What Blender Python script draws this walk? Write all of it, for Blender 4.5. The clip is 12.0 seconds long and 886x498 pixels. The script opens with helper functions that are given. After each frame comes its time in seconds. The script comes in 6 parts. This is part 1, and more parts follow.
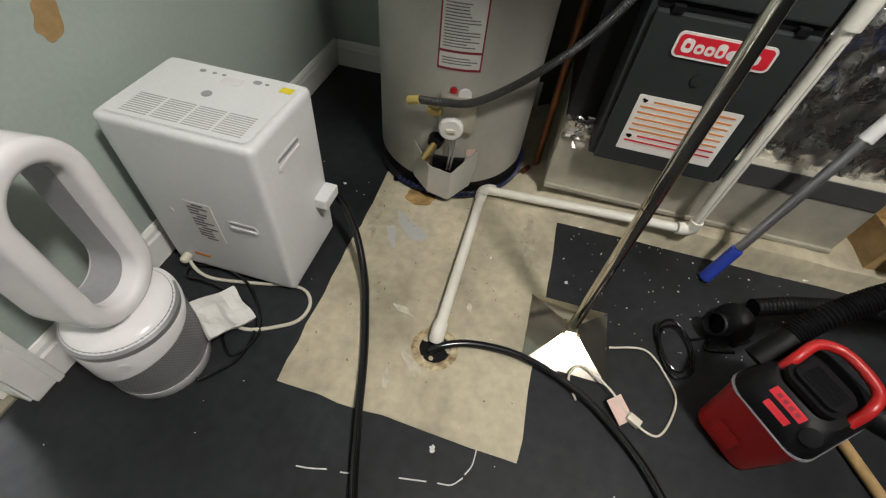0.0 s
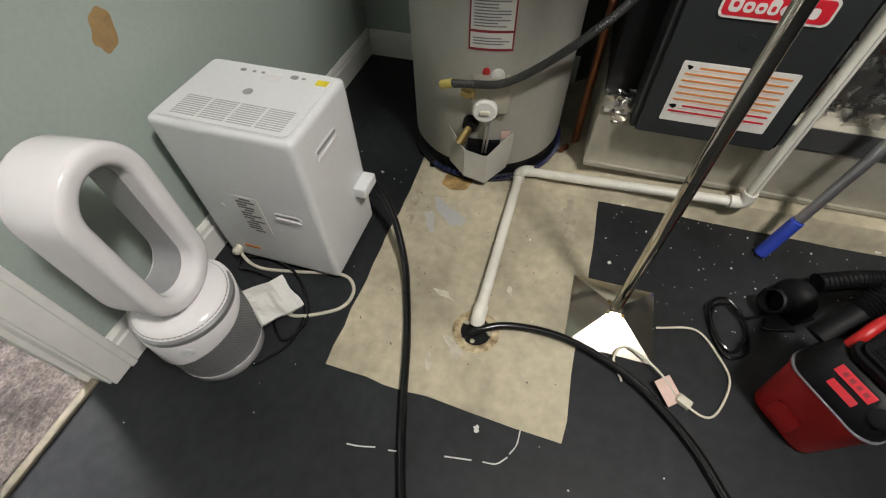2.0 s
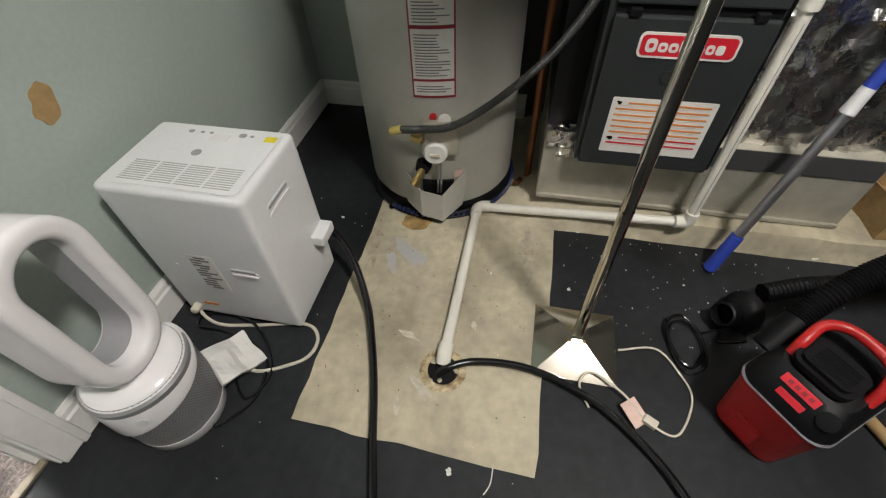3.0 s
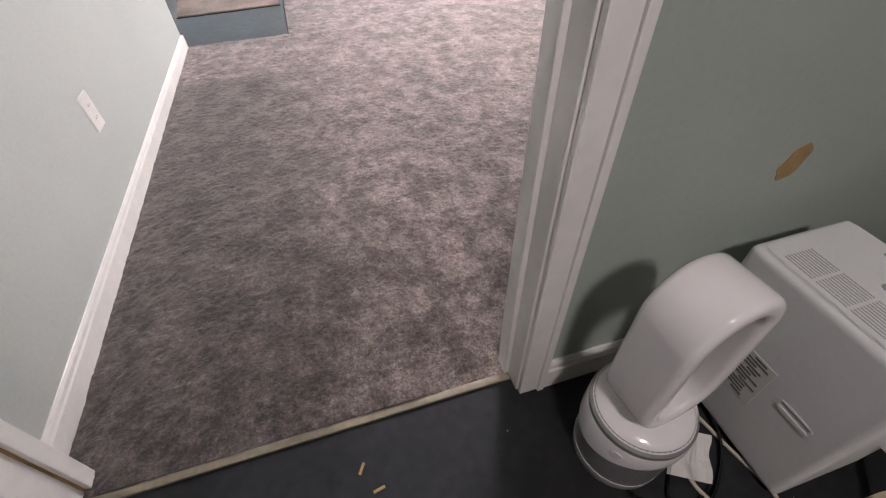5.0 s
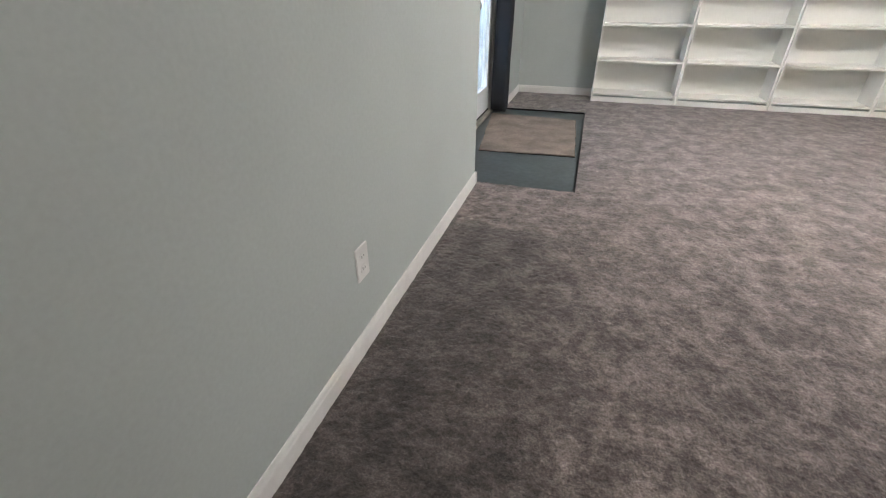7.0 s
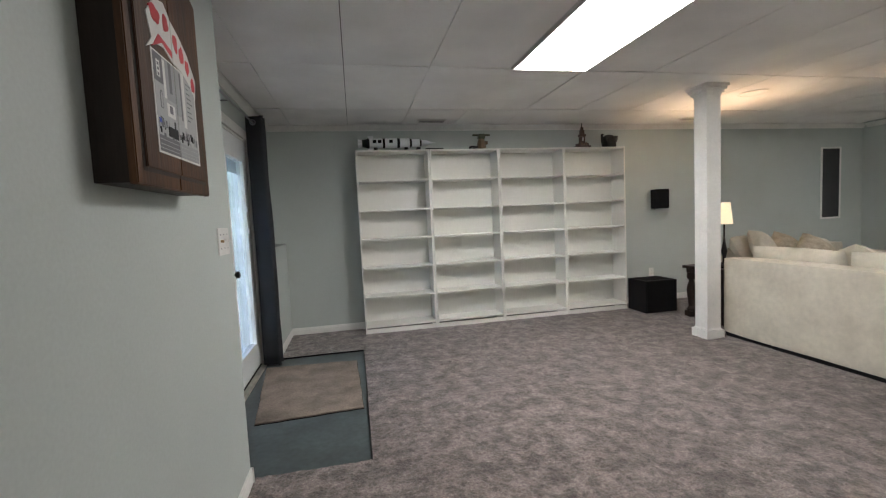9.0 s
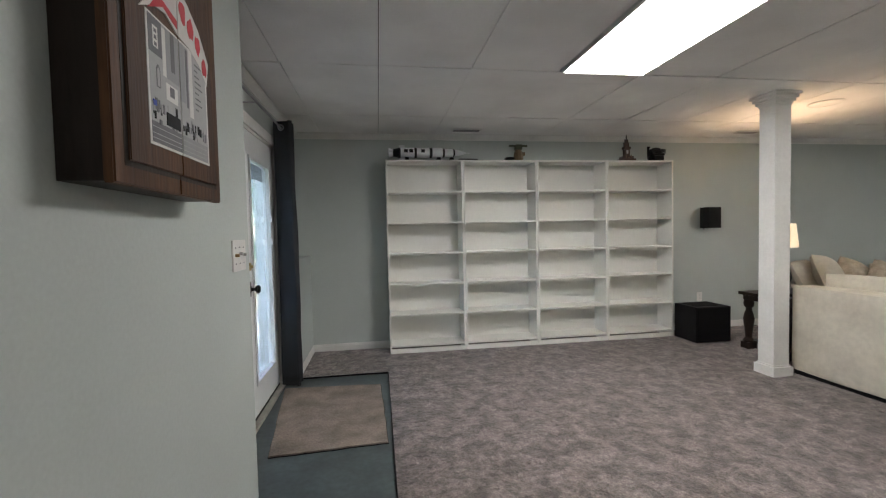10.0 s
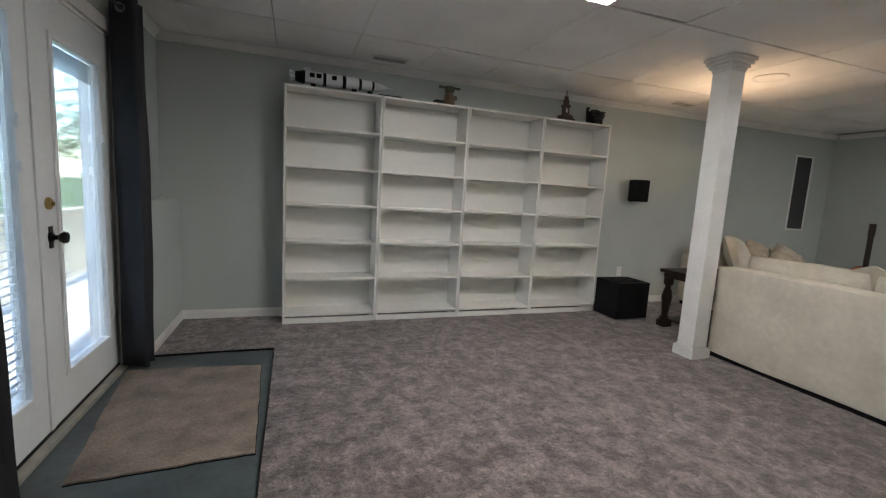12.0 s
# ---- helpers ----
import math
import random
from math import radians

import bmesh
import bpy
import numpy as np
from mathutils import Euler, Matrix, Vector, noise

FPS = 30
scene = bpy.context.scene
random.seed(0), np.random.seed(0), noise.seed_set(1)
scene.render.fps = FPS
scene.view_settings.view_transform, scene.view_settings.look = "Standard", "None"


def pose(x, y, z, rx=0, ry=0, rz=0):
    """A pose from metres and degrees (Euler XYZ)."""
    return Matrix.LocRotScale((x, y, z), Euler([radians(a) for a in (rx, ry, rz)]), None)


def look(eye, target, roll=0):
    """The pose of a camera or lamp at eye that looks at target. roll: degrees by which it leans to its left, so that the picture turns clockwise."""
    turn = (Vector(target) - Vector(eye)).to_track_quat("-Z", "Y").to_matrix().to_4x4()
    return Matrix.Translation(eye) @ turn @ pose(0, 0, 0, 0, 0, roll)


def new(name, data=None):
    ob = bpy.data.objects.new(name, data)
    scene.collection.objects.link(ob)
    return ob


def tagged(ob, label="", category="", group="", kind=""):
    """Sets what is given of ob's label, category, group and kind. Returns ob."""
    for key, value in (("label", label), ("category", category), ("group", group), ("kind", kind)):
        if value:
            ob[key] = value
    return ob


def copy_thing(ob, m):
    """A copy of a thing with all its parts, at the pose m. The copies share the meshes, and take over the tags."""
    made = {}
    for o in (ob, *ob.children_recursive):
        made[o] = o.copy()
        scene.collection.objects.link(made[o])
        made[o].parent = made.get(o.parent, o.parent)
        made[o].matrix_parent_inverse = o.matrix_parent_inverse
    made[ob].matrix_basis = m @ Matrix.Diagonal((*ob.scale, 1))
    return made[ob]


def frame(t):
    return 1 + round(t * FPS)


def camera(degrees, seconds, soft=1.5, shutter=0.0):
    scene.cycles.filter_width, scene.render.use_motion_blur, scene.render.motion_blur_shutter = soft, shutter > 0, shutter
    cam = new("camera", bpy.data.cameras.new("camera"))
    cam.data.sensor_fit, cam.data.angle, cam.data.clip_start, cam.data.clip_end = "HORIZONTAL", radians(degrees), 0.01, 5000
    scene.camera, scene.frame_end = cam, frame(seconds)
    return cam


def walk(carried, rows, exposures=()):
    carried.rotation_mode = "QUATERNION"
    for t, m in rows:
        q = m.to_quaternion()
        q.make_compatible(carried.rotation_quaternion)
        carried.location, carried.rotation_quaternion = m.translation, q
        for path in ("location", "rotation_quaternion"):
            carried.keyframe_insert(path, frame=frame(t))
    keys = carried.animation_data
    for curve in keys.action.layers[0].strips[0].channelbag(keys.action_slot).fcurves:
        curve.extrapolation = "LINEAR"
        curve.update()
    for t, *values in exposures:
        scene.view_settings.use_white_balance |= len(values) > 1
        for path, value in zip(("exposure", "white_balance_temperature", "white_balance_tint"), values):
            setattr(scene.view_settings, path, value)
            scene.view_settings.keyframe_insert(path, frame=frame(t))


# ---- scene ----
cam = camera(92.0, 12.0, 1.2)
PATH = [
    (0, (0.87, -0.758, 0.869), (2.126, -0.554, -0.674), 7.4),
    (0.5, (0.861, -0.725, 0.856), (2.051, -0.345, -0.706), 2.4),
    (1, (0.852, -0.717, 0.854), (2.024, -0.32, -0.717), 2.7),
    (1.5, (0.853, -0.737, 0.862), (2.007, -0.364, -0.728), 2.3),
    (2, (0.865, -0.766, 0.87), (2.021, -0.393, -0.719), -1.4),
    (2.5, (0.889, -0.808, 0.891), (2.173, -0.544, -0.619), -1.2),
    (2.7, (0.889, -0.817, 0.894), (2.182, -0.564, -0.611), -2.0),
    (4.3, (0.74, -0.555, 0.859), (1.69, 0.415, -0.61), 1.8),
    (4.5, (0.725, -0.496, 0.868), (1.542, 0.583, -0.604), 2.8),
    (4.7, (0.704, -0.451, 0.868), (1.373, 0.773, -0.566), 2.4),
    (5, (0.687, -0.397, 0.94), (1.072, 0.951, -0.487), -1.8),
    (5.2, (0.678, -0.38, 0.991), (0.941, 1.015, -0.418), -0.9),
    (5.5, (0.705, -0.313, 0.971), (0.791, 1.129, -0.412), 0.9),
    (6, (0.741, -0.194, 0.95), (0.637, 1.348, -0.32), 3.8),
    (6.5, (0.667, -0.029, 0.942), (0.306, 1.504, -0.29), 2.4),
    (7, (0.553, 0.157, 1.002), (0.032, 1.791, -0.028), -0.3),
    (7.5, (0.502, 0.143, 1.116), (0.241, 2.056, 0.595), 5.9),
    (7.7, (0.474, 0.151, 1.17), (0.553, 2.098, 0.719), 4.8),
    (9.3, (0.575, 0.466, 1.256), (0.99, 2.419, 1.139), -2.5),
    (9.5, (0.552, 0.544, 1.261), (0.955, 2.499, 1.146), -1.6),
    (10, (0.528, 0.662, 1.266), (0.826, 2.638, 1.187), -1.3),
    (10.5, (0.618, 0.843, 1.263), (0.937, 2.814, 1.152), -0.1),
    (11, (0.682, 0.969, 1.256), (1.122, 2.914, 1.101), 1.0),
    (11.5, (0.719, 1.08, 1.237), (1.261, 2.996, 1.054), 3.0),
    (12, (0.705, 1.279, 1.21), (1.367, 3.149, 0.952), 3.3),
]
EXPOSURE = [(0, 5.36, 6150, 11), (2.7, 5.36, 6150, 11), (4.3, 4.95, 6200, 23), (4.7, 4.66, 6250, 24), (5.0, 4.42, 6250, 24), (5.5, 4.18, 6250, 23), (6.5, 3.72, 6300, 18), (7.5, 3.38, 6250, 13), (9.3, 2.96, 6250, 13), (10.5, 2.78, 6250, 13), (11.2, 2.62, 6250, 13), (12.0, 2.56, 6250, 14)]
walk(cam, [(t, look(eye, target, roll)) for t, eye, target, roll in PATH], EXPOSURE)

# ---- world and light ----
world = bpy.data.worlds.new("world")
scene.world = world
world.use_nodes = True
wn, wl = world.node_tree.nodes, world.node_tree.links
sky = wn.new("ShaderNodeTexSky")
sky.sky_type, sky.sun_disc = "NISHITA", False
sky.sun_elevation, sky.sun_rotation = radians(45), radians(180)
wl.new(sky.outputs[0], wn["Background"].inputs[0])
wn["Background"].inputs[1].default_value = 0.15


def lamp(name, kind, energy, colour, matrix, size=0.1, size_y=None):
    data = bpy.data.lights.new(name, kind)
    data.energy, data.color = energy, colour
    if kind == "AREA":
        data.size = size
        if size_y:
            data.shape, data.size_y = "RECTANGLE", size_y
    elif kind == "SUN":
        data.angle = size
    else:
        data.shadow_soft_size = size
    ob = new(name, data)
    ob.matrix_world = matrix
    return ob


SUN = 2.6
PANEL, BULB, TABLE_LAMP = 4.0, 3.9, 9.0
lamp("sun", "SUN", SUN, (1.0, 0.95, 0.88), look((0, 0, 0), (-0.06, 0.70, -0.70)), radians(2))
lamp("utility_bulb_light", "POINT", BULB, (1.0, 0.93, 0.82), pose(0.80, -1.46, 2.16), 0.11)
lamp("table_lamp_light", "POINT", TABLE_LAMP, (1.0, 0.66, 0.38), pose(4.455, 4.255, 1.185), 0.04)

# ---- materials ----


def mat(name, colour, rough=0.5, metal=0.0, vary=0.12, grain=60.0, broad=3.0, bump=0.05, second=None, coat=0.0, spread=None, rvary=0.1, rand=0.0):
    """A surface with broad stains and fine grain. second: the colour that the stains go to."""
    m = bpy.data.materials.new(name)
    m.use_nodes = True
    n, l = m.node_tree.nodes, m.node_tree.links
    b = n["Principled BSDF"]
    tc = n.new("ShaderNodeTexCoord")
    fine, wide = n.new("ShaderNodeTexNoise"), n.new("ShaderNodeTexNoise")
    fine.inputs["Scale"].default_value, fine.inputs["Detail"].default_value = grain, 4
    wide.inputs["Scale"].default_value, wide.inputs["Detail"].default_value = broad, 5
    src = tc.outputs["Object"]
    if spread:
        mp = n.new("ShaderNodeMapping")
        mp.inputs["Scale"].default_value = spread
        l.new(src, mp.inputs[0])
        src = mp.outputs[0]
    l.new(src, fine.inputs["Vector"])
    l.new(src, wide.inputs["Vector"])
    dark = second or tuple(c * (1 - 2.2 * vary) for c in colour)
    mix = n.new("ShaderNodeMix")
    mix.data_type = "RGBA"
    mix.inputs[6].default_value, mix.inputs[7].default_value = (*dark, 1), (*[min(1, c * (1 + vary * 0.5)) for c in colour], 1)
    ramp = n.new("ShaderNodeMapRange")
    ramp.inputs[1].default_value, ramp.inputs[2].default_value = 0.28, 0.62
    l.new(wide.outputs[0], ramp.inputs[0])
    l.new(ramp.outputs[0], mix.inputs[0])
    hsv = n.new("ShaderNodeHueSaturation")
    vr = n.new("ShaderNodeMapRange")
    vr.inputs[1].default_value, vr.inputs[2].default_value = 0.25, 0.75
    vr.inputs[3].default_value, vr.inputs[4].default_value = 1 - vary, 1 + vary
    l.new(fine.outputs[0], vr.inputs[0])
    l.new(mix.outputs[2], hsv.inputs["Color"])
    val = vr.outputs[0]
    if rand:
        oi = n.new("ShaderNodeObjectInfo")
        rr = n.new("ShaderNodeMapRange")
        rr.inputs[3].default_value, rr.inputs[4].default_value = 1 - rand, 1 + rand
        l.new(oi.outputs["Random"], rr.inputs[0])
        mu = n.new("ShaderNodeMath")
        mu.operation = "MULTIPLY"
        l.new(val, mu.inputs[0])
        l.new(rr.outputs[0], mu.inputs[1])
        val = mu.outputs[0]
    l.new(val, hsv.inputs["Value"])
    l.new(hsv.outputs[0], b.inputs["Base Color"])
    rg = n.new("ShaderNodeMapRange")
    rg.inputs[3].default_value, rg.inputs[4].default_value = max(0.02, rough - rvary), min(1, rough + rvary)
    l.new(wide.outputs[0], rg.inputs[0])
    l.new(rg.outputs[0], b.inputs["Roughness"])
    b.inputs["Metallic"].default_value = metal
    b.inputs["Coat Weight"].default_value = coat
    if bump:
        bp = n.new("ShaderNodeBump")
        bp.inputs["Strength"].default_value, bp.inputs["Distance"].default_value = min(1.0, bump * 4), 0.004
        l.new(fine.outputs[0], bp.inputs["Height"])
        l.new(bp.outputs[0], b.inputs["Normal"])
    return m


def glow(name, colour, strength):
    m = bpy.data.materials.new(name)
    m.use_nodes = True
    b = m.node_tree.nodes["Principled BSDF"]
    b.inputs["Base Color"].default_value = (*[min(c, 0.8) for c in colour], 1)
    b.inputs["Emission Color"].default_value = (*colour, 1)
    b.inputs["Emission Strength"].default_value = strength
    return m


def glass_mat(name, tint=(0.93, 0.98, 0.98)):
    m = bpy.data.materials.new(name)
    m.use_nodes = True
    b = m.node_tree.nodes["Principled BSDF"]
    b.inputs["Base Color"].default_value = (*tint, 1)
    b.inputs["Roughness"].default_value = 0.03
    b.inputs["Transmission Weight"].default_value = 1.0
    b.inputs["IOR"].default_value = 1.45
    return m


def carpet_mat():
    """Cut pile: tufts, brushed patches of lighter and darker nap, and a darker strip along the side wall."""
    m = bpy.data.materials.new("mauve_grey_carpet")
    m.use_nodes = True
    n, l = m.node_tree.nodes, m.node_tree.links
    b = n["Principled BSDF"]
    tc = n.new("ShaderNodeTexCoord")

    def noise_at(scale, detail, rough=0.5, stretch=None, distort=0.0):
        t = n.new("ShaderNodeTexNoise")
        t.inputs["Scale"].default_value, t.inputs["Detail"].default_value = scale, detail
        t.inputs["Roughness"].default_value, t.inputs["Distortion"].default_value = rough, distort
        src = tc.outputs["Object"]
        if stretch:
            mp = n.new("ShaderNodeMapping")
            mp.inputs["Scale"].default_value = stretch
            l.new(src, mp.inputs[0])
            src = mp.outputs[0]
        l.new(src, t.inputs["Vector"])
        return t.outputs[0]

    def span(src, a, c, d, e):
        r = n.new("ShaderNodeMapRange")
        for i, v in zip((1, 2, 3, 4), (a, c, d, e)):
            r.inputs[i].default_value = v
        l.new(src, r.inputs[0])
        return r.outputs[0]

    def maths(op, a, c):
        k = n.new("ShaderNodeMath")
        k.operation = op
        for i, v in ((0, a), (1, c)):
            if isinstance(v, float):
                k.inputs[i].default_value = v
            else:
                l.new(v, k.inputs[i])
        return k.outputs[0]

    patches = span(noise_at(8.0, 10, 0.76, (1.1, 1.0, 1.0), 0.2), 0.42, 0.58, 0.0, 1.0)
    big = span(noise_at(1.1, 3, 0.5), 0.35, 0.65, 0.0, 1.0)
    tuft = noise_at(170.0, 3, 0.6)
    clump = noise_at(80.0, 3, 0.65)
    value = maths("MULTIPLY", span(patches, 0, 1, 0.74, 1.14), span(big, 0, 1, 0.90, 1.08))
    mid = noise_at(32.0, 5, 0.7)
    value = maths("MULTIPLY", value, span(mid, 0.34, 0.66, 0.70, 1.26))
    value = maths("MULTIPLY", value, span(tuft, 0.3, 0.7, 0.55, 1.40))
    value = maths("MULTIPLY", value, span(clump, 0.3, 0.7, 0.66, 1.28))
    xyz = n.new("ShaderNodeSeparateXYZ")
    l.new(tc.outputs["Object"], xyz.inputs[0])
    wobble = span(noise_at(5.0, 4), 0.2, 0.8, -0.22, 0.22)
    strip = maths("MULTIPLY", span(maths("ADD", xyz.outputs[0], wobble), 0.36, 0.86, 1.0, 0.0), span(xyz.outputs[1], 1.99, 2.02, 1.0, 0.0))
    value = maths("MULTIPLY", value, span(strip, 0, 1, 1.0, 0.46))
    col = n.new("ShaderNodeMix")
    col.data_type = "RGBA"
    col.inputs[6].default_value, col.inputs[7].default_value = (0.130, 0.104, 0.094, 1), (0.216, 0.178, 0.162, 1)
    l.new(patches, col.inputs[0])
    hsv = n.new("ShaderNodeHueSaturation")
    l.new(value, hsv.inputs["Value"])
    l.new(col.outputs[2], hsv.inputs["Color"])
    l.new(hsv.outputs[0], b.inputs["Base Color"])
    b.inputs["Roughness"].default_value = 0.95
    b.inputs["Specular IOR Level"].default_value = 0.15
    b.inputs["Sheen Weight"].default_value = 0.25
    b.inputs["Sheen Roughness"].default_value = 0.6
    bp = n.new("ShaderNodeBump")
    bp.inputs["Strength"].default_value, bp.inputs["Distance"].default_value = 0.6, 0.008
    h = maths("ADD", maths("MULTIPLY", tuft, 0.55), maths("ADD", maths("MULTIPLY", clump, 0.9), maths("ADD", maths("MULTIPLY", mid, 0.5), maths("MULTIPLY", patches, 0.15))))
    l.new(h, bp.inputs["Height"])
    l.new(bp.outputs[0], b.inputs["Normal"])
    return m


M = dict(
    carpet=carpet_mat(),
    teal=mat("sage_green_paint", (0.36, 0.415, 0.375), 0.45, vary=0.05, grain=90, broad=1.4, bump=0.03),
    blue=mat("pale_blue_grey_paint", (0.48, 0.52, 0.495), 0.5, vary=0.04, grain=90, broad=1.2, bump=0.03),
    trim=mat("white_gloss_paint", (0.78, 0.77, 0.74), 0.32, vary=0.04, grain=40, broad=4, bump=0.015),
    door=mat("white_door_paint", (0.74, 0.76, 0.76), 0.35, vary=0.03, grain=40, broad=3, bump=0.01),
    tile=mat("ceiling_tile", (0.88, 0.87, 0.86), 0.85, vary=0.05, grain=140, broad=2.0, bump=0.06),
    grid=mat("ceiling_grid_gap", (0.10, 0.09, 0.085), 0.7, vary=0.1),
    slab=mat("dark_grey_floor_paint", (0.016, 0.0175, 0.020), 0.55, vary=0.33, grain=35, broad=2.2, bump=0.06, rvary=0.16),
    concrete=mat("bare_concrete", (0.45, 0.405, 0.295), 0.72, vary=0.16, grain=38, broad=4.5, bump=0.14, second=(0.27, 0.238, 0.172)),
    green=mat("green_grey_floor_paint", (0.075, 0.092, 0.092), 0.5, vary=0.18, grain=30, broad=4, bump=0.05),
    mat=mat("tan_doormat", (0.225, 0.182, 0.146), 0.95, vary=0.28, grain=110, broad=6, bump=0.4, second=(0.145, 0.115, 0.090)),
    shelf=mat("white_laminate", (0.78, 0.77, 0.72), 0.38, vary=0.02, grain=30, broad=2, bump=0.008),
    white=mat("white_plastic", (0.72, 0.73, 0.74), 0.35, vary=0.03, grain=120, broad=3, bump=0.02),
    gloss=mat("glossy_white_plastic", (0.78, 0.76, 0.77), 0.14, vary=0.02, grain=40, broad=3, bump=0.0, rvary=0.03),
    grey=mat("grey_plastic", (0.30, 0.30, 0.31), 0.4, vary=0.05, grain=80, broad=4, bump=0.02),
    silver=mat("silver_mesh", (0.27, 0.27, 0.275), 0.45, 0.3, vary=0.06, grain=100, broad=4, bump=0.02),
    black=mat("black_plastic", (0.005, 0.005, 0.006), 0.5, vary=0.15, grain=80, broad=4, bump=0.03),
    hose=mat("black_vinyl", (0.006, 0.006, 0.007), 0.16, vary=0.1, grain=40, broad=4, bump=0.0, rvary=0.05),
    blackwood=mat("black_ash_veneer", (0.007, 0.006, 0.007), 0.65, vary=0.2, grain=60, broad=3, bump=0.06, spread=(1, 1, 0.1)),
    tank=mat("grey_enamel_tank", (0.46, 0.45, 0.41), 0.38, vary=0.04, grain=60, broad=3, bump=0.01),
    galv=mat("galvanised_sheet", (0.47, 0.45, 0.38), 0.55, 0.55, vary=0.12, grain=25, broad=5, bump=0.03, rvary=0.14),
    foil=mat("crumpled_foil", (0.62, 0.60, 0.58), 0.27, 1.0, vary=0.1, grain=55, broad=20, bump=1.0, rvary=0.15),
    furnace=mat("charcoal_furnace_paint", (0.022, 0.026, 0.027), 0.55, vary=0.08, grain=120, broad=3, bump=0.04),
    pvc=mat("white_pvc", (0.74, 0.72, 0.65), 0.4, vary=0.05, grain=40, broad=8, bump=0.02),
    copper=mat("copper_pipe", (0.30, 0.115, 0.055), 0.4, 0.8, vary=0.15, grain=40, broad=8, bump=0.02),
    brass=mat("brass", (0.62, 0.46, 0.19), 0.3, 1.0, vary=0.1, grain=40, broad=8, bump=0.01),
    chrome=mat("polished_nickel", (0.66, 0.62, 0.54), 0.10, 1.0, vary=0.05, grain=30, broad=6, bump=0.004, rvary=0.05),
    steel=mat("brushed_aluminium", (0.45, 0.45, 0.48), 0.38, 0.9, vary=0.08, grain=60, broad=6, bump=0.01),
    bluep=mat("blue_plastic", (0.03, 0.06, 0.40), 0.4, vary=0.08, grain=60, broad=5, bump=0.02),
    red=mat("red_plastic", (0.42, 0.014, 0.014), 0.38, vary=0.08, grain=70, broad=5, bump=0.03),
    redlabel=mat("red_label", (0.60, 0.02, 0.035), 0.35, vary=0.03, bump=0.0),
    paper=mat("white_label_paper", (0.70, 0.69, 0.66), 0.55, vary=0.04, grain=50, broad=6, bump=0.02),
    ink=mat("grey_print", (0.16, 0.16, 0.17), 0.6, vary=0.1, bump=0.0),
    orange=mat("orange_print", (0.72, 0.26, 0.06), 0.55, vary=0.05, bump=0.0),
    maroon=mat("maroon_print", (0.25, 0.02, 0.03), 0.5, vary=0.05, bump=0.0),
    yellow=mat("yellow_sticker", (0.75, 0.62, 0.02), 0.45, vary=0.04, bump=0.0),
    tan=mat("tan_filler", (0.36, 0.235, 0.10), 0.8, vary=0.15, grain=60, broad=20, bump=0.1),
    rust=mat("rust_stain", (0.36, 0.23, 0.085), 0.85, vary=0.28, grain=60, broad=25, bump=0.08),
    beige=mat("ivory_cable", (0.62, 0.58, 0.48), 0.4, vary=0.05, bump=0.0),
    pinktag=mat("pink_paper_tag", (0.72, 0.52, 0.46), 0.7, vary=0.06, bump=0.04),
    curtain=mat("charcoal_blackout_fabric", (0.013, 0.014, 0.018), 0.7, vary=0.18, grain=120, broad=7, bump=0.10),
    wood=mat("stained_oak_cabinet", (0.088, 0.038, 0.015), 0.45, vary=0.30, grain=35, broad=5, bump=0.05, spread=(3, 3, 0.35)),
    darkwood=mat("dark_stained_wood", (0.020, 0.012, 0.008), 0.42, vary=0.25, grain=35, broad=5, bump=0.05, spread=(3, 3, 0.4)),
    sofa=mat("cream_velvet_upholstery", (0.60, 0.555, 0.46), 0.9, vary=0.07, grain=24, broad=4, bump=0.06, second=(0.50, 0.455, 0.37)),
    pillow=mat("beige_woven_cushion", (0.50, 0.43, 0.33), 0.9, vary=0.12, grain=60, broad=14, bump=0.12),
    charcoal=mat("grey_grille_cloth", (0.045, 0.046, 0.048), 0.8, vary=0.1, grain=200, broad=4, bump=0.05),
    blackcloth=mat("black_grille_cloth", (0.010, 0.010, 0.011), 0.8, vary=0.1, grain=200, broad=4, bump=0.05),
    navy=mat("navy_plastic_film", (0.010, 0.014, 0.055), 0.3, vary=0.2, bump=0.0),
    dirt=mat("brown_grime", (0.31, 0.27, 0.195), 0.85, vary=0.25, grain=50, broad=30, bump=0.08, second=(0.38, 0.35, 0.275)),
    dust=mat("pale_scale", (0.50, 0.47, 0.39), 0.85, vary=0.15, grain=60, broad=30, bump=0.08, second=(0.42, 0.39, 0.31)),
    crust=mat("mineral_crust", (0.46, 0.39, 0.25), 0.9, vary=0.3, grain=90, broad=45, bump=0.3, second=(0.20, 0.12, 0.05)),
    slot=mat("pale_grey_slot", (0.40, 0.40, 0.40), 0.5, vary=0.05, bump=0.0),
    gasline=mat("dark_grey_coated_hose", (0.035, 0.036, 0.035), 0.5, vary=0.1, bump=0.0),
    # dark for the shade behind the furnace and for the unseen utility shell
    block=mat("shade_darkened_wall", (0.10, 0.10, 0.095), 0.85, vary=0.15, grain=30, broad=3, bump=0.1),
    paleyellow=mat("pale_yellow_coating", (0.55, 0.45, 0.13), 0.45, vary=0.1, bump=0.0),
    strip=mat("worn_metal_strip", (0.26, 0.23, 0.17), 0.5, 0.5, vary=0.2, grain=40, broad=9, bump=0.05),
    bronze=mat("oil_rubbed_bronze", (0.012, 0.010, 0.009), 0.3, 0.6, vary=0.1, bump=0.01),
    glass=glass_mat("window_glass"),
    slat=mat("white_blind_slat", (0.50, 0.54, 0.57), 0.5, vary=0.03, bump=0.0),
    deck=mat("grey_deck_board", (0.60, 0.58, 0.55), 0.7, vary=0.15, grain=40, broad=5, bump=0.08),
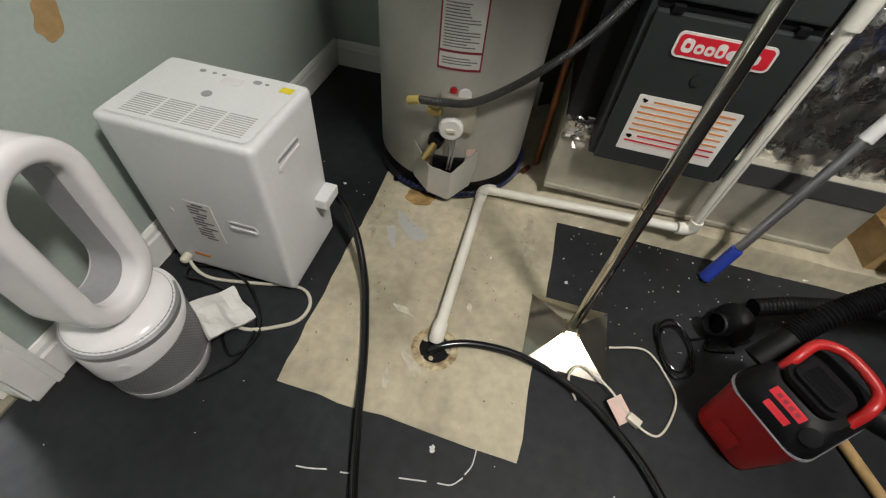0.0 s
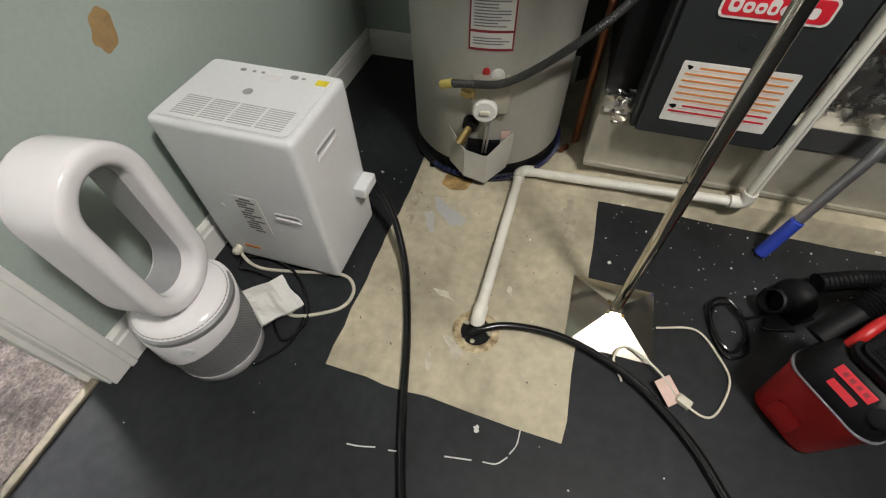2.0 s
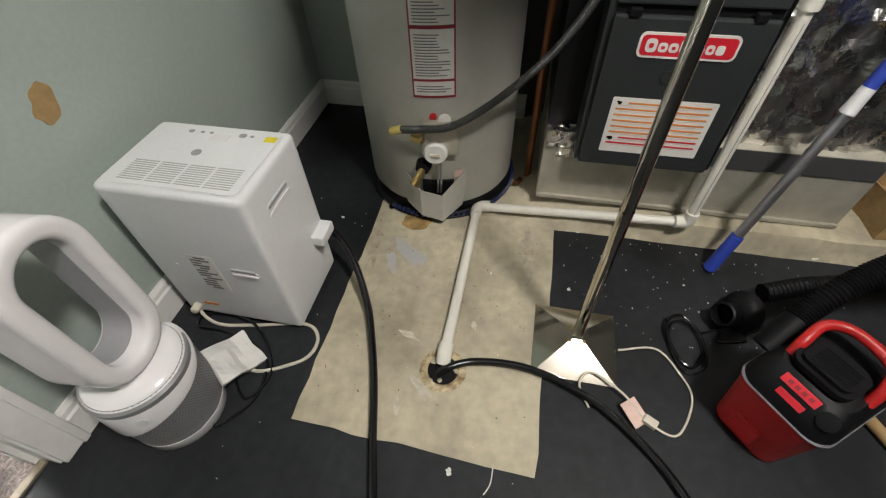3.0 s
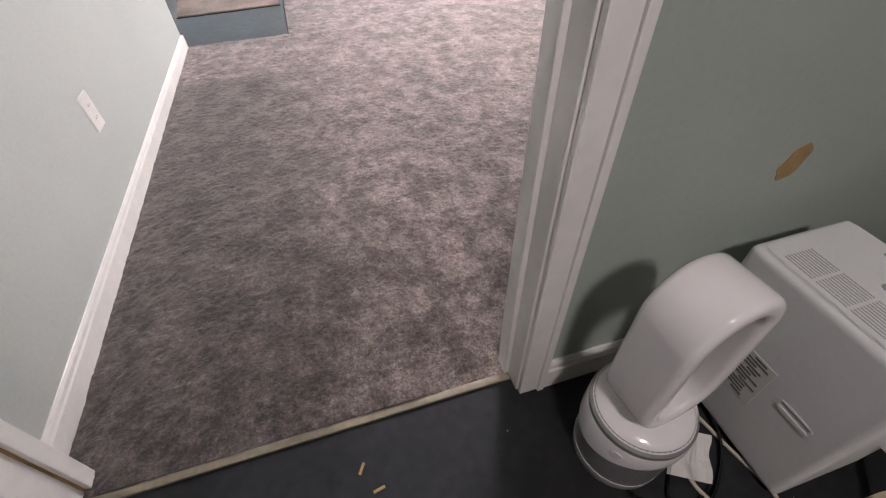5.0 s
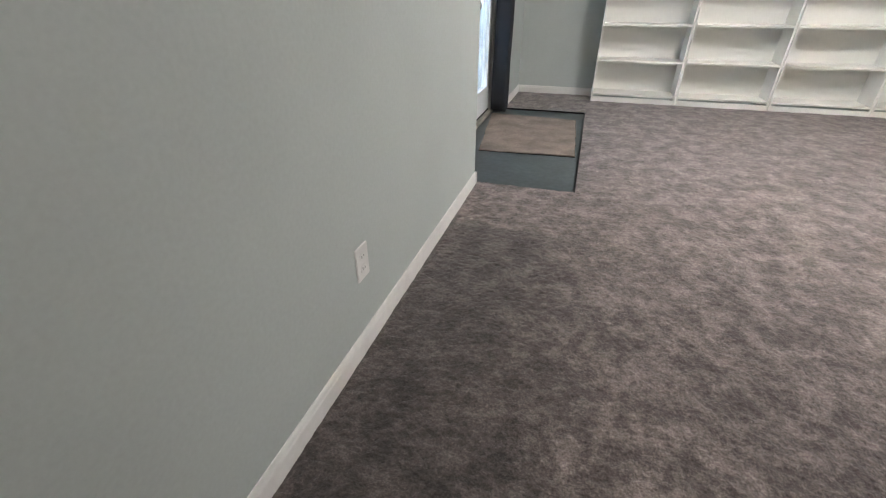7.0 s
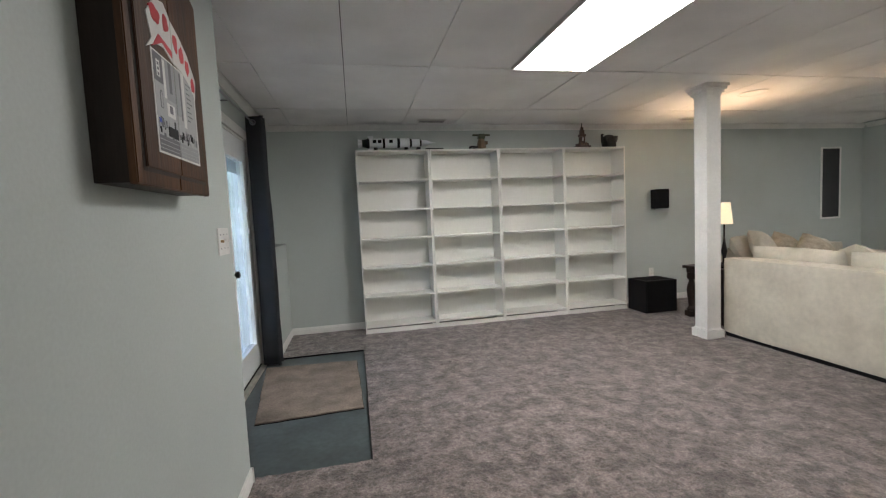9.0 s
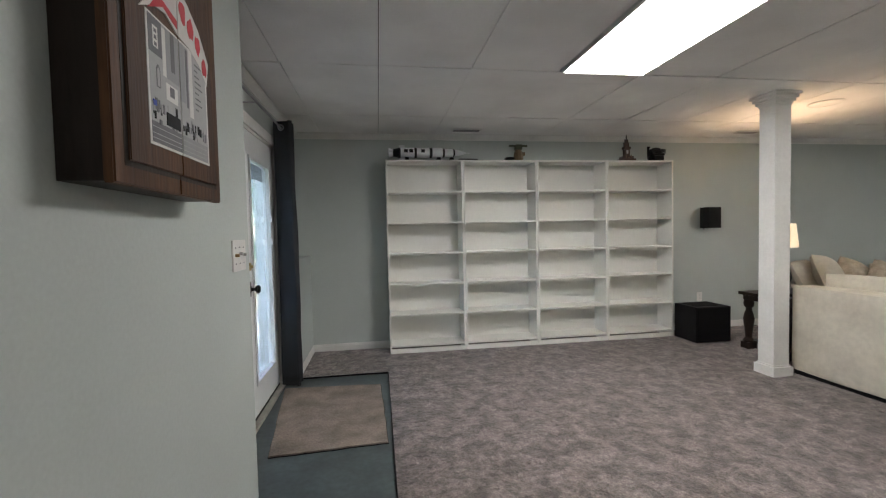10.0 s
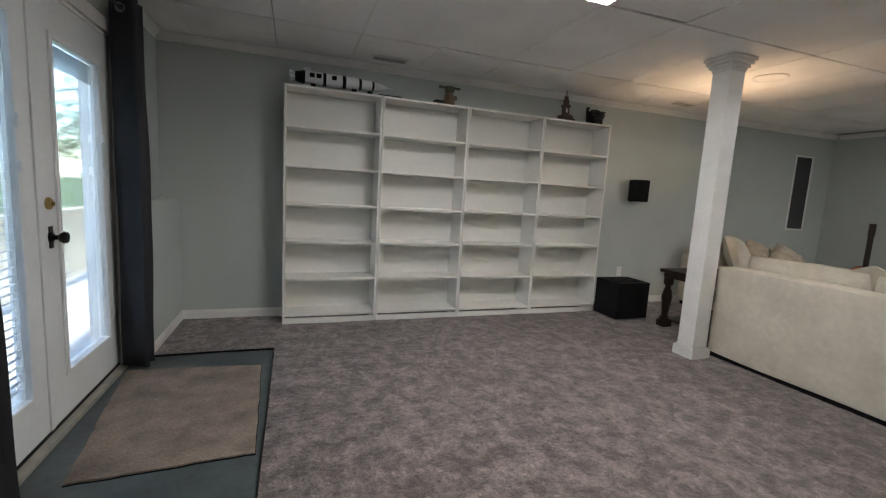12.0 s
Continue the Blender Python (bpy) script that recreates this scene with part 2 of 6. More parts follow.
    cream=mat("cream_rail_paint", (0.62, 0.55, 0.42), 0.5, vary=0.06, bump=0.02),
    brick=mat("buff_brick", (0.40, 0.30, 0.25), 0.85, vary=0.15, grain=60, broad=8, bump=0.15, rand=0.15),
    leaf=mat("green_leaf", (0.07, 0.13, 0.05), 0.6, vary=0.25, grain=12, broad=3, bump=0.0),
    bark=mat("brown_bark", (0.12, 0.09, 0.06), 0.9, vary=0.25, grain=20, broad=6, bump=0.3),
    grass=mat("lawn", (0.09, 0.13, 0.05), 0.9, vary=0.25, grain=20, broad=1, bump=0.2),
    olive=mat("olive_brick_plastic", (0.055, 0.065, 0.032), 0.35, vary=0.08, bump=0.0),
    brownp=mat("brown_brick_plastic", (0.045, 0.021, 0.014), 0.32, vary=0.08, bump=0.0),
    tanp=mat("tan_brick_plastic", (0.15, 0.10, 0.055), 0.35, vary=0.08, bump=0.0),
    guitar=mat("amber_lacquer", (0.50, 0.20, 0.06), 0.2, vary=0.15, grain=20, broad=4, bump=0.0, spread=(1, 1, 0.2)),
    diffuser=glow("light_diffuser", (1.0, 0.97, 0.91), PANEL),
    shade=glow("lamp_shade_lit", (1.0, 0.72, 0.46), 0.11),
)

for k, v in (("slab", 0.28), ("blackcloth", 0.12), ("blackwood", 0.25), ("black", 0.2), ("wood", 0.3), ("darkwood", 0.3)):
    M[k].node_tree.nodes["Principled BSDF"].inputs["Specular IOR Level"].default_value = v

# ---- building helpers ----


def part(name, bm, material, parent=None, label="", smooth=False):
    """Links a bmesh as one mesh object under a thing."""
    me = bpy.data.meshes.new(name)
    bmesh.ops.recalc_face_normals(bm, faces=bm.faces)
    if smooth:
        for f in bm.faces:
            f.smooth = True
    bm.to_mesh(me)
    bm.free()
    me.materials.append(M[material])
    if smooth:
        me.set_sharp_from_angle(angle=radians(smooth if smooth is not True else 40))
    ob = new(name, me)
    ob.parent = parent
    if label:
        ob["label"] = label
    return ob


def thing(name, label, category, m=None, group="", kind=""):
    ob = new(name)
    ob.empty_display_size = 0.05
    ob.matrix_world = m or Matrix()
    return tagged(ob, label, category, group, kind)


def structure(name, bm, material, label, category, smooth=False):
    return tagged(part(name, bm, material, None, "", smooth), label, category, "", "structure")


def box(a, c, bevel=0.0, bm=None, segs=2, m=None):
    """A box from corner a to corner c."""
    b = bmesh.new()
    bmesh.ops.create_cube(b, size=1)
    for v in b.verts:
        v.co = Vector([a[i] + (v.co[i] + 0.5) * (c[i] - a[i]) for i in range(3)])
    if bevel:
        bmesh.ops.bevel(b, geom=b.edges[:], offset=bevel, segments=segs, profile=0.6, affect="EDGES")
    if m:
        b.transform(m)
    return join(bm, b)


def join(bm, b):
    if bm is None:
        return b
    tmp = bpy.data.meshes.new("tmp")
    b.to_mesh(tmp)
    b.free()
    bm.from_mesh(tmp)
    bpy.data.meshes.remove(tmp)
    return bm


def frame_to(p, q):
    d = Vector(q) - Vector(p)
    return Matrix.Translation(p) @ d.to_track_quat("Z", "Y").to_matrix().to_4x4(), d.length


def rod(p, q, r, r2=None, seg=16, bm=None, bevel=0.0):
    m, length = frame_to(p, q)
    b = bmesh.new()
    bmesh.ops.create_cone(b, cap_ends=True, segments=seg, radius1=r, radius2=r if r2 is None else r2, depth=length)
    if bevel:
        bmesh.ops.bevel(b, geom=[e for e in b.edges if len(e.link_faces) == 2 and e.calc_face_angle(0) > 1.0], offset=bevel, segments=2, affect="EDGES")
    b.transform(m @ Matrix.Translation((0, 0, length / 2)))
    return join(bm, b)


def lathe(profile, seg=32, bm=None, m=None, squash=(1, 1)):
    """Turns a profile of (radius, height) about z."""
    b = bmesh.new()
    rings = []
    for r, z in profile:
        if r < 1e-5:
            rings.append([b.verts.new((0, 0, z))])
        else:
            rings.append([b.verts.new((r * squash[0] * math.cos(2 * math.pi * i / seg), r * squash[1] * math.sin(2 * math.pi * i / seg), z)) for i in range(seg)])
    for lo, hi in zip(rings, rings[1:]):
        for i in range(seg):
            k = (i + 1) % seg
            if len(lo) == 1 and len(hi) > 1:
                b.faces.new((lo[0], hi[k], hi[i]))
            elif len(hi) == 1 and len(lo) > 1:
                b.faces.new((lo[i], lo[k], hi[0]))
            elif len(lo) > 1:
                b.faces.new((lo[i], lo[k], hi[k], hi[i]))
    for ring, flip in ((rings[0], True), (rings[-1], False)):
        if len(ring) > 1:
            b.faces.new(ring[::-1] if flip else ring)
    if m:
        b.transform(m)
    return join(bm, b)


def spline(pts, steps=8):
    """A smooth curve through the points."""
    p = [Vector(q) for q in pts]
    p = [2 * p[0] - p[1], *p, 2 * p[-1] - p[-2]]
    out = []
    for i in range(1, len(p) - 2):
        for s in range(steps):
            t = s / steps
            a, b, c, d = p[i - 1], p[i], p[i + 1], p[i + 2]
            out.append(0.5 * ((2 * b) + (c - a) * t + (2 * a - 5 * b + 4 * c - d) * t * t + (3 * b - a - 3 * c + d) * t ** 3))
    out.append(p[-2])
    return out


def tube(pts, r, seg=8, steps=8, bm=None, ribs=0.0):
    """A cable or hose along the points. ribs: a corrugation's pitch."""
    path = spline(pts, steps) if steps > 1 else [Vector(q) for q in pts]
    if ribs:
        fine, gone = [path[0]], 0.0
        for a, c in zip(path, path[1:]):
            n = max(1, int((c - a).length / (ribs / 2)))
            fine += [a.lerp(c, (k + 1) / n) for k in range(n)]
        path = fine
    b = bmesh.new()
    rings, up = [], Vector((0.13, 0.21, 1)).normalized()
    for i, p in enumerate(path):
        d = (path[min(i + 1, len(path) - 1)] - path[max(i - 1, 0)]).normalized()
        side = d.cross(up)
        if side.length < 0.05:
            side = d.cross(Vector((1, 0, 0)))
        side.normalize()
        up2 = side.cross(d).normalized()
        rad = r * (0.86 if ribs and i % 2 else 1.0)
        rings.append([b.verts.new(p + rad * (math.cos(2 * math.pi * k / seg) * side + math.sin(2 * math.pi * k / seg) * up2)) for k in range(seg)])
    for lo, hi in zip(rings, rings[1:]):
        for k in range(seg):
            j = (k + 1) % seg
            b.faces.new((lo[k], lo[j], hi[j], hi[k]))
    b.faces.new(rings[0][::-1])
    b.faces.new(rings[-1])
    return join(bm, b)


def prism(outline, z0, z1, bm=None, bevel=0.0, m=None):
    """Extrudes an outline of (x, y) from z0 to z1."""
    b = bmesh.new()
    f = b.faces.new([b.verts.new((x, y, z0)) for x, y in outline])
    top = bmesh.ops.extrude_face_region(b, geom=[f])
    for v in top["geom"]:
        if isinstance(v, bmesh.types.BMVert):
            v.co.z = z1
    if bevel:
        bmesh.ops.bevel(b, geom=[e for e in b.edges if abs(e.verts[0].co.z - e.verts[1].co.z) < 1e-6], offset=bevel, segments=2, affect="EDGES")
    if m:
        b.transform(m)
    return join(bm, b)


def rounded(w, h, r, n=6, cx=0.0, cy=0.0):
    pts = []
    for sx, sy, a0 in ((1, 1, 0), (-1, 1, 90), (-1, -1, 180), (1, -1, 270)):
        for i in range(n + 1):
            a = radians(a0 + 90 * i / n)
            pts.append((cx + sx * (w / 2 - r) + r * math.cos(a), cy + sy * (h / 2 - r) + r * math.sin(a)))
    return pts


def cushion(w, d, h, seed=0, n=14, dent=0.12):
    """A stuffed pad, lying flat, with soft corners and uneven faces."""
    b = bmesh.new()
    bmesh.ops.create_grid(b, x_segments=n, y_segments=n, size=1)
    top = [v for v in b.verts]
    geo = bmesh.ops.duplicate(b, geom=b.faces[:] + b.edges[:] + b.verts[:])
    low = [v for v in geo["geom"] if isinstance(v, bmesh.types.BMVert)]
    for group, sign in ((top, 1), (low, -1)):
        for v in group:
            u, t = v.co.x, v.co.y
            k = (max(0.0, 1 - abs(u) ** 2.6) * max(0.0, 1 - abs(t) ** 2.6)) ** 0.42
            lump = 1 + dent * noise.noise(Vector((u * 1.7 + seed * 3.1, t * 1.7, sign * 0.7)))
            v.co = Vector((u * w / 2 * (1 - 0.05 * t * t), t * d / 2 * (1 - 0.05 * u * u), sign * h / 2 * k * lump))
    bmesh.ops.remove_doubles(b, verts=b.verts[:], dist=0.0005)
    return b


TOP = 2.34          # ceiling height
SOUTH, NORTH, EAST = 0.100, 5.38, 8.0
UT_X0, UT_X1, UT_Y0 = -2.6, 2.36, -4.6
DOOR_L, DOOR_R, DOOR_H = 0.06, 0.965, 2.03
EXT = -0.33         # inner face of the outer wall with the garden doors
STUB = 2.52         # end of the long side wall

# ---- large structure ----
structure("floor_utility", box((UT_X0 - 0.1, UT_Y0 - 0.1, -0.12), (UT_X1 + 0.1, 0.035, 0.0)), "slab", "dark grey painted concrete floor, scuffed and speckled", "floor")
pad = [(-0.33, STUB + 0.04), (0.585, STUB + 0.04), (0.585, 4.545), (-0.33, 4.545)]
PILE = 0.0005
b = box((-0.02, 0.045, -0.1), (EAST, pad[0][1], PILE))
box((0.585, pad[0][1], -0.1), (EAST, NORTH, PILE), 0, b)
box((EXT, 4.545, -0.1), (0.585, NORTH, PILE), 0, b)
floor_carpet = structure("floor", b, "carpet", "mauve grey cut pile carpet with brushed light and dark patches", "carpet")


def value_noise(r, nx, ny, cell):
    """Smooth random heights on a grid, with features of about cell steps."""
    gx, gy = int(nx / cell) + 3, int(ny / cell) + 3
    g = r.random((gx, gy))
    u, v = np.arange(nx) / cell, np.arange(ny) / cell
    i, j = u.astype(int), v.astype(int)
    f, h = (u - i)[:, None], (v - j)[None, :]
    f, h = f * f * (3 - 2 * f), h * h * (3 - 2 * h)
    return (g[i][:, j] * (1 - f) + g[i + 1][:, j] * f) * (1 - h) + (g[i][:, j + 1] * (1 - f) + g[i + 1][:, j + 1] * f) * h


def pile(name, x0, x1, y0, y1, step, seed):
    """A stretch of cut pile with its tufts and brushed hollows as relief."""
    r = np.random.default_rng(seed)
    nx, ny = int((x1 - x0) / step) + 1, int((y1 - y0) / step) + 1
    z = 0.0015 + 0.0040 * value_noise(r, nx, ny, 2.2) + 0.0030 * r.random((nx, ny)) + 0.0035 * value_noise(r, nx, ny, 7.0) + 0.0030 * value_noise(r, nx, ny, 22.0)
    xs = x0 + np.arange(nx) * (x1 - x0) / (nx - 1)
    ys = y0 + np.arange(ny) * (y1 - y0) / (ny - 1)
    jx = (r.random((nx, ny)) - 0.5) * step * 0.7
    jy = (r.random((nx, ny)) - 0.5) * step * 0.7
    for edge in (jx, jy):
        edge[0], edge[-1], edge[:, 0], edge[:, -1] = 0, 0, 0, 0
    co = np.stack([xs[:, None] + jx, ys[None, :] + jy, z], axis=2).reshape(-1, 3)
    idx = np.arange(nx * ny).reshape(nx, ny)
    quads = np.stack([idx[:-1, :-1], idx[1:, :-1], idx[1:, 1:], idx[:-1, 1:]], axis=2).reshape(-1, 4)
    me = bpy.data.meshes.new(name)
    me.vertices.add(len(co))
    me.vertices.foreach_set("co", co.ravel())
    me.loops.add(quads.size)
    me.loops.foreach_set("vertex_index", quads.ravel().astype(np.int32))
    me.polygons.add(len(quads))
    me.polygons.foreach_set("loop_start", np.arange(0, quads.size, 4, dtype=np.int32))
    me.update(calc_edges=True)
    me.polygons.foreach_set("use_smooth", np.ones(len(quads), dtype=bool))
    me.materials.append(M["carpet"])
    return tagged(new(name, me), "mauve grey cut carpet pile, brushed into light and dark patches", "carpet", "", "structure")


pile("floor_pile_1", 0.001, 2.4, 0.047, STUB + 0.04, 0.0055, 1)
pile("floor_pile_2", 0.587, 3.98, STUB + 0.0405, 5.10, 0.0075, 2)
pile("floor_pile_3", 2.4005, 3.98, 0.30, STUB + 0.04, 0.009, 3)
pile("floor_pile_4", -0.185, 0.5865, 4.548, NORTH - 0.01, 0.0075, 4)
pile("floor_pile_5", 3.9805, 5.2, 3.80, NORTH - 0.01, 0.012, 5)
structure("floor_entry", box((EXT - 0.1, STUB, -0.1), (0.584, 4.544, -0.008)), "green", "worn green-grey painted concrete floor by the garden doors", "floor")

structure("wall_utility_north", box((UT_X0, 0.0, 0), (DOOR_L - 0.02, 0.07, TOP)), "teal", "sage green painted wall", "wall")
b = box((DOOR_R + 0.02, 0.0, 0), (UT_X1 + 0.1, 0.07, TOP))
structure("wall_utility_door_side", b, "teal", "sage green painted wall with a tan filler patch", "wall")
structure("wall_utility_lintel", box((DOOR_L - 0.02, 0.0, DOOR_H + 0.02), (DOOR_R + 0.02, 0.07, TOP)), "teal", "sage green painted wall above the doorway", "wall")
structure("wall_utility_east", box((UT_X1, -0.62, 0), (UT_X1 + 0.1, -0.001, TOP)), "teal", "sage green painted wall behind the water heater", "wall")
# the shade behind the furnace is put into this wall's dark colour
structure("wall_utility_furnace", box((UT_X1, UT_Y0, 0), (UT_X1 + 0.1, -0.621, TOP)), "block", "unpainted wall behind the furnace, its shade put into the dark colour", "wall")
# unseen south end, moved far back and darkened to weaken bounced light
structure("wall_utility_south", box((UT_X0 - 0.1, UT_Y0 - 0.1, 0), (UT_X1 + 0.1, UT_Y0, TOP)), "block", "unseen end wall, set dark to cut bounced light", "wall")
# unseen west wall, given the green paint to brighten reflections and the heater
structure("wall_utility_west", box((UT_X0 - 0.1, UT_Y0, 0), (UT_X0, 0.07, TOP)), "teal", "sage green painted wall", "wall")
# unseen ceiling, in the same dark colour to weaken bounced light
structure("ceiling_utility", box((UT_X0 - 0.1, UT_Y0 - 0.1, TOP), (UT_X1 + 0.1, 0.07, TOP + 0.1)), "block", "unseen utility ceiling, set dark to cut bounced light", "ceiling")

b = box((-0.1, 0.072, 0), (DOOR_L - 0.02, SOUTH, TOP + 0.12))
box((DOOR_R + 0.02, 0.072, 0), (EAST + 0.1, SOUTH, TOP + 0.12), 0, b)
box((DOOR_L - 0.02, 0.072, DOOR_H + 0.02), (DOOR_R + 0.02, SOUTH, TOP + 0.12), 0, b)
structure("wall_south", b, "blue", "pale blue-grey painted wall round the doorway", "wall")
structure("wall_side", box((-0.33, SOUTH + 0.001, 0), (0.0, STUB, TOP + 0.12)), "blue", "pale blue-grey painted wall that ends before the garden doors", "wall")
structure("wall_north", box((EXT - 0.2, NORTH, 0), (EAST + 0.1, NORTH + 0.12, TOP + 0.12)), "blue", "pale blue-grey painted wall behind the bookcases", "wall")
structure("wall_east", box((EAST, SOUTH + 0.001, 0), (EAST + 0.1, NORTH - 0.001, TOP + 0.12)), "blue", "pale blue-grey painted wall", "wall")
GD0, GD1, GDH = 2.72, 4.43, 2.02      # opening of the garden doors
b = box((EXT - 0.16, STUB - 0.3, -0.1), (EXT, GD0, TOP + 0.12))
box((EXT - 0.16, GD1, -0.1), (EXT, NORTH, TOP + 0.12), 0, b)
box((EXT - 0.16, GD0, GDH), (EXT, GD1, TOP + 0.12), 0, b)
structure("wall_west", b, "blue", "pale blue-grey painted outer wall round the garden doors", "wall")
structure("wall_ledge", box((EXT, 4.50, 0), (-0.19, NORTH - 0.001, 1.05), 0.004), "blue", "thicker lower part of the outer wall, painted pale blue-grey", "wall ledge")

# ceiling: lay-in tiles, slightly uneven, over dark gaps
rng = random.Random(4)
b = bmesh.new()
XS = [-0.05 + 0.61 * k for k in range(-1, 14)]
YS = [4.66, *[3.48 - 1.22 * k for k in range(4)]][::-1]
YS = [SOUTH] + [y for y in YS if y > SOUTH + 0.2] + [NORTH]
for x0, x1 in zip(XS, XS[1:]):
    for y0, y1 in zip(YS, YS[1:]):
        if abs(x0 - 1.78) < 0.02 and abs(y0 - 2.26) < 0.02:
            continue
        tb = box((x0 + 0.0025, y0 + 0.008, TOP), (x1 - 0.0025, y1 - 0.008, TOP + 0.012))
        sag = [rng.uniform(0, 0.003) + (0.006 if rng.random() < 0.12 else 0) for _ in range(4)]
        for v in tb.verts:
            k = (v.co.x > (x0 + x1) / 2) * 2 + (v.co.y > (y0 + y1) / 2)
            v.co.z += sag[k]
        join(b, tb)
structure("ceiling", b, "tile", "white lay-in ceiling tiles with thin dark joints", "ceiling")
structure("ceiling_grid", box((-0.7, 0.0, TOP + 0.105), (EAST + 0.1, NORTH + 0.12, TOP + 0.15)), "grid", "dark gap above the ceiling tiles", "ceiling")


def crown(name, p, q, inward):
    """Crown moulding from p to q along the top of a wall."""
    d = (Vector(q) - Vector(p))
    prof = [(0, 0), (0.052, 0), (0.052, -0.008), (0.040, -0.016), (0.022, -0.040), (0.012, -0.052), (0.012, -0.062), (0, -0.062)]
    bb = bmesh.new()
    n = Vector(inward)
    ends = []
    for base in (Vector(p), Vector(q)):
        ends.append([bb.verts.new(base + n * u + Vector((0, 0, w))) for u, w in prof])
    k = len(prof)
    for i in range(k):
        bb.faces.new((ends[0][i], ends[0][(i + 1) % k], ends[1][(i + 1) % k], ends[1][i]))
    bb.faces.new(ends[0][::-1])
    bb.faces.new(ends[1])
    return structure(name, bb, "trim", "white painted crown moulding", "moulding")


crown("trim_north", (EXT, NORTH, TOP), (EAST, NORTH, TOP), (0, -1, 0))
crown("trim_west", (EXT, STUB, TOP), (EXT, NORTH - 0.055, TOP), (1, 0, 0))
crown("trim_side", (0, SOUTH, TOP), (0, STUB, TOP), (1, 0, 0))
crown("trim_east", (EAST, SOUTH, TOP), (EAST, NORTH - 0.055, TOP), (-1, 0, 0))


def skirting(name, p, q, inward, h=0.085, t=0.009):
    d = Vector(q) - Vector(p)
    n = Vector(inward)
    prof = [(0, 0), (t, 0), (t, h * 0.72), (t * 0.75, h * 0.78), (t * 0.7, h * 0.9), (t * 0.35, h), (0, h)]
    bb = bmesh.new()
    ends = [[bb.verts.new(base + n * u + Vector((0, 0, w))) for u, w in prof] for base in (Vector(p), Vector(q))]
    k = len(prof)
    for i in range(k):
        bb.faces.new((ends[0][i], ends[0][(i + 1) % k], ends[1][(i + 1) % k], ends[1][i]))
    bb.faces.new(ends[0][::-1])
    bb.faces.new(ends[1])
    return structure(name, bb, "trim", "white painted baseboard", "baseboard")


skirting("baseboard_side", (0, SOUTH + 0.018, 0), (0, STUB + 0.006, 0), (1, 0, 0))
skirting("baseboard_stub", (-0.05, STUB, 0), (0.013, STUB, 0), (0, 1, 0))
skirting("baseboard_north_1", (-0.19, NORTH, 0), (0.618, NORTH, 0), (0, -1, 0))
skirting("baseboard_north_2", (3.83, NORTH, 0), (EAST, NORTH, 0), (0, -1, 0))
skirting("baseboard_ledge", (-0.19, 4.55, 0), (-0.19, NORTH - 0.014, 0), (1, 0, 0))
skirting("baseboard_utility", (1.027, 0, 0), (UT_X1, 0, 0), (0, -1, 0), 0.095, 0.014)
skirting("baseboard_utility_east", (UT_X1, -0.80, 0), (UT_X1, -0.015, 0), (-1, 0, 0), 0.095, 0.014)

# ---- doorway between the rooms ----
doorway = thing("door_1", "white painted door frame with brass hinge leaf and strike plate", "door frame", kind="structure")
part("jamb", box((DOOR_L - 0.018, 0.001, 0), (DOOR_L, SOUTH + 0.001, DOOR_H), 0.002), "trim", doorway)
part("jamb", box((DOOR_R, 0.001, 0), (DOOR_R + 0.018, SOUTH + 0.001, DOOR_H), 0.002), "trim", doorway)
part("head", box((DOOR_L - 0.018, 0.001, DOOR_H), (DOOR_R + 0.018, SOUTH + 0.001, DOOR_H + 0.018)), "trim", doorway)
part("stop", box((DOOR_L, 0.066, 0), (DOOR_L + 0.011, 0.099, DOOR_H), 0.002), "trim", doorway)
part("stop", box((DOOR_R - 0.011, 0.045, 0), (DOOR_R, 0.082, DOOR_H), 0.002), "trim", doorway)


def casing(x0, x1, y, out, name="casing"):
    bb = bmesh.new()
    lo, hi = min(x0, x1), max(x0, x1)
    box((lo, min(y, y + out * 0.012), 0), (hi, max(y, y + out * 0.012), DOOR_H + 0.055), 0.003, bb)
    outer = (lo, lo + 0.016) if x1 < x0 else (hi - 0.016, hi)
    box((outer[0], min(y, y + out * 0.018), 0), (outer[1], max(y, y + out * 0.018), DOOR_H + 0.055), 0.003, bb)
    part(name, bb, "trim", doorway)


casing(DOOR_R + 0.004, DOOR_R + 0.061, -0.0005, -1)
casing(DOOR_R + 0.004, DOOR_R + 0.060, SOUTH, 1)
casing(DOOR_L - 0.004, DOOR_L - 0.058, -0.0005, -1)
casing(DOOR_L - 0.004, DOOR_L - 0.056, SOUTH, 1)
leaf = part("hinge_leaf", prism(rounded(0.030, 0.088, 0.006), 0, 0.0022, None, 0, pose(DOOR_L, 0.044, 0.285, 90, 0, 90)), "brass", doorway, "brass hinge leaf")
for dz in (-0.028, 0.0, 0.028):
    part("screw", rod((DOOR_L + 0.002, 0.044 + 0.006 * (1 if dz else -1), 0.285 + dz), (DOOR_L + 0.0034, 0.044 + 0.006 * (1 if dz else -1), 0.285 + dz), 0.0035, seg=10), "bronze", leaf)
# the groove's brown shadow line, laid on as a thin tan strip
part("hinge_groove", box((DOOR_L - 0.0005, 0.060, 0), (DOOR_L + 0.0008, 0.0655, DOOR_H)), "tan", doorway, "brownish shadow line of the groove beside the stop")
sp = bmesh.new()
for a, c in (((0.003, 0.845), (0.036, 0.872)), ((0.003, 0.898), (0.036, 0.925)), ((0.003, 0.872), (0.010, 0.898)), ((0.027, 0.872), (0.036, 0.898))):
    box((DOOR_R - 0.002, a[0], a[1]), (DOOR_R + 0.0005, c[0], c[1]), 0, sp)
strike = part("strike_plate", sp, "brass", doorway, "worn brass strike plate")
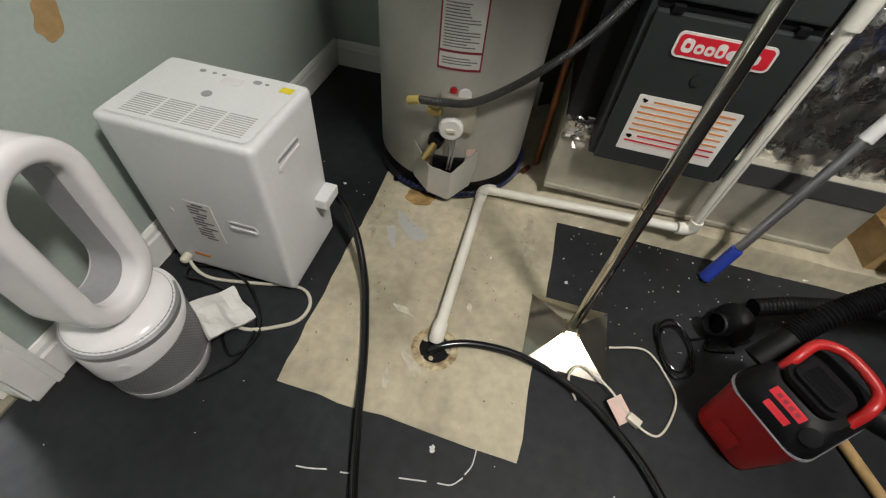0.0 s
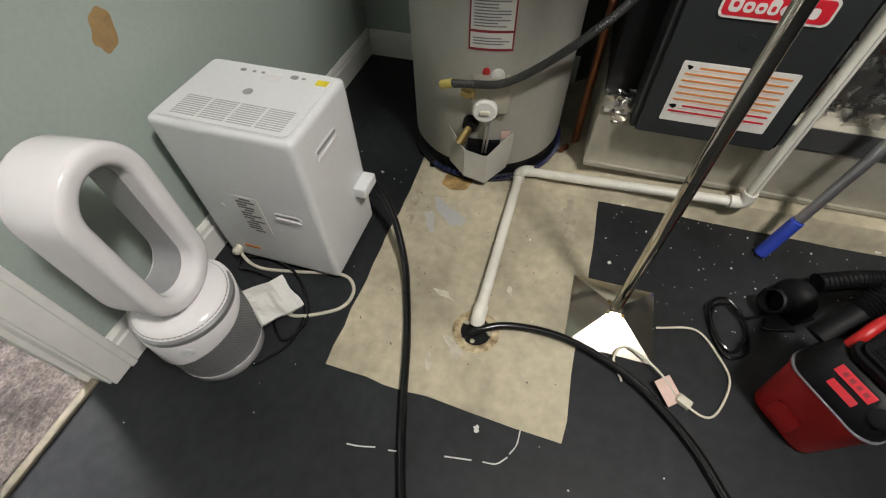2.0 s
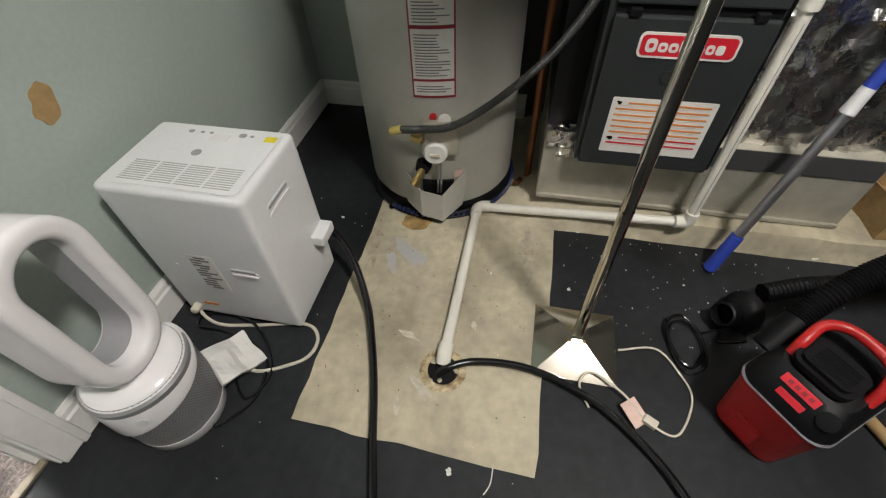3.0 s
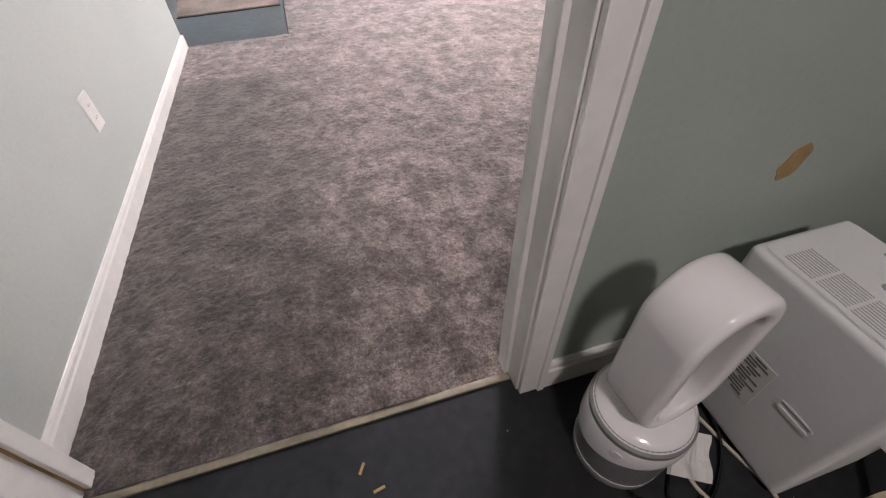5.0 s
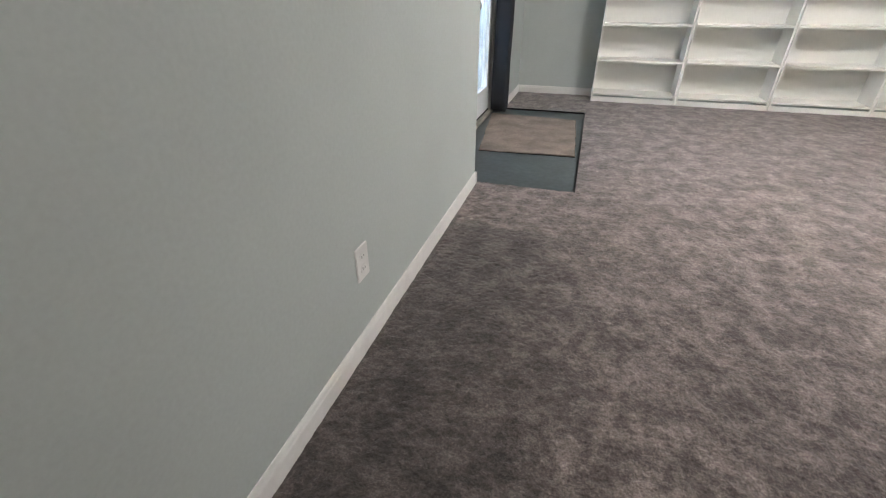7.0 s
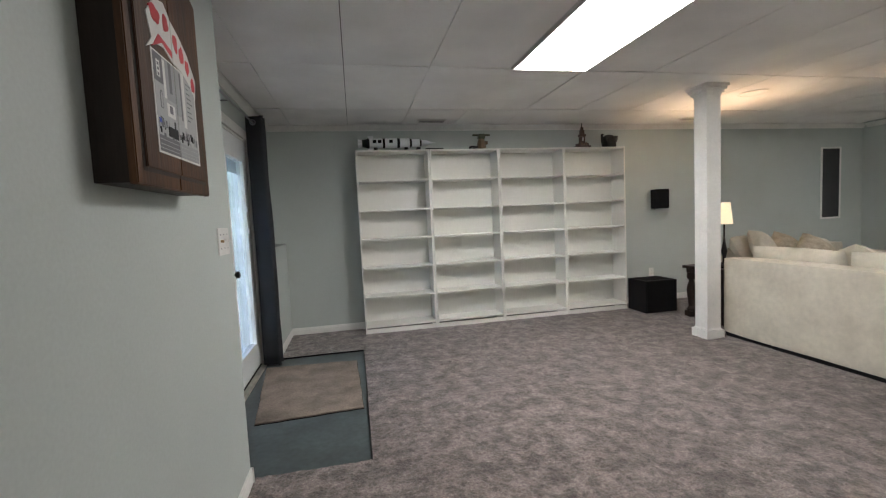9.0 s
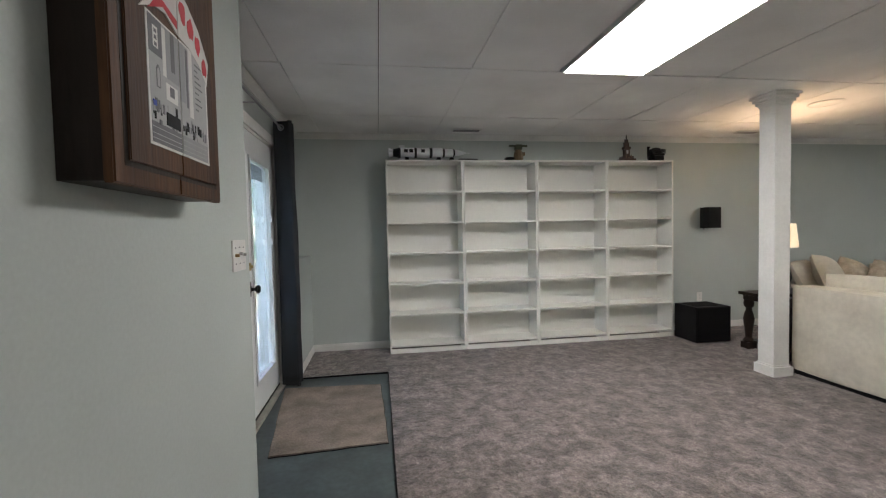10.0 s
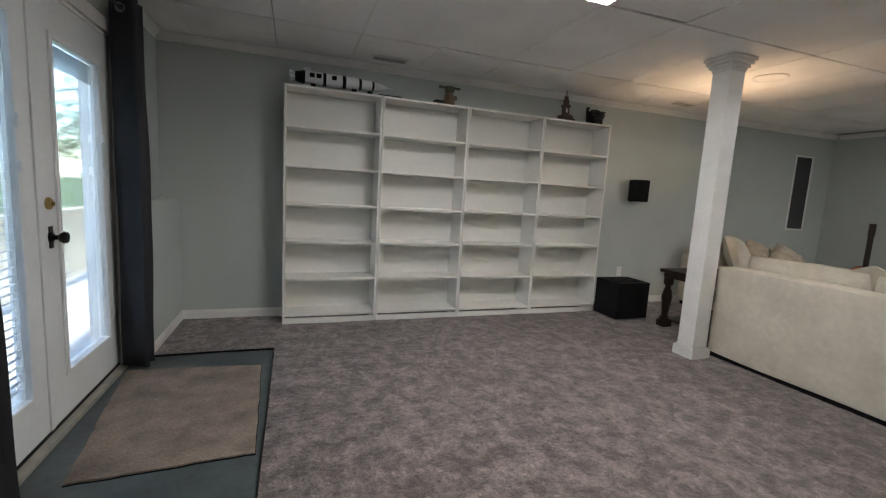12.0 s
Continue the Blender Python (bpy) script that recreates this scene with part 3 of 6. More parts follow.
part("latch_hole", box((DOOR_R - 0.0008, 0.010, 0.872), (DOOR_R + 0.0002, 0.027, 0.898)), "black", strike)
for dz in (0.858, 0.912):
    part("screw", rod((DOOR_R - 0.0035, 0.019, dz), (DOOR_R - 0.0015, 0.019, dz), 0.0035, seg=10), "bronze", strike)
structure("threshold_strip", box((DOOR_L + 0.001, 0.028, -0.002), (DOOR_R - 0.001, 0.047, 0.007), 0.003), "strip", "thin worn metal carpet strip in the doorway", "threshold strip")

# ---- bookcases ----


def bookcase(m):
    t = thing("bookcase", "tall white laminate bookcase with five empty shelves", "bookcase", m, "row of bookcases")
    w, d, h, s = 0.808, 0.275, 2.02, 0.018
    part("side_panel", box((0.001, 0, 0), (s, d, h), 0.0012, segs=1), "shelf", t)
    part("side_panel", box((w - s, 0, 0), (w - 0.001, d, h), 0.0012, segs=1), "shelf", t)
    part("back_panel", box((s, d - 0.006, 0.06), (w - s, d - 0.001, h - 0.004)), "shelf", t)
    part("top_panel", box((s, 0.001, h - s), (w - s, d - 0.007, h - 0.001), 0.001, segs=1), "shelf", t)
    part("bottom_panel", box((s, 0.001, 0.072), (w - s, d - 0.007, 0.090), 0.001, segs=1), "shelf", t)
    part("plinth", box((s, 0.002, 0.0), (w - s, 0.018, 0.054)), "shelf", t)
    for k in range(1, 6):
        z = 0.081 + k * (h - 0.009 - 0.081) / 6
        part("shelf", box((s + 0.0015, 0.004, z - 0.009), (w - s - 0.0015, d - 0.008, z + 0.009), 0.001, segs=1), "shelf", t)
    return t


SH_X, SH_Y = 0.622, 5.102
first = bookcase(pose(SH_X, SH_Y, 0))
for k in range(1, 4):
    copy_thing(first, pose(SH_X + 0.812 * k, SH_Y + 0.002 * (k % 2), 0))

# ---- square column ----
col = thing("column", "square white painted column with moulded base and cap", "column", pose(3.806, 3.79, 0), kind="structure")
part("shaft", box((-0.074, -0.074, 0.0), (0.074, 0.074, TOP - 0.001), 0.003), "trim", col)
bb = box((-0.095, -0.095, 0), (0.095, 0.095, 0.085), 0.003)
box((-0.081, -0.081, 0.085), (0.081, 0.081, 0.098), 0.004, bb)
part("base", bb, "trim", col)
cap = bmesh.new()
for r0, z0, z1 in ((0.079, 2.235, 2.25), (0.084, 2.25, 2.262), (0.096, 2.262, 2.285), (0.110, 2.285, 2.312), (0.124, 2.312, 2.338)):
    box((-r0, -r0, z0), (r0, r0, z1), 0.004, cap)
part("cap", cap, "trim", col)

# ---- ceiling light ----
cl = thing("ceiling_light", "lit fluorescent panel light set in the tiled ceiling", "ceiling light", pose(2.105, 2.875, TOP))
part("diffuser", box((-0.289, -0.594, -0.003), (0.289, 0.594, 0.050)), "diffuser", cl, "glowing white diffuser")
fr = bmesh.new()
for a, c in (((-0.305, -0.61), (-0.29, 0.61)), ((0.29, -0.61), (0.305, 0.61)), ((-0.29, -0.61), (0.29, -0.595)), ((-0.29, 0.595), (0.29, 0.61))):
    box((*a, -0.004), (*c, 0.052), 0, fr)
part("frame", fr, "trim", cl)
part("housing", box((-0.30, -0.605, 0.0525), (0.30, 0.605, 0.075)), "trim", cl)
# second panel, unseen, added to brighten the far east side of the room
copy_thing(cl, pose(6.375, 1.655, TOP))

# ---- garden doors ----
gd = thing("door_2", "closed white double garden door with tall glass panes and built-in blinds", "garden door", kind="structure")
DX0, DX1 = -0.375, EXT + 0.002
fr = bmesh.new()
for a, c in (((GD0, 0.0), (GD0 + 0.03, GDH)), ((GD1 - 0.03, 0.0), (GD1, GDH)), ((GD0 + 0.03, GDH - 0.03), (GD1 - 0.03, GDH))):
    box((EXT - 0.15, a[0], a[1]), (EXT + 0.001, c[0], c[1]), 0, fr)
part("door_frame", fr, "trim", gd)
for y0, y1 in ((GD0 - 0.06, GD0 + 0.012), (GD1 - 0.012, GD1 + 0.05)):
    part("casing", box((EXT + 0.0015, y0, 0), (EXT + 0.018, y1, GDH + 0.045), 0.004), "trim", gd)
part("casing", box((EXT + 0.0015, GD0 - 0.05, GDH - 0.012), (EXT + 0.022, GD1 + 0.045, GDH + 0.065), 0.004), "trim", gd)
MIDY = 3.595


def leaf_door(y0, y1, active):
    d = part("door", bmesh.new(), "door", gd)
    g0, g1, gz0, gz1 = y0 + 0.155, y1 - 0.155, 0.25, 1.80
    body = bmesh.new()
    for a, c in (((y0, 0.03), (g0, 1.985)), ((g1, 0.03), (y1, 1.985)), ((g0, 0.03), (g1, gz0)), ((g0, gz1), (g1, 1.985))):
        box((DX0, a[0], a[1]), (DX1, c[0], c[1]), 0, body)
    part("door_panel", body, "door", d)
    bead = bmesh.new()
    for a, c in (((g0 - 0.022, gz0 - 0.022), (g0 + 0.004, gz1 + 0.022)), ((g1 - 0.004, gz0 - 0.022), (g1 + 0.022, gz1 + 0.022)), ((g0 + 0.004, gz0 - 0.022), (g1 - 0.004, gz0 + 0.004)), ((g0 + 0.004, gz1 - 0.004), (g1 - 0.004, gz1 + 0.022))):
        box((DX1 + 0.0005, a[0], a[1]), (DX1 + 0.012, c[0], c[1]), 0.004, bead)
    part("glass_bead", bead, "door", d)
    for x in (-0.345, -0.364):
        gl = part("pane", box((x, g0 + 0.001, gz0 + 0.001), (x + 0.003, g1 - 0.001, gz1 - 0.001)), "glass", d)
        gl.visible_shadow = False
    n = 44 if not active else 14
    lo = gz0 + 0.02 if not active else 1.45
    for k in range(n):
        z = gz1 - 0.02 - k * (gz1 - 0.02 - lo) / n * (1.0 if not active else 0.30)
        part("blind_slat", box((-0.0065, g0 + 0.006, -0.0004), (0.0065, g1 - 0.006, 0.0004), 0, None, 2, Matrix.Translation((-0.3535, 0, z)) @ pose(0, 0, 0, 0, 4, 0)), "slat", d)
    for z in (1.40, 1.22):
        part("blind_slider", box((DX1 + 0.0125, g1 - 0.006, z - 0.022), (DX1 + 0.024, g1 + 0.008, z + 0.022), 0.003), "white", d)
    return d


leaf_l = leaf_door(GD0 + 0.033, MIDY - 0.0015, False)
leaf_r = leaf_door(MIDY + 0.0015, GD1 - 0.033, True)
part("astragal", box((DX1 + 0.0005, MIDY - 0.03, 0.035), (DX1 + 0.010, MIDY + 0.004, 1.98), 0.003), "door", leaf_l)
KY = MIDY + 0.075
knob = part("door_knob", lathe([(0.026, 0), (0.026, 0.006), (0.012, 0.010), (0.010, 0.030), (0.022, 0.038), (0.028, 0.050), (0.024, 0.062), (0.010, 0.066), (0, 0.066)], 24, None, pose(DX1 + 0.0005, KY, 0.912, 0, 90, 0)), "bronze", leaf_r, "dark bronze door knob", smooth=True)
part("rose", box((DX1, KY - 0.018, 0.862), (DX1 + 0.004, KY + 0.018, 0.962), 0.003), "bronze", leaf_r, "dark bronze backplate")
part("deadbolt", lathe([(0.027, 0), (0.027, 0.010), (0.022, 0.014), (0.010, 0.014), (0, 0.014)], 24, None, pose(DX1 + 0.0005, KY - 0.01, 1.065, 0, 90, 0)), "brass", leaf_r, "brass deadbolt", smooth=True)
part("thumb_turn", box((DX1 + 0.012, KY - 0.013, 1.056), (DX1 + 0.028, KY - 0.007, 1.074), 0.002), "brass", leaf_r)
part("sill", box((EXT - 0.15, GD0, -0.02), (EXT + 0.045, GD1, 0.014), 0.004), "galv", gd, "worn pale metal sill")
part("weather_strip", box((DX1 - 0.003, GD0 + 0.032, 0.0145), (DX1 + 0.003, GD1 - 0.032, 0.031)), "black", gd)

# ---- door mat and its floor ----
rng = random.Random(9)
out = []
corners = [(-0.13, 3.19), (0.555, 3.235), (0.515, 4.255), (-0.268, 4.315)]
for (x0, y0), (x1, y1) in zip(corners, corners[1:] + corners[:1]):
    for k in range(14):
        t = k / 14
        out.append((x0 + (x1 - x0) * t + rng.uniform(-0.004, 0.004), y0 + (y1 - y0) * t + rng.uniform(-0.004, 0.004)))
mt = thing("doormat", "worn tan textile doormat with frayed edges on the green floor", "doormat")
part("mat_surface", prism(out, -0.004, 0.004, None, 0.002), "mat", mt)
part("backing", prism([(0.165 + (x - 0.165) * 1.008, 3.75 + (y - 3.75) * 1.006) for x, y in out], -0.008, -0.0042), "blackcloth", mt, "dark rubber backing")
edge = bmesh.new()
tube([(0.586, STUB + 0.05, 0.0), (0.584, 3.2, 0.001), (0.588, 3.9, 0.0), (0.584, 4.54, 0.0)], 0.006, 6, 10, edge)
tube([(0.58, 4.545, 0.0), (0.2, 4.547, 0.001), (-0.18, 4.544, 0.0)], 0.007, 6, 10, edge)
tube([(0.58, STUB + 0.04, 0.0), (0.02, STUB + 0.04, 0.0)], 0.004, 6, 6, edge)
structure("carpet_edge", edge, "black", "dark frayed cut edge of the carpet", "carpet edge")

# ---- curtains ----


def curtain(y0, y1, x0, x1, folds, label, seed, taper=0.0):
    t = thing("curtain", label, "curtain", pose(0, 0, 0))
    bb = bmesh.new()
    nz, nu = 24, folds * 8
    front = []
    for j in range(nz + 1):
        z = 0.03 + (2.19 - 0.03) * j / nz
        row = []
        for i in range(nu + 1):
            u = i / nu
            y = y0 + (y1 - y0) * (1 - taper * j / nz) * u + 0.006 * noise.noise(Vector((u * 4, z * 1.2, seed)))
            x = (x0 + x1) / 2 + (x1 - x0) / 2 * math.sin(u * folds * 2 * math.pi + 0.8 + 0.25 * math.sin(z * 1.7)) + 0.008 * noise.noise(Vector((z * 2, u * 6, seed + 3)))
            row.append(bb.verts.new((x, y, z)))
        front.append(row)
    for a, c in zip(front, front[1:]):
        for i in range(nu):
            bb.faces.new((a[i], a[i + 1], c[i + 1], c[i]))
    cloth = part("cloth", bb, "curtain", t, smooth=60)
    sol = cloth.modifiers.new("thickness", "SOLIDIFY")
    sol.thickness = 0.003
    return t


right = curtain(4.27, 4.475, -0.29, -0.140, 2, "charcoal blackout curtain gathered beside the garden door, hung by metal eyelets", 1)
left = curtain(2.56, 2.95, -0.27, -0.115, 3, "charcoal blackout curtain gathered beside the garden door, hung by metal eyelets", 5, 0.4)
rodt = thing("curtain_rod", "thin nickel curtain rod on wall brackets above the garden doors", "curtain rod")
part("rod", rod((-0.225, 2.56, 2.135), (-0.225, 4.60, 2.135), 0.008), "steel", rodt)
part("finial", lathe([(0, 0), (0.014, 0.004), (0.018, 0.014), (0.012, 0.026), (0, 0.03)], 16, None, pose(-0.225, 4.60, 2.135, -90, 0, 0)), "steel", rodt, smooth=True)
for y in (2.72, 3.57, 4.50):
    part("bracket", rod((EXT, y, 2.12), (-0.225, y, 2.12), 0.005, bm=rod((EXT, y, 2.12), (EXT + 0.006, y, 2.12), 0.02)), "steel", rodt)
for host, ys in ((right, (4.29, 4.36, 4.43)), (left, (2.63, 2.71, 2.79))):
    for y in ys:
        ring = bmesh.new()
        circ = [(-0.222 + 0.021 * math.cos(a), y + 0.004 * math.sin(a * 2), 2.135 + 0.021 * math.sin(a)) for a in [2 * math.pi * k / 20 for k in range(21)]]
        tube(circ, 0.0045, 6, 1, ring)
        part("eyelet", ring, "steel", host, "nickel eyelet")

# ---- wall items ----


def plate(y, z, w, h, toggles, label, wallx=0.0):
    t = thing("switch_plate" if toggles else "power_outlet", label, "light switch" if toggles else "power outlet", pose(wallx, y, z))
    part("plate", prism(rounded(w, h, 0.006), 0.0005, 0.006, None, 0.002, pose(0, 0, 0, 90, 0, 90)), "paper" if toggles else "trim", t)
    for k in range(toggles):
        yy = (k - (toggles - 1) / 2) * 0.046
        part("toggle", box((0.005, yy - 0.005, -0.004 + 0.006 * (k % 2)), (0.019, yy + 0.005, 0.007 + 0.006 * (k % 2)), 0.002), "tan" if k == 0 else "paper", t)
        for s in (-0.03, 0.03):
            part("screw", rod((0.005, yy, s), (0.0073, yy, s), 0.003, seg=8), "ink", t)
    if not toggles:
        for s in (-0.02, 0.02):
            face = part("socket", prism(rounded(0.034, 0.028, 0.008), 0.005, 0.0075, None, 0.001, pose(0, 0, s, 90, 0, 90)), "trim", t)
            for dy in (-0.006, 0.006):
                part("slot", box((0.0074, dy - 0.001, s - 0.003), (0.0079, dy + 0.001, s + 0.005)), "black", face)
    return t


plate(2.384, 1.195, 0.152, 0.118, 3, "ivory three-gang toggle switch plate on the pale wall")
plate(1.096, 0.321, 0.072, 0.112, 0, "white power outlet low on the pale wall")
o = plate(0, 0, 0.072, 0.112, 0, "white power outlet on the pale wall above the subwoofer")
o.matrix_world = pose(4.42, NORTH, 0.40, 0, 0, -90)

# ---- utility floor: bare concrete, drain, stains ----
rng = random.Random(21)


def ragged(pts, step=0.05, jitter=0.004, seed=1):
    r, o = random.Random(seed), []
    for (x0, y0), (x1, y1) in zip(pts, pts[1:] + pts[:1]):
        n = max(1, int(math.hypot(x1 - x0, y1 - y0) / step))
        for k in range(n):
            t = k / n
            o.append((x0 + (x1 - x0) * t + r.uniform(-jitter, jitter), y0 + (y1 - y0) * t + r.uniform(-jitter, jitter)))
    return o


def blot(cx, cy, rx, ry, seed, turn=0.0, rough=0.35, n=26):
    o = []
    for k in range(n):
        a = 2 * math.pi * k / n
        s = 1 + rough * noise.noise(Vector((math.cos(a) * 1.3 + seed, math.sin(a) * 1.3, seed * 0.7)))
        x, y = rx * s * math.cos(a), ry * s * math.sin(a)
        o.append((cx + x * math.cos(turn) - y * math.sin(turn), cy + x * math.sin(turn) + y * math.cos(turn)))
    return o


bare = ragged([(1.135, -0.411), (1.114, -0.911), (1.778, -0.931), (1.778, -1.2), (1.788, -1.48), (1.776, -1.69), (1.86, -1.80), (2.35, -1.80), (2.35, -0.405)], 0.045, 0.0035, 3)
structure("floor_bare", prism(bare, -0.001, 0.0016), "concrete", "bare stained concrete left unpainted round the drain and furnace", "concrete")


def plinth_height(x, y):
    """The raised, hand-trowelled concrete under the furnace, run out to the floor beside the water heater."""
    def ease(t):
        t = min(1.0, max(0.0, t))
        return t * t * (3 - 2 * t)
    edge = 1.778 + 0.010 * noise.noise(Vector((y * 5, 3.0, 0)))
    full = 0.070 * ease((-0.74 - y) / 0.20)
    front = 0.064 * min(1.0, max(0.0, (-0.74 - y) / 0.516))
    k = ease((x - 1.835) / 0.02)
    return ease((x - edge) / 0.022) * (full * k + min(full, front) * (1 - k)) + 0.003 * noise.noise(Vector((x * 9, y * 9, 1.0))) - 0.002


pb = bmesh.new()
PXS = [1.770 + 0.007 * k for k in range(9)] + [1.84 + 0.05 * k for k in range(11)]
PYS = [-0.73 - 0.0242 * k for k in range(45)]
grid = [[pb.verts.new((x, y, plinth_height(x, y))) for y in PYS] for x in PXS]
for lo, hi in zip(grid, grid[1:]):
    for k in range(len(PYS) - 1):
        pb.faces.new((lo[k], hi[k], hi[k + 1], lo[k + 1]))
structure("floor_plinth", pb, "concrete", "low rough bare concrete plinth under the furnace", "concrete", smooth=True)
structure("stain_rust", prism(blot(1.742, -0.527, 0.030, 0.042, 2), 0.0012, 0.0022), "rust", "orange rust stain on the concrete", "stain")
grey_smear = prism(blot(1.62, -0.545, 0.060, 0.022, 5, 0.9, 0.6), 0.0012, 0.0021)
prism(blot(1.585, -0.50, 0.035, 0.012, 8, 0.5, 0.7), 0.0012, 0.0021, grey_smear)
structure("stain_grey", grey_smear, "slot", "grey paint smear on the concrete", "stain")
structure("stain_dark", prism(blot(1.794, -0.439, 0.012, 0.009, 9), 0.0012, 0.0024), "black", "small dark spot on the concrete", "stain")
for k, (x, y, rx, ry, turn) in enumerate(((1.68, -0.86, 0.09, 0.018, 0.1), (1.62, -0.44, 0.08, 0.012, 0.1))):
    structure("stain_grime", prism(blot(x, y, rx, ry, 11 + k, turn, 0.7, 40), 0.0010, 0.0018 + 0.00004 * k), "dirt", "brown grime worn into the bare concrete", "stain")
for k, (x, y, rx, ry, turn) in enumerate(((1.245, -0.66, 0.030, 0.010, 0.8), (1.20, -0.62, 0.018, 0.007, 0.3), (1.37, -0.60, 0.024, 0.008, 1.2), (1.42, -0.75, 0.012, 0.006, 0.2))):
    structure("stain_pale", prism(blot(x, y, rx, ry, 31 + k, turn, 0.8, 30), 0.0010, 0.0023), "dust", "pale mineral scale on the concrete", "stain")
drain = thing("floor_drain", "rust-edged round floor drain in bare concrete", "floor drain", pose(1.296, -0.699, 0.0016))
part("rim", lathe([(0.033, 0.0), (0.050, 0.0), (0.052, 0.002), (0.046, 0.005), (0.036, 0.004), (0.033, 0.0)], 28), "crust", drain, "crusted rim")
part("hole", lathe([(0.0, 0.0006), (0.034, 0.0006), (0.034, 0.0012), (0, 0.0012)], 24), "black", drain)
dr = bmesh.new()
for k in range(14):
    a = rng.uniform(0, 6.28)
    dr = lathe([(0, 0), (rng.uniform(0.003, 0.008), 0.001), (0, rng.uniform(0.003, 0.005))], 6, dr, pose(rng.uniform(0.02, 0.044) * math.cos(a), rng.uniform(0.02, 0.044) * math.sin(a), 0.001))
tagged(part("crust", dr, "concrete", drain), kind="stuff")

marks = bmesh.new()
for pts in (((1.0, -0.52), (1.003, -0.545), (1.01, -0.575)), ((1.012, -0.60), (1.016, -0.625)), ((1.032, -0.705), (1.036, -0.73), (1.04, -0.755)), ((1.043, -0.775), (1.047, -0.80), (1.064, -0.818)), ((1.07, -0.82), (1.09, -0.83), (1.119, -0.832))):
    tube([(x, y, 0.0) for x, y in pts], 0.0013, 5, 5, marks)
prism(blot(1.096, -0.75, 0.006, 0.005, 4, 0, 0.9), 0, 0.001, marks)
fl = random.Random(33)
for k in range(170):
    if k < 110:
        x, y = fl.uniform(1.45, 1.80), fl.uniform(-1.62, -0.93)
    else:
        x, y = fl.uniform(0.75, 1.8), fl.uniform(-1.6, -0.05)
    s = fl.choice((0.0007, 0.0009, 0.0012, 0.0016, 0.0022, 0.005 if fl.random() < 0.2 else 0.0012))
    prism(blot(x, y, s, s * fl.uniform(0.3, 1), k, fl.uniform(0, 3), 0.9, 8), 0, 0.0018, marks)
tagged(part("paint_flecks", marks, "paper", None), "white paint flecks and scrape marks on the dark floor", "paint flecks", "", "stuff")
debris = bmesh.new()
for k in range(70):
    x, y = fl.uniform(1.2, 1.8), fl.uniform(-0.9, -0.42)
    a, s = fl.uniform(0, 3.14), fl.choice((0.002, 0.003, 0.006))
    tube([(x, y, 0.002), (x + s * math.cos(a), y + s * math.sin(a), 0.0025)], 0.0009, 4, 1, debris)
tagged(part("debris", debris, "darkwood", None), "tiny dark crumbs and splinters on the concrete", "debris", "", "stuff")
for x, y, a in ((0.595, -0.061, 60), (0.622, -0.110, 10)):
    tagged(part("wood_splinter", box((-0.012, -0.003, 0.0), (0.012, 0.003, 0.003), 0.001, m=pose(x, y, 0, 0, 0, a)), "tan", None), "small pale wood splinter on the dark floor", "splinter")

fp = prism(blot(1.398, 0.530, 0.023, 0.034, 7, -0.5, 0.4), 0.0, 0.0012, None, 0, Matrix(((1, 0, 0, 0), (0, 0, -1, 0), (0, 1, 0, 0), (0, 0, 0, 1))))
structure("wall_patch", fp, "tan", "tan filler patch where the green paint is gone", "wall patch")

# ---- drain pipe ----
pp = thing("drain_pipe", "white plastic condensate pipe from the furnace to the floor drain", "drain pipe")
E1, E2 = (1.820, -0.700, 0.020), (1.779, -1.256, 0.086)
part("pipe_run", rod((1.322, -0.697, 0.020), (E1[0] - 0.01, E1[1], E1[2]), 0.0125), "pvc", pp, smooth=True)
part("pipe_run", rod((E1[0], E1[1] - 0.01, E1[2]), E2, 0.0125), "pvc", pp, smooth=True)
part("riser", rod(E2, (E2[0] + 0.006, E2[1] - 0.004, 1.25), 0.0125), "pvc", pp, smooth=True)
part("elbow", tube([(E1[0] - 0.038, E1[1], E1[2]), (E1[0] - 0.012, E1[1], E1[2]), (E1[0] + 0.001, E1[1] - 0.012, E1[2]), (E1[0] + 0.003, E1[1] - 0.036, E1[2] + 0.002)], 0.0165, 16, 5), "pvc", pp, "white elbow fitting", smooth=True)
part("elbow", tube([(E2[0] - 0.002, E2[1] + 0.034, E2[2]), (E2[0], E2[1] + 0.010, E2[2] + 0.001), (E2[0], E2[1], E2[2] + 0.010), (E2[0], E2[1], E2[2] + 0.036)], 0.0165, 16, 5), "pvc", pp, "white elbow fitting", smooth=True)
part("end_fitting", tube([(1.352, -0.697, 0.021), (1.324, -0.697, 0.020), (1.312, -0.697, 0.008)], 0.0165, 16, 5), "pvc", pp, "rounded end fitting over the drain", smooth=True)
part("coupling", rod((E2[0] + 0.003, E2[1] - 0.002, 0.60), (E2[0] + 0.003, E2[1] - 0.002, 0.66), 0.0175), "pvc", pp, smooth=True)
part("print_line", rod((E2[0] - 0.0127, E2[1], 0.10), (E2[0] - 0.010, E2[1] - 0.003, 0.58), 0.0006, seg=5), "ink", pp)

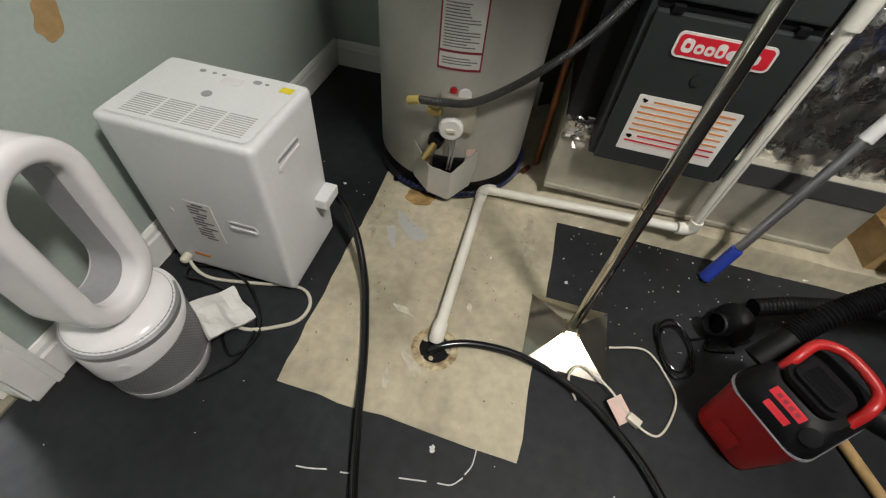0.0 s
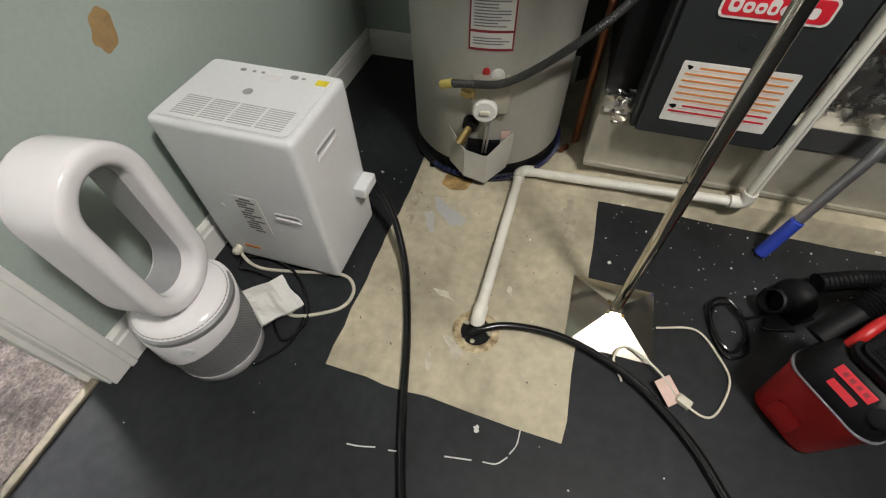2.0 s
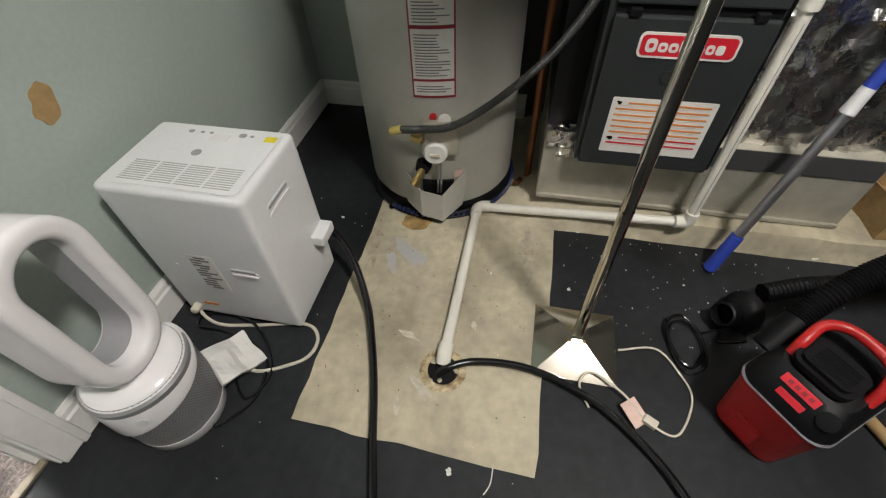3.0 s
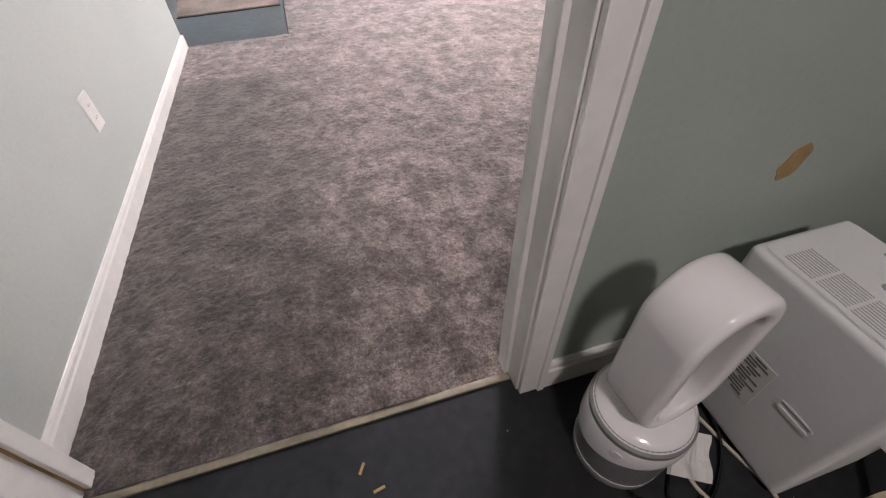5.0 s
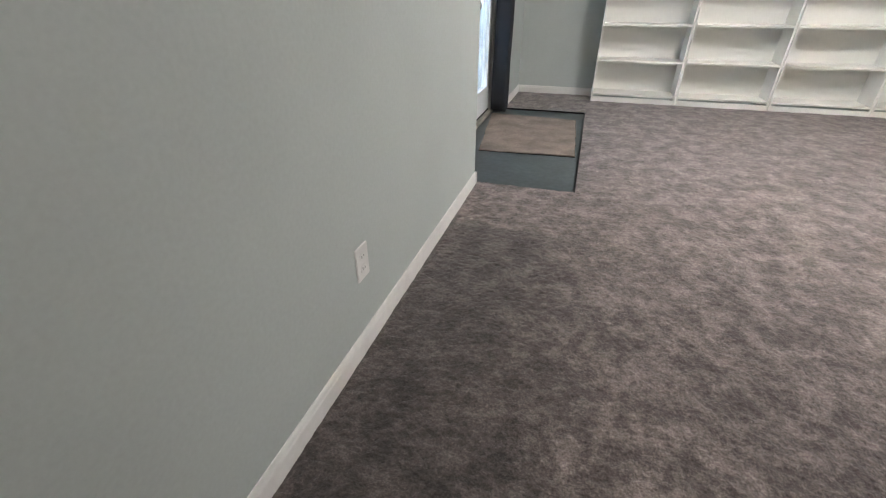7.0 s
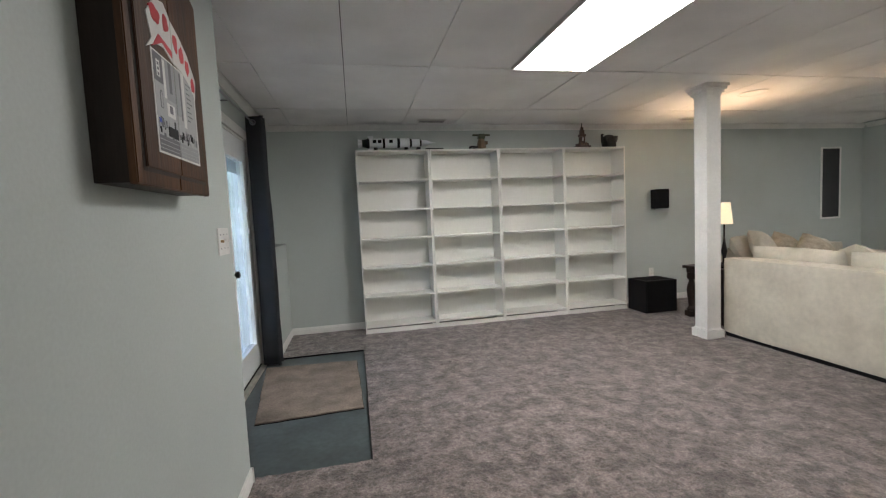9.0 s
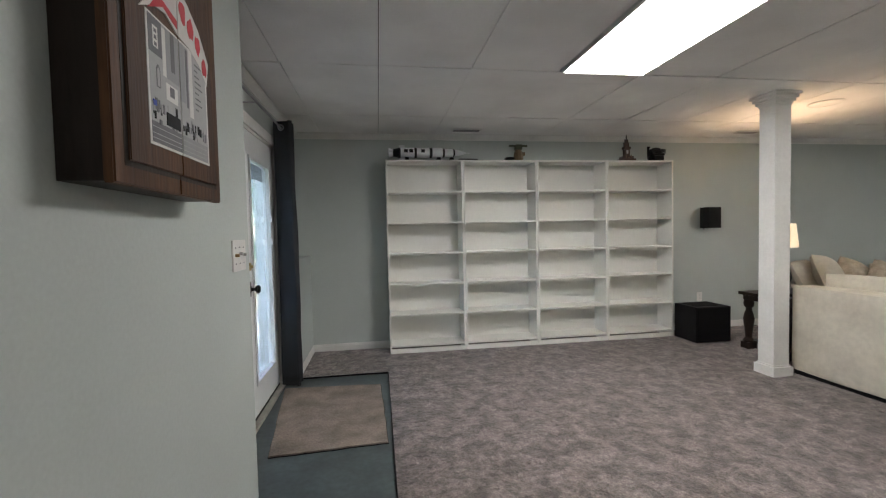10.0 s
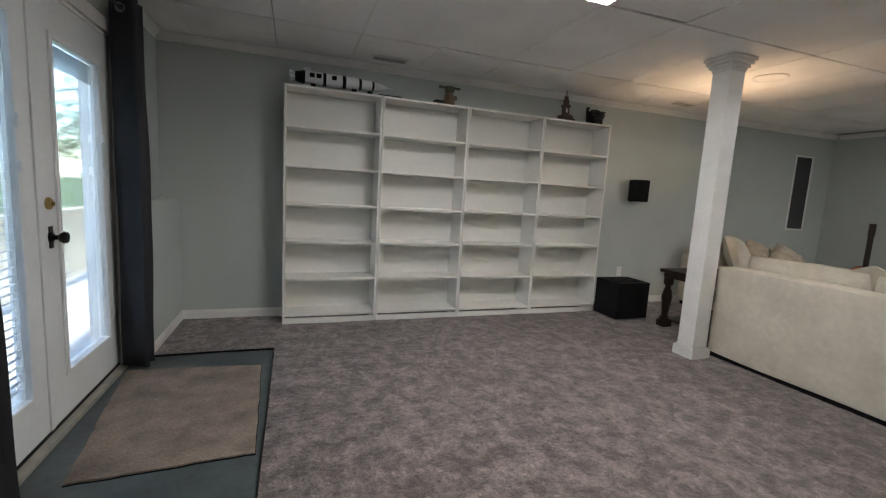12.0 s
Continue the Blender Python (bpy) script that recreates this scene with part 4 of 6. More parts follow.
# ---- water heater ----
HX, HY, HR = 1.984, -0.560, 0.217
wh = thing("water_heater", "tall grey gas water heater tank standing on bare concrete", "water heater", pose(HX, HY, 0.0016))
part("tank", lathe([(0.19, 0.052), (HR - 0.004, 0.052), (HR, 0.06), (HR, 1.38), (HR - 0.02, 1.41), (0, 1.42)], 64), "tank", wh, smooth=True)
part("base_ring", lathe([(0.12, 0.0), (HR + 0.006, 0.0), (HR + 0.010, 0.012), (HR - 0.002, 0.02), (HR - 0.004, 0.05), (0.12, 0.051)], 48), "black", wh, "dark base ring with scraps of blue foil", smooth=True)
blue_scrap = bmesh.new()
for k in range(34):
    a = radians(150 + k * 4.2)
    tube([((HR + 0.006) * math.cos(a), (HR + 0.006) * math.sin(a), 0.012), ((HR + 0.011) * math.cos(a + 0.05), (HR + 0.011) * math.sin(a + 0.05), 0.02 + 0.01 * noise.noise(Vector((k, 0, 0))))], 0.007, 5, 1, blue_scrap)
part("base_wrap", blue_scrap, "navy", wh, "crumpled dark blue plastic film")
CAM_AZ = math.atan2(-0.18, -1.17)


def on_tank(a_deg, z, out=0.0):
    """Pose on the tank's face: local x outward, y around, z up."""
    a = CAM_AZ + radians(a_deg)
    return pose((HR + out) * math.cos(a), (HR + out) * math.sin(a), z, 0, 0, math.degrees(a))


def shell_patch(a0, a1, z0, z1, out, material, name, parent, label=""):
    bb = bmesh.new()
    rows = []
    for k in range(13):
        a = CAM_AZ + radians(a0 + (a1 - a0) * k / 12)
        rows.append([bb.verts.new(((HR + o) * math.cos(a), (HR + o) * math.sin(a), z)) for o, z in ((out, z0), (out, z1), (out - 0.0012, z1), (out - 0.0012, z0))])
    for lo, hi in zip(rows, rows[1:]):
        for j in range(4):
            bb.faces.new((lo[j], lo[(j + 1) % 4], hi[(j + 1) % 4], hi[j]))
    bb.faces.new(rows[0])
    bb.faces.new(rows[-1][::-1])
    return part(name, bb, material, parent, label)


LA0, LA1 = -12.5, 13.5
lab = shell_patch(LA0, LA1, 0.385, 0.86, 0.0015, "maroon", "rating_label", wh, "tall white instruction label with maroon border")
for z0, z1 in ((0.391, 0.424), (0.430, 0.536), (0.544, 0.66), (0.668, 0.85)):
    shell_patch(LA0 + 1.0, LA1 - 1.0, z0, z1, 0.0022, "paper", "label_field", lab)
    z = z1 - 0.010
    r = random.Random(int(z0 * 1000))
    while z > z0 + 0.005:
        shell_patch(LA0 + 2.6, LA0 + r.uniform(14, 23.5), z - 0.0022, z, 0.0027, "ink", "print_line", lab)
        z -= 0.0062
gv = part("gas_control", box((0.0, -0.045, -0.05), (0.024, 0.045, 0.045), 0.004, m=on_tank(3, 0.285, -0.006)), "galv", wh, "grey metal gas control box")
part("knob", lathe([(0.030, 0), (0.030, 0.012), (0.026, 0.016), (0.0, 0.016)], 28, None, on_tank(0, 0.250, 0.018) @ pose(0, 0, 0, 0, 90, 0)), "paper", gv, "round ivory temperature dial", smooth=True)
part("knob_grip", box((0.034, -0.012, -0.004), (0.039, 0.012, 0.004), 0.001, m=on_tank(0, 0.250)), "beige", gv)
part("red_cap", lathe([(0.009, 0), (0.009, 0.006), (0, 0.008)], 16, None, on_tank(-1, 0.337, -0.002) @ pose(0, 0, 0, 0, 90, 0)), "red", gv)
part("white_cap", lathe([(0.016, 0), (0.016, 0.008), (0, 0.010)], 16, None, on_tank(6, 0.332, 0.006) @ pose(0, 0, 0, 0, 90, 0)), "paper", gv)
gas = part("gas_valve", rod((0.022, 0.045, 0.0), (0.022, 0.078, 0.001), 0.011, bm=rod((0.022, 0.055, 0), (0.022, 0.07, 0), 0.014, seg=6)), "brass", wh, "brass gas cock")
gas.matrix_local = on_tank(6, 0.288) @ pose(0, -0.115, 0)
gas.matrix_local = on_tank(-14, 0.290) @ pose(0, -0.045, 0)
ta = on_tank(-22, 0.300)
part("gas_valve_handle", rod(ta @ Vector((0.032, -0.014, 0.002)), ta @ Vector((0.034, 0.018, 0.016)), 0.0105), "paleyellow", wh, "pale yellow coated hose fitting", smooth=True)
wl0 = [ta @ Vector((0.034, 0.012, 0.014)), on_tank(-8, 0.325, 0.040).translation, on_tank(8, 0.335, 0.045).translation, Vector((-0.225, -0.150, 0.372)), Vector((-0.19, -0.235, 0.435)), Vector((-0.18, -0.30, 0.51)), Vector((-0.17, -0.36, 0.62)), Vector((-0.10, -0.45, 0.85))]
part("flexible_gas_line", tube(wl0, 0.0098, 12, 22, None, 0.003), "gasline", wh, "corrugated dark grey flexible gas line")
dv = on_tank(-9, 0.195)
dvp = part("drain_valve", rod(dv @ Vector((-0.005, 0, 0.0)), dv @ Vector((0.022, 0, 0.0)), 0.022, 0.018), "black", wh, "black drain valve with brass spout", smooth=True)
part("spout", rod(dv @ Vector((0.016, 0.0, -0.004)), dv @ Vector((0.045, -0.018, -0.036)), 0.010, bm=rod(dv @ Vector((0.036, -0.012, -0.026)), dv @ Vector((0.046, -0.019, -0.038)), 0.0125, seg=8)), "brass", dvp, "brass spout")
for k in (0, 1):
    part("pilot_tube", tube([on_tank(1 + 2.5 * k, 0.23, 0.02).translation, on_tank(1 + 2 * k, 0.17, 0.025).translation, on_tank(0 + 2 * k, 0.11, 0.010).translation], 0.003, 6, 6), "steel", wh)
shroud = bmesh.new()
pts = [(-25, 0.165, 0.001), (-25, 0.05, 0.001), (-11, 0.125, 0.028), (-11, 0.035, 0.030), (3, 0.115, 0.034), (3, 0.022, 0.036), (21, 0.17, 0.001), (21, 0.11, 0.001), (18, 0.05, 0.004)]
vv = [shroud.verts.new(on_tank(a, z, o).translation) for a, z, o in pts]
for f in ((0, 1, 3, 2), (2, 3, 5, 4), (4, 5, 8, 7, 6)):
    shroud.faces.new([vv[i] for i in f])
sh = part("burner_cover", shroud, "tank", wh, "bent grey sheet-metal burner cover")
sm = sh.modifiers.new("thickness", "SOLIDIFY")
sm.thickness = 0.0018
part("burner_opening", box((-0.01, -0.04, -0.02), (0.006, 0.045, 0.03), 0.002, m=on_tank(0, 0.115)), "black", wh)
shell_patch(12, 18.5, 0.150, 0.172, 0.0018, "pinktag", "small_tag", wh, "small pink paper tag")

# copper line
cp = thing("copper_pipe", "vertical copper water pipe between heater and furnace", "copper pipe")
part("pipe", rod((1.984, -0.834, 0.0), (1.984, -0.832, 1.5), 0.0105), "copper", cp, smooth=True)
part("stub", rod((1.935, -0.800, 0.026), (1.965, -0.815, 0.022), 0.008), "copper", cp)

# ---- furnace ----
fu = thing("furnace", "charcoal gas furnace on galvanised base, with red badge and label", "furnace", pose(1.848, -0.862, 0.068))
pan = box((0.0, -0.775, 0.0), (0.42, 0.0, 0.205), 0.003)
part("base_plenum", pan, "galv", fu, "dull galvanised sheet-metal plenum")
part("base_flange", box((-0.010, -0.77, 0.0), (-0.0005, -0.002, 0.010)), "galv", fu)
part("plenum_seam", box((-0.0025, -0.400, 0.012), (-0.0004, -0.385, 0.165), 0.0008), "galv", fu)
cab = part("cabinet", box((-0.049, -0.385, 0.1685), (0.40, -0.072, 1.25), 0.004), "furnace", fu)
door = part("door_panel", box((-0.063, -0.373, 0.170), (-0.0495, -0.084, 0.508), 0.005), "furnace", fu, "charcoal lower door panel")
part("door_panel", box((-0.058, -0.373, 0.525), (-0.0495, -0.084, 1.10), 0.004), "furnace", fu)
part("door_gap", box((-0.0505, -0.372, 0.509), (-0.0488, -0.085, 0.524)), "black", fu)
for y in (-0.335, -0.12):
    part("latch", box((-0.067, y - 0.011, 0.505), (-0.055, y + 0.011, 0.521), 0.003), "black", fu)
YZ = Matrix(((0, 0, -1, 0), (-1, 0, 0, 0), (0, 1, 0, 0), (0, 0, 0, 1)))   # local x to -y, local y to z, outward -x


def on_front(cy, cz, x=-0.0632):
    return Matrix.Translation((x, cy, cz)) @ YZ


badge = part("badge", prism(rounded(0.180, 0.048, 0.012), 0, 0.003, None, 0, on_front(-0.230, 0.457)), "paper", fu, "red badge with white border")
part("badge_field", prism(rounded(0.171, 0.039, 0.009), 0, 0.0036, None, 0, on_front(-0.230, 0.457)), "redlabel", badge)
for k, (w, h, dz) in enumerate(((0.021, 0.026, 0.0), (0.017, 0.018, -0.003), (0.017, 0.018, -0.003), (0.017, 0.026, 0.001), (0.025, 0.018, -0.003), (0.015, 0.018, -0.003), (0.015, 0.018, -0.003))):
    xk = (-0.066, -0.044, -0.0245, -0.005, 0.0185, 0.041, 0.0590)[k]
    part("badge_mark", prism(rounded(w, h, w * 0.38), 0, 0.0042, None, 0, on_front(-0.230 - xk, 0.457 + dz)), "paper", badge)
    if k in (0, 1, 2, 3, 5):
        part("badge_counter", prism(rounded(w * 0.42, h * 0.36, w * 0.16), 0, 0.0047, None, 0, on_front(-0.230 - xk, 0.457 + dz - (0.003 if k == 3 else 0))), "redlabel", badge)
part("sight_hole", lathe([(0.0, 0), (0.010, 0), (0.010, 0.002), (0, 0.002)], 20, None, on_front(-0.214, 0.396)), "black", fu, "small round sight hole")
part("hole_rim", lathe([(0.0098, 0), (0.0125, 0), (0.0125, 0.003), (0.0098, 0.003)], 20, None, on_front(-0.214, 0.396)), "furnace", fu)
LY, LZ = -0.2295, 0.278
wlabel = part("warning_label", prism(rounded(0.212, 0.136, 0.003), 0, 0.0012, None, 0, on_front(LY, LZ)), "paper", fu, "white warning label with orange and red lines")
for k in range(8):
    z = LZ + 0.056 - k * 0.0142
    part("print_band", box((-0.0652, LY - 0.095, z - 0.0019), (-0.0646, LY + (0.072 if k in (0, 6) else 0.096), z + 0.0019)), "orange" if k < 6 else "redlabel", wlabel)
    part("print_line", box((-0.0650, LY - 0.080, z - 0.0062), (-0.0645, LY + 0.088, z - 0.0050)), "pinktag", wlabel)
for z in (LZ + 0.056, LZ - 0.031):
    part("hazard_mark", prism(blot(0, 0, 0.0052, 0.0045, z * 9, 0, 0.8, 9), 0, 0.002, None, 0, on_front(LY + 0.090, z)), "black", wlabel)
# foil-wrapped duct
fd = box((0.03, -0.800, 0.20), (0.36, -0.392, 1.25))
bmesh.ops.subdivide_edges(fd, edges=fd.edges[:], cuts=54, use_grid_fill=True)
for v in fd.verts:
    p = v.co * 30
    k = abs(noise.noise(p)) * 0.018 + abs(noise.noise(p * 2.3)) * 0.010 - abs(noise.noise(v.co * 9)) * 0.02
    q = Vector((noise.noise(p + Vector((9, 0, 0))), noise.noise(p + Vector((0, 9, 0))), 0)) * 0.012
    v.co += Vector((-abs(k), k * 0.5, k * 0.5)) + q
part("foil_duct", fd, "foil", fu, "duct wrapped in crumpled silver foil", smooth=40)
tape = box((-0.006, -0.074, 0.168), (0.03, -0.004, 0.215))
bmesh.ops.subdivide_edges(tape, edges=tape.edges[:], cuts=9, use_grid_fill=True)
for v in tape.verts:
    v.co += Vector((-0.010, 0.004, 0.006)) * noise.noise(v.co * 70)
part("foil_tape", tape, "foil", fu, "crumpled foil tape", smooth=35)
part("foil_patch", box((-0.0025, -0.068, 0.138), (-0.0004, -0.034, 0.160), 0.0005), "foil", fu, "bright foil tape patch")
part("side_plate", box((0.03, -0.0715, 0.2055), (0.35, -0.002, 1.2)), "black", fu)
part("cross_plate", box((-0.004, -0.770, 0.150), (-0.0006, -0.390, 0.2045), 0.001), "charcoal", fu, "dull dark sheet strip below the foil")
rust = prism(blot(-0.2, 0.06, 0.012, 0.055, 41, 0.0, 0.6, 30), 0, 0.0006, None, 0, Matrix.Translation((-0.0002, -0.02, 0.0)) @ YZ)
part("drip_stain", rust, "dust", fu, "pale chalky drip stain")

cb = thing("cardboard_box", "brown cardboard box on the floor beside the furnace", "cardboard box", pose(1.98, -1.90, 0.0016, 0, 0, 6))
bx = box((-0.14, -0.14, 0), (0.16, 0.20, 0.004))
for a, c in (((-0.14, -0.14), (0.16, -0.136)), ((-0.14, 0.196), (0.16, 0.20)), ((-0.14, -0.136), (-0.136, 0.196)), ((0.156, -0.136), (0.16, 0.196))):
    box((*a, 0.004), (*c, 0.16), 0, bx)
part("box_body", bx, "tan", cb)
part("flap", box((-0.20, -0.13, 0.155), (-0.14, 0.19, 0.159)), "tan", cb)

# ---- floor lamp ----
la = thing("floor_lamp", "floor lamp with polished square pyramid base and slim metal pole", "floor lamp", pose(1.416, -0.982, 0, 0, 0, -0.5))
pyr = bmesh.new()
lo = [pyr.verts.new((sx * 0.092, sy * 0.092, 0.004)) for sx, sy in ((1, 1), (-1, 1), (-1, -1), (1, -1))]
hi = [pyr.verts.new((sx * 0.009, sy * 0.009, 0.042)) for sx, sy in ((1, 1), (-1, 1), (-1, -1), (1, -1))]
dn = [pyr.verts.new((sx * 0.092, sy * 0.092, 0.0)) for sx, sy in ((1, 1), (-1, 1), (-1, -1), (1, -1))]
for i in range(4):
    j = (i + 1) % 4
    pyr.faces.new((lo[i], lo[j], hi[j], hi[i]))
    pyr.faces.new((dn[i], dn[j], lo[j], lo[i]))
pyr.faces.new(hi)
pyr.faces.new(dn[::-1])
part("base", pyr, "chrome", la, "polished pyramid base")
part("collar", box((-0.012, -0.012, 0.040), (0.012, 0.012, 0.052), 0.002), "chrome", la)
for sx, sy in ((1, 1), (-1, -1), (1, -1), (-1, 1)):
    part("nut", lathe([(0.004, 0), (0.004, 0.006), (0, 0.008)], 8, None, pose(sx * 0.015, sy * 0.015, 0.037)), "brass", la)
part("pole", rod((0, 0, 0.05), (0, 0, 0.42), 0.0115), "chrome", la, smooth=True)
part("pole_joint", rod((0, 0, 0.42), (0, 0, 0.424), 0.0121), "chrome", la)
part("pole", rod((0, 0, 0.424), (0, 0, 1.35), 0.0115), "chrome", la, smooth=True)
part("shade", lathe([(0.10, 1.30), (0.16, 1.30), (0.11, 1.52), (0.108, 1.52), (0.155, 1.302), (0.10, 1.302)], 32), "paper", la, "plain pale shade", smooth=True)
cord = tube([(0.0, -0.098, 0.006), (0.02, -0.18, 0.004), (-0.03, -0.223, 0.004), (-0.087, -0.241, 0.004), (-0.168, -0.202, 0.004), (-0.155, -0.149, 0.006), (-0.108, -0.096, 0.02), (-0.075, -0.034, 0.022), (-0.103, -0.011, 0.012), (-0.147, -0.031, 0.006)], 0.0024, 8, 8)
part("cord", cord, "beige", la, "thin ivory cord")
part("cord_tag", box((-0.026, -0.020, 0.0), (0.026, 0.020, 0.0012), m=pose(-0.142, -0.120, 0.012, 8, -14, 38)), "pinktag", la, "folded pink paper tag")
part("plug", box((-0.014, -0.009, 0), (0.014, 0.009, 0.014), 0.003, m=pose(-0.155, -0.149, 0.003, 0, 0, 60)), "beige", la)

# ---- extension pole ----
ep = thing("extension_pole", "blue and grey telescopic pole leaning against the foil duct", "extension pole")
P0, PD = Vector((1.700, -1.325, 0.004)), Vector((0.070, -0.097, 0.443)) / 0.443
part("grip", rod(P0, P0 + PD * 0.115, 0.0165, 0.0150, bevel=0.004), "bluep", ep, "blue plastic grip", smooth=True)
part("tube", rod(P0 + PD * 0.115, P0 + PD * 0.43, 0.0115), "steel", ep, "grey aluminium tube", smooth=True)
part("collar", rod(P0 + PD * 0.42, P0 + PD * 0.47, 0.0145, 0.013), "white", ep, "white collar", smooth=True)
part("upper_tube", rod(P0 + PD * 0.47, P0 + PD * 1.25, 0.0125), "bluep", ep, "blue upper tube", smooth=True)

# ---- shop vacuum ----
va = thing("shop_vacuum", "small red and black wet and dry vacuum on the dark floor", "vacuum cleaner", pose(1.314, -1.358, 0, 0, 0, 37.3))
bk = bmesh.new()
levels = [(0.118, 0.152, 0.0), (0.128, 0.165, 0.006), (0.150, 0.192, 0.150), (0.155, 0.198, 0.152), (0.155, 0.198, 0.162)]
rings = [[bk.verts.new((x, y, z)) for x, y in rounded(w, d, 0.030, 5)] for w, d, z in levels]
for lo, hi in zip(rings, rings[1:]):
    for i in range(len(lo)):
        j = (i + 1) % len(lo)
        bk.faces.new((lo[i], lo[j], hi[j], hi[i]))
bk.faces.new(rings[0][::-1])
bk.faces.new(rings[-1])
part("bucket", bk, "red", va, "red plastic bucket", smooth=True)
part("bucket_step", box((-0.02, 0.083, 0.03), (0.03, 0.094, 0.075), 0.004), "red", va)
part("rim_seal", prism(rounded(0.160, 0.203, 0.032, 5), 0.160, 0.166, None, 0.002), "steel", va, "thin grey seal between bucket and head")
hd = bmesh.new()
levels = [(0.156, 0.199, 0.166), (0.151, 0.193, 0.186), (0.140, 0.168, 0.206), (0.118, 0.140, 0.220)]
rings = [[hd.verts.new((x, y, z)) for x, y in rounded(w, d, 0.034, 5)] for w, d, z in levels]
for lo, hi in zip(rings, rings[1:]):
    for i in range(len(lo)):
        j = (i + 1) % len(lo)
        hd.faces.new((lo[i], lo[j], hi[j], hi[i]))
hd.faces.new(rings[0][::-1])
hd.faces.new(rings[-1])
head = part("head", hd, "black", va, "black motor head", smooth=True)
part("motor_cover", prism(rounded(0.094, 0.078, 0.022, 5, 0.003, 0.020), 0.2185, 0.246, None, 0.008), "black", head, "ribbed black motor cover", smooth=True)
for k in range(8):
    part("vent_rib", box((-0.03, 0.002 + k * 0.0055, 0.2455), (0.03, 0.0045 + k * 0.0055, 0.2472)), "black", head)
part("badge", box((-0.030, -0.008, -0.001), (0.030, 0.008, 0.0025), 0.001, m=pose(0.002, 0.077, 0.213, -45, 0, 0)), "redlabel", head, "red name badge")
part("badge", box((-0.022, -0.006, -0.001), (0.022, 0.006, 0.002), 0.001, m=pose(0.0, 0.0905, 0.1955, -58, 0, 0)), "redlabel", head, "red rating label")
for k in range(4):
    part("badge_mark", box((-0.022 + k * 0.0115, -0.0035, 0.0), (-0.015 + k * 0.0115, 0.0035, 0.0030), 0, m=pose(0.002, 0.077, 0.213, -45, 0, 0)), "maroon", head)
part("switch", lathe([(0.015, 0), (0.015, 0.008), (0, 0.010)], 20, None, pose(-0.050, 0.078, 0.204, -50, 0, 0)), "black", head, "round switch", smooth=True)
part("handle", tube([(0.052, 0.036, 0.212), (0.055, 0.020, 0.240), (0.058, -0.020, 0.254), (0.040, -0.044, 0.258), (0.015, -0.050, 0.260), (-0.020, -0.048, 0.258), (-0.043, -0.038, 0.254), (-0.054, -0.012, 0.244), (-0.058, 0.006, 0.212)], 0.0095, 12, 6), "red", va, "red carrying handle", smooth=True)
part("hose_port", rod((-0.055, -0.075, 0.185), (-0.095, -0.095, 0.185), 0.026), "black", va, smooth=True)
vh = thing("vacuum_hose", "black ribbed vacuum hose rising from the shop vacuum", "vacuum hose")
part("hose", tube([(1.385, -1.305, 0.205), (1.43, -1.36, 0.250), (1.475, -1.45, 0.315), (1.50, -1.58, 0.385), (1.50, -1.75, 0.44), (1.45, -2.0, 0.36), (1.40, -2.15, 0.03)], 0.0225, 16, 14, None, 0.0055), "black", vh)
part("cuff", rod((1.362, -1.282, 0.180), (1.40, -1.325, 0.225), 0.0235), "black", vh, smooth=True)
part("loose_loop", tube([(1.62, -1.42, 0.03), (1.66, -1.55, 0.04), (1.68, -1.75, 0.05), (1.60, -2.0, 0.03), (1.40, -2.17, 0.026)], 0.0225, 14, 12, None, 0.008), "black", vh)
vn = thing("vacuum_nozzle", "black round vacuum nozzle lying on the dark floor", "vacuum nozzle", pose(1.548, -1.345, 0.0, 0, 0, 30))
part("collar", lathe([(0.022, 0.0), (0.026, 0.0), (0.028, 0.045), (0.024, 0.048), (0.022, 0.045), (0.022, 0.0)], 24, None, pose(0.0, 0.012, 0.030, -60, 0, 0)), "black", vn, smooth=True)
part("flange", lathe([(0.0, 0.0), (0.046, 0.0), (0.048, 0.006), (0.040, 0.02), (0.026, 0.030), (0, 0.030)], 28, None, pose(0.0, -0.006, 0.036, -62, 0, 0) @ pose(0, 0, -0.02)), "black", vn, smooth=True)
part("foot", box((-0.05, -0.05, 0.0), (0.05, 0.002, 0.014), 0.005), "black", vn)
vc = tube([(1.452, -1.330, 0.06), (1.475, -1.30, 0.01), (1.511, -1.31, 0.006), (1.49, -1.262, 0.012), (1.515, -1.235, 0.016), (1.50, -1.20, 0.012), (1.44, -1.195, 0.006), (1.385, -1.222, 0.006), (1.41, -1.262, 0.010), (1.48, -1.262, 0.014), (1.525, -1.225, 0.022), (1.50, -1.19, 0.018), (1.43, -1.20, 0.012), (1.40, -1.235, 0.006), (1.45, -1.27, 0.008)], 0.0036, 8, 8)
part("power_cord", vc, "hose", va, "coiled black power cord").matrix_parent_inverse = va.matrix_world.inverted()
br = thing("broom", "pale wooden broom handle lying on the floor", "broom")
part("handle", rod((1.42, -1.515, 0.0125), (1.02, -1.70, 0.0125), 0.0115), "tan", br, smooth=True)
part("head", box((0.93, -1.80, 0.0), (1.03, -1.62, 0.04), 0.006), "black", br)
wire = thing("loose_cable", "thin grey cable lying on the dark floor", "cable")
part("cable", tube([(1.19, -1.62, 0.003), (1.17, -1.50, 0.003), (1.12, -1.42, 0.003), (1.05, -1.40, 0.003), (0.95, -1.46, 0.003)], 0.003, 8, 8), "grey", wire)
scrap = thing("paper_scrap", "crumpled pale paper scrap on the floor", "paper scrap", pose(1.80, -1.60, 0.002, 0, 0, 20))
part("paper", box((-0.02, -0.012, 0), (0.02, 0.012, 0.006), 0.003), "pvc", scrap)

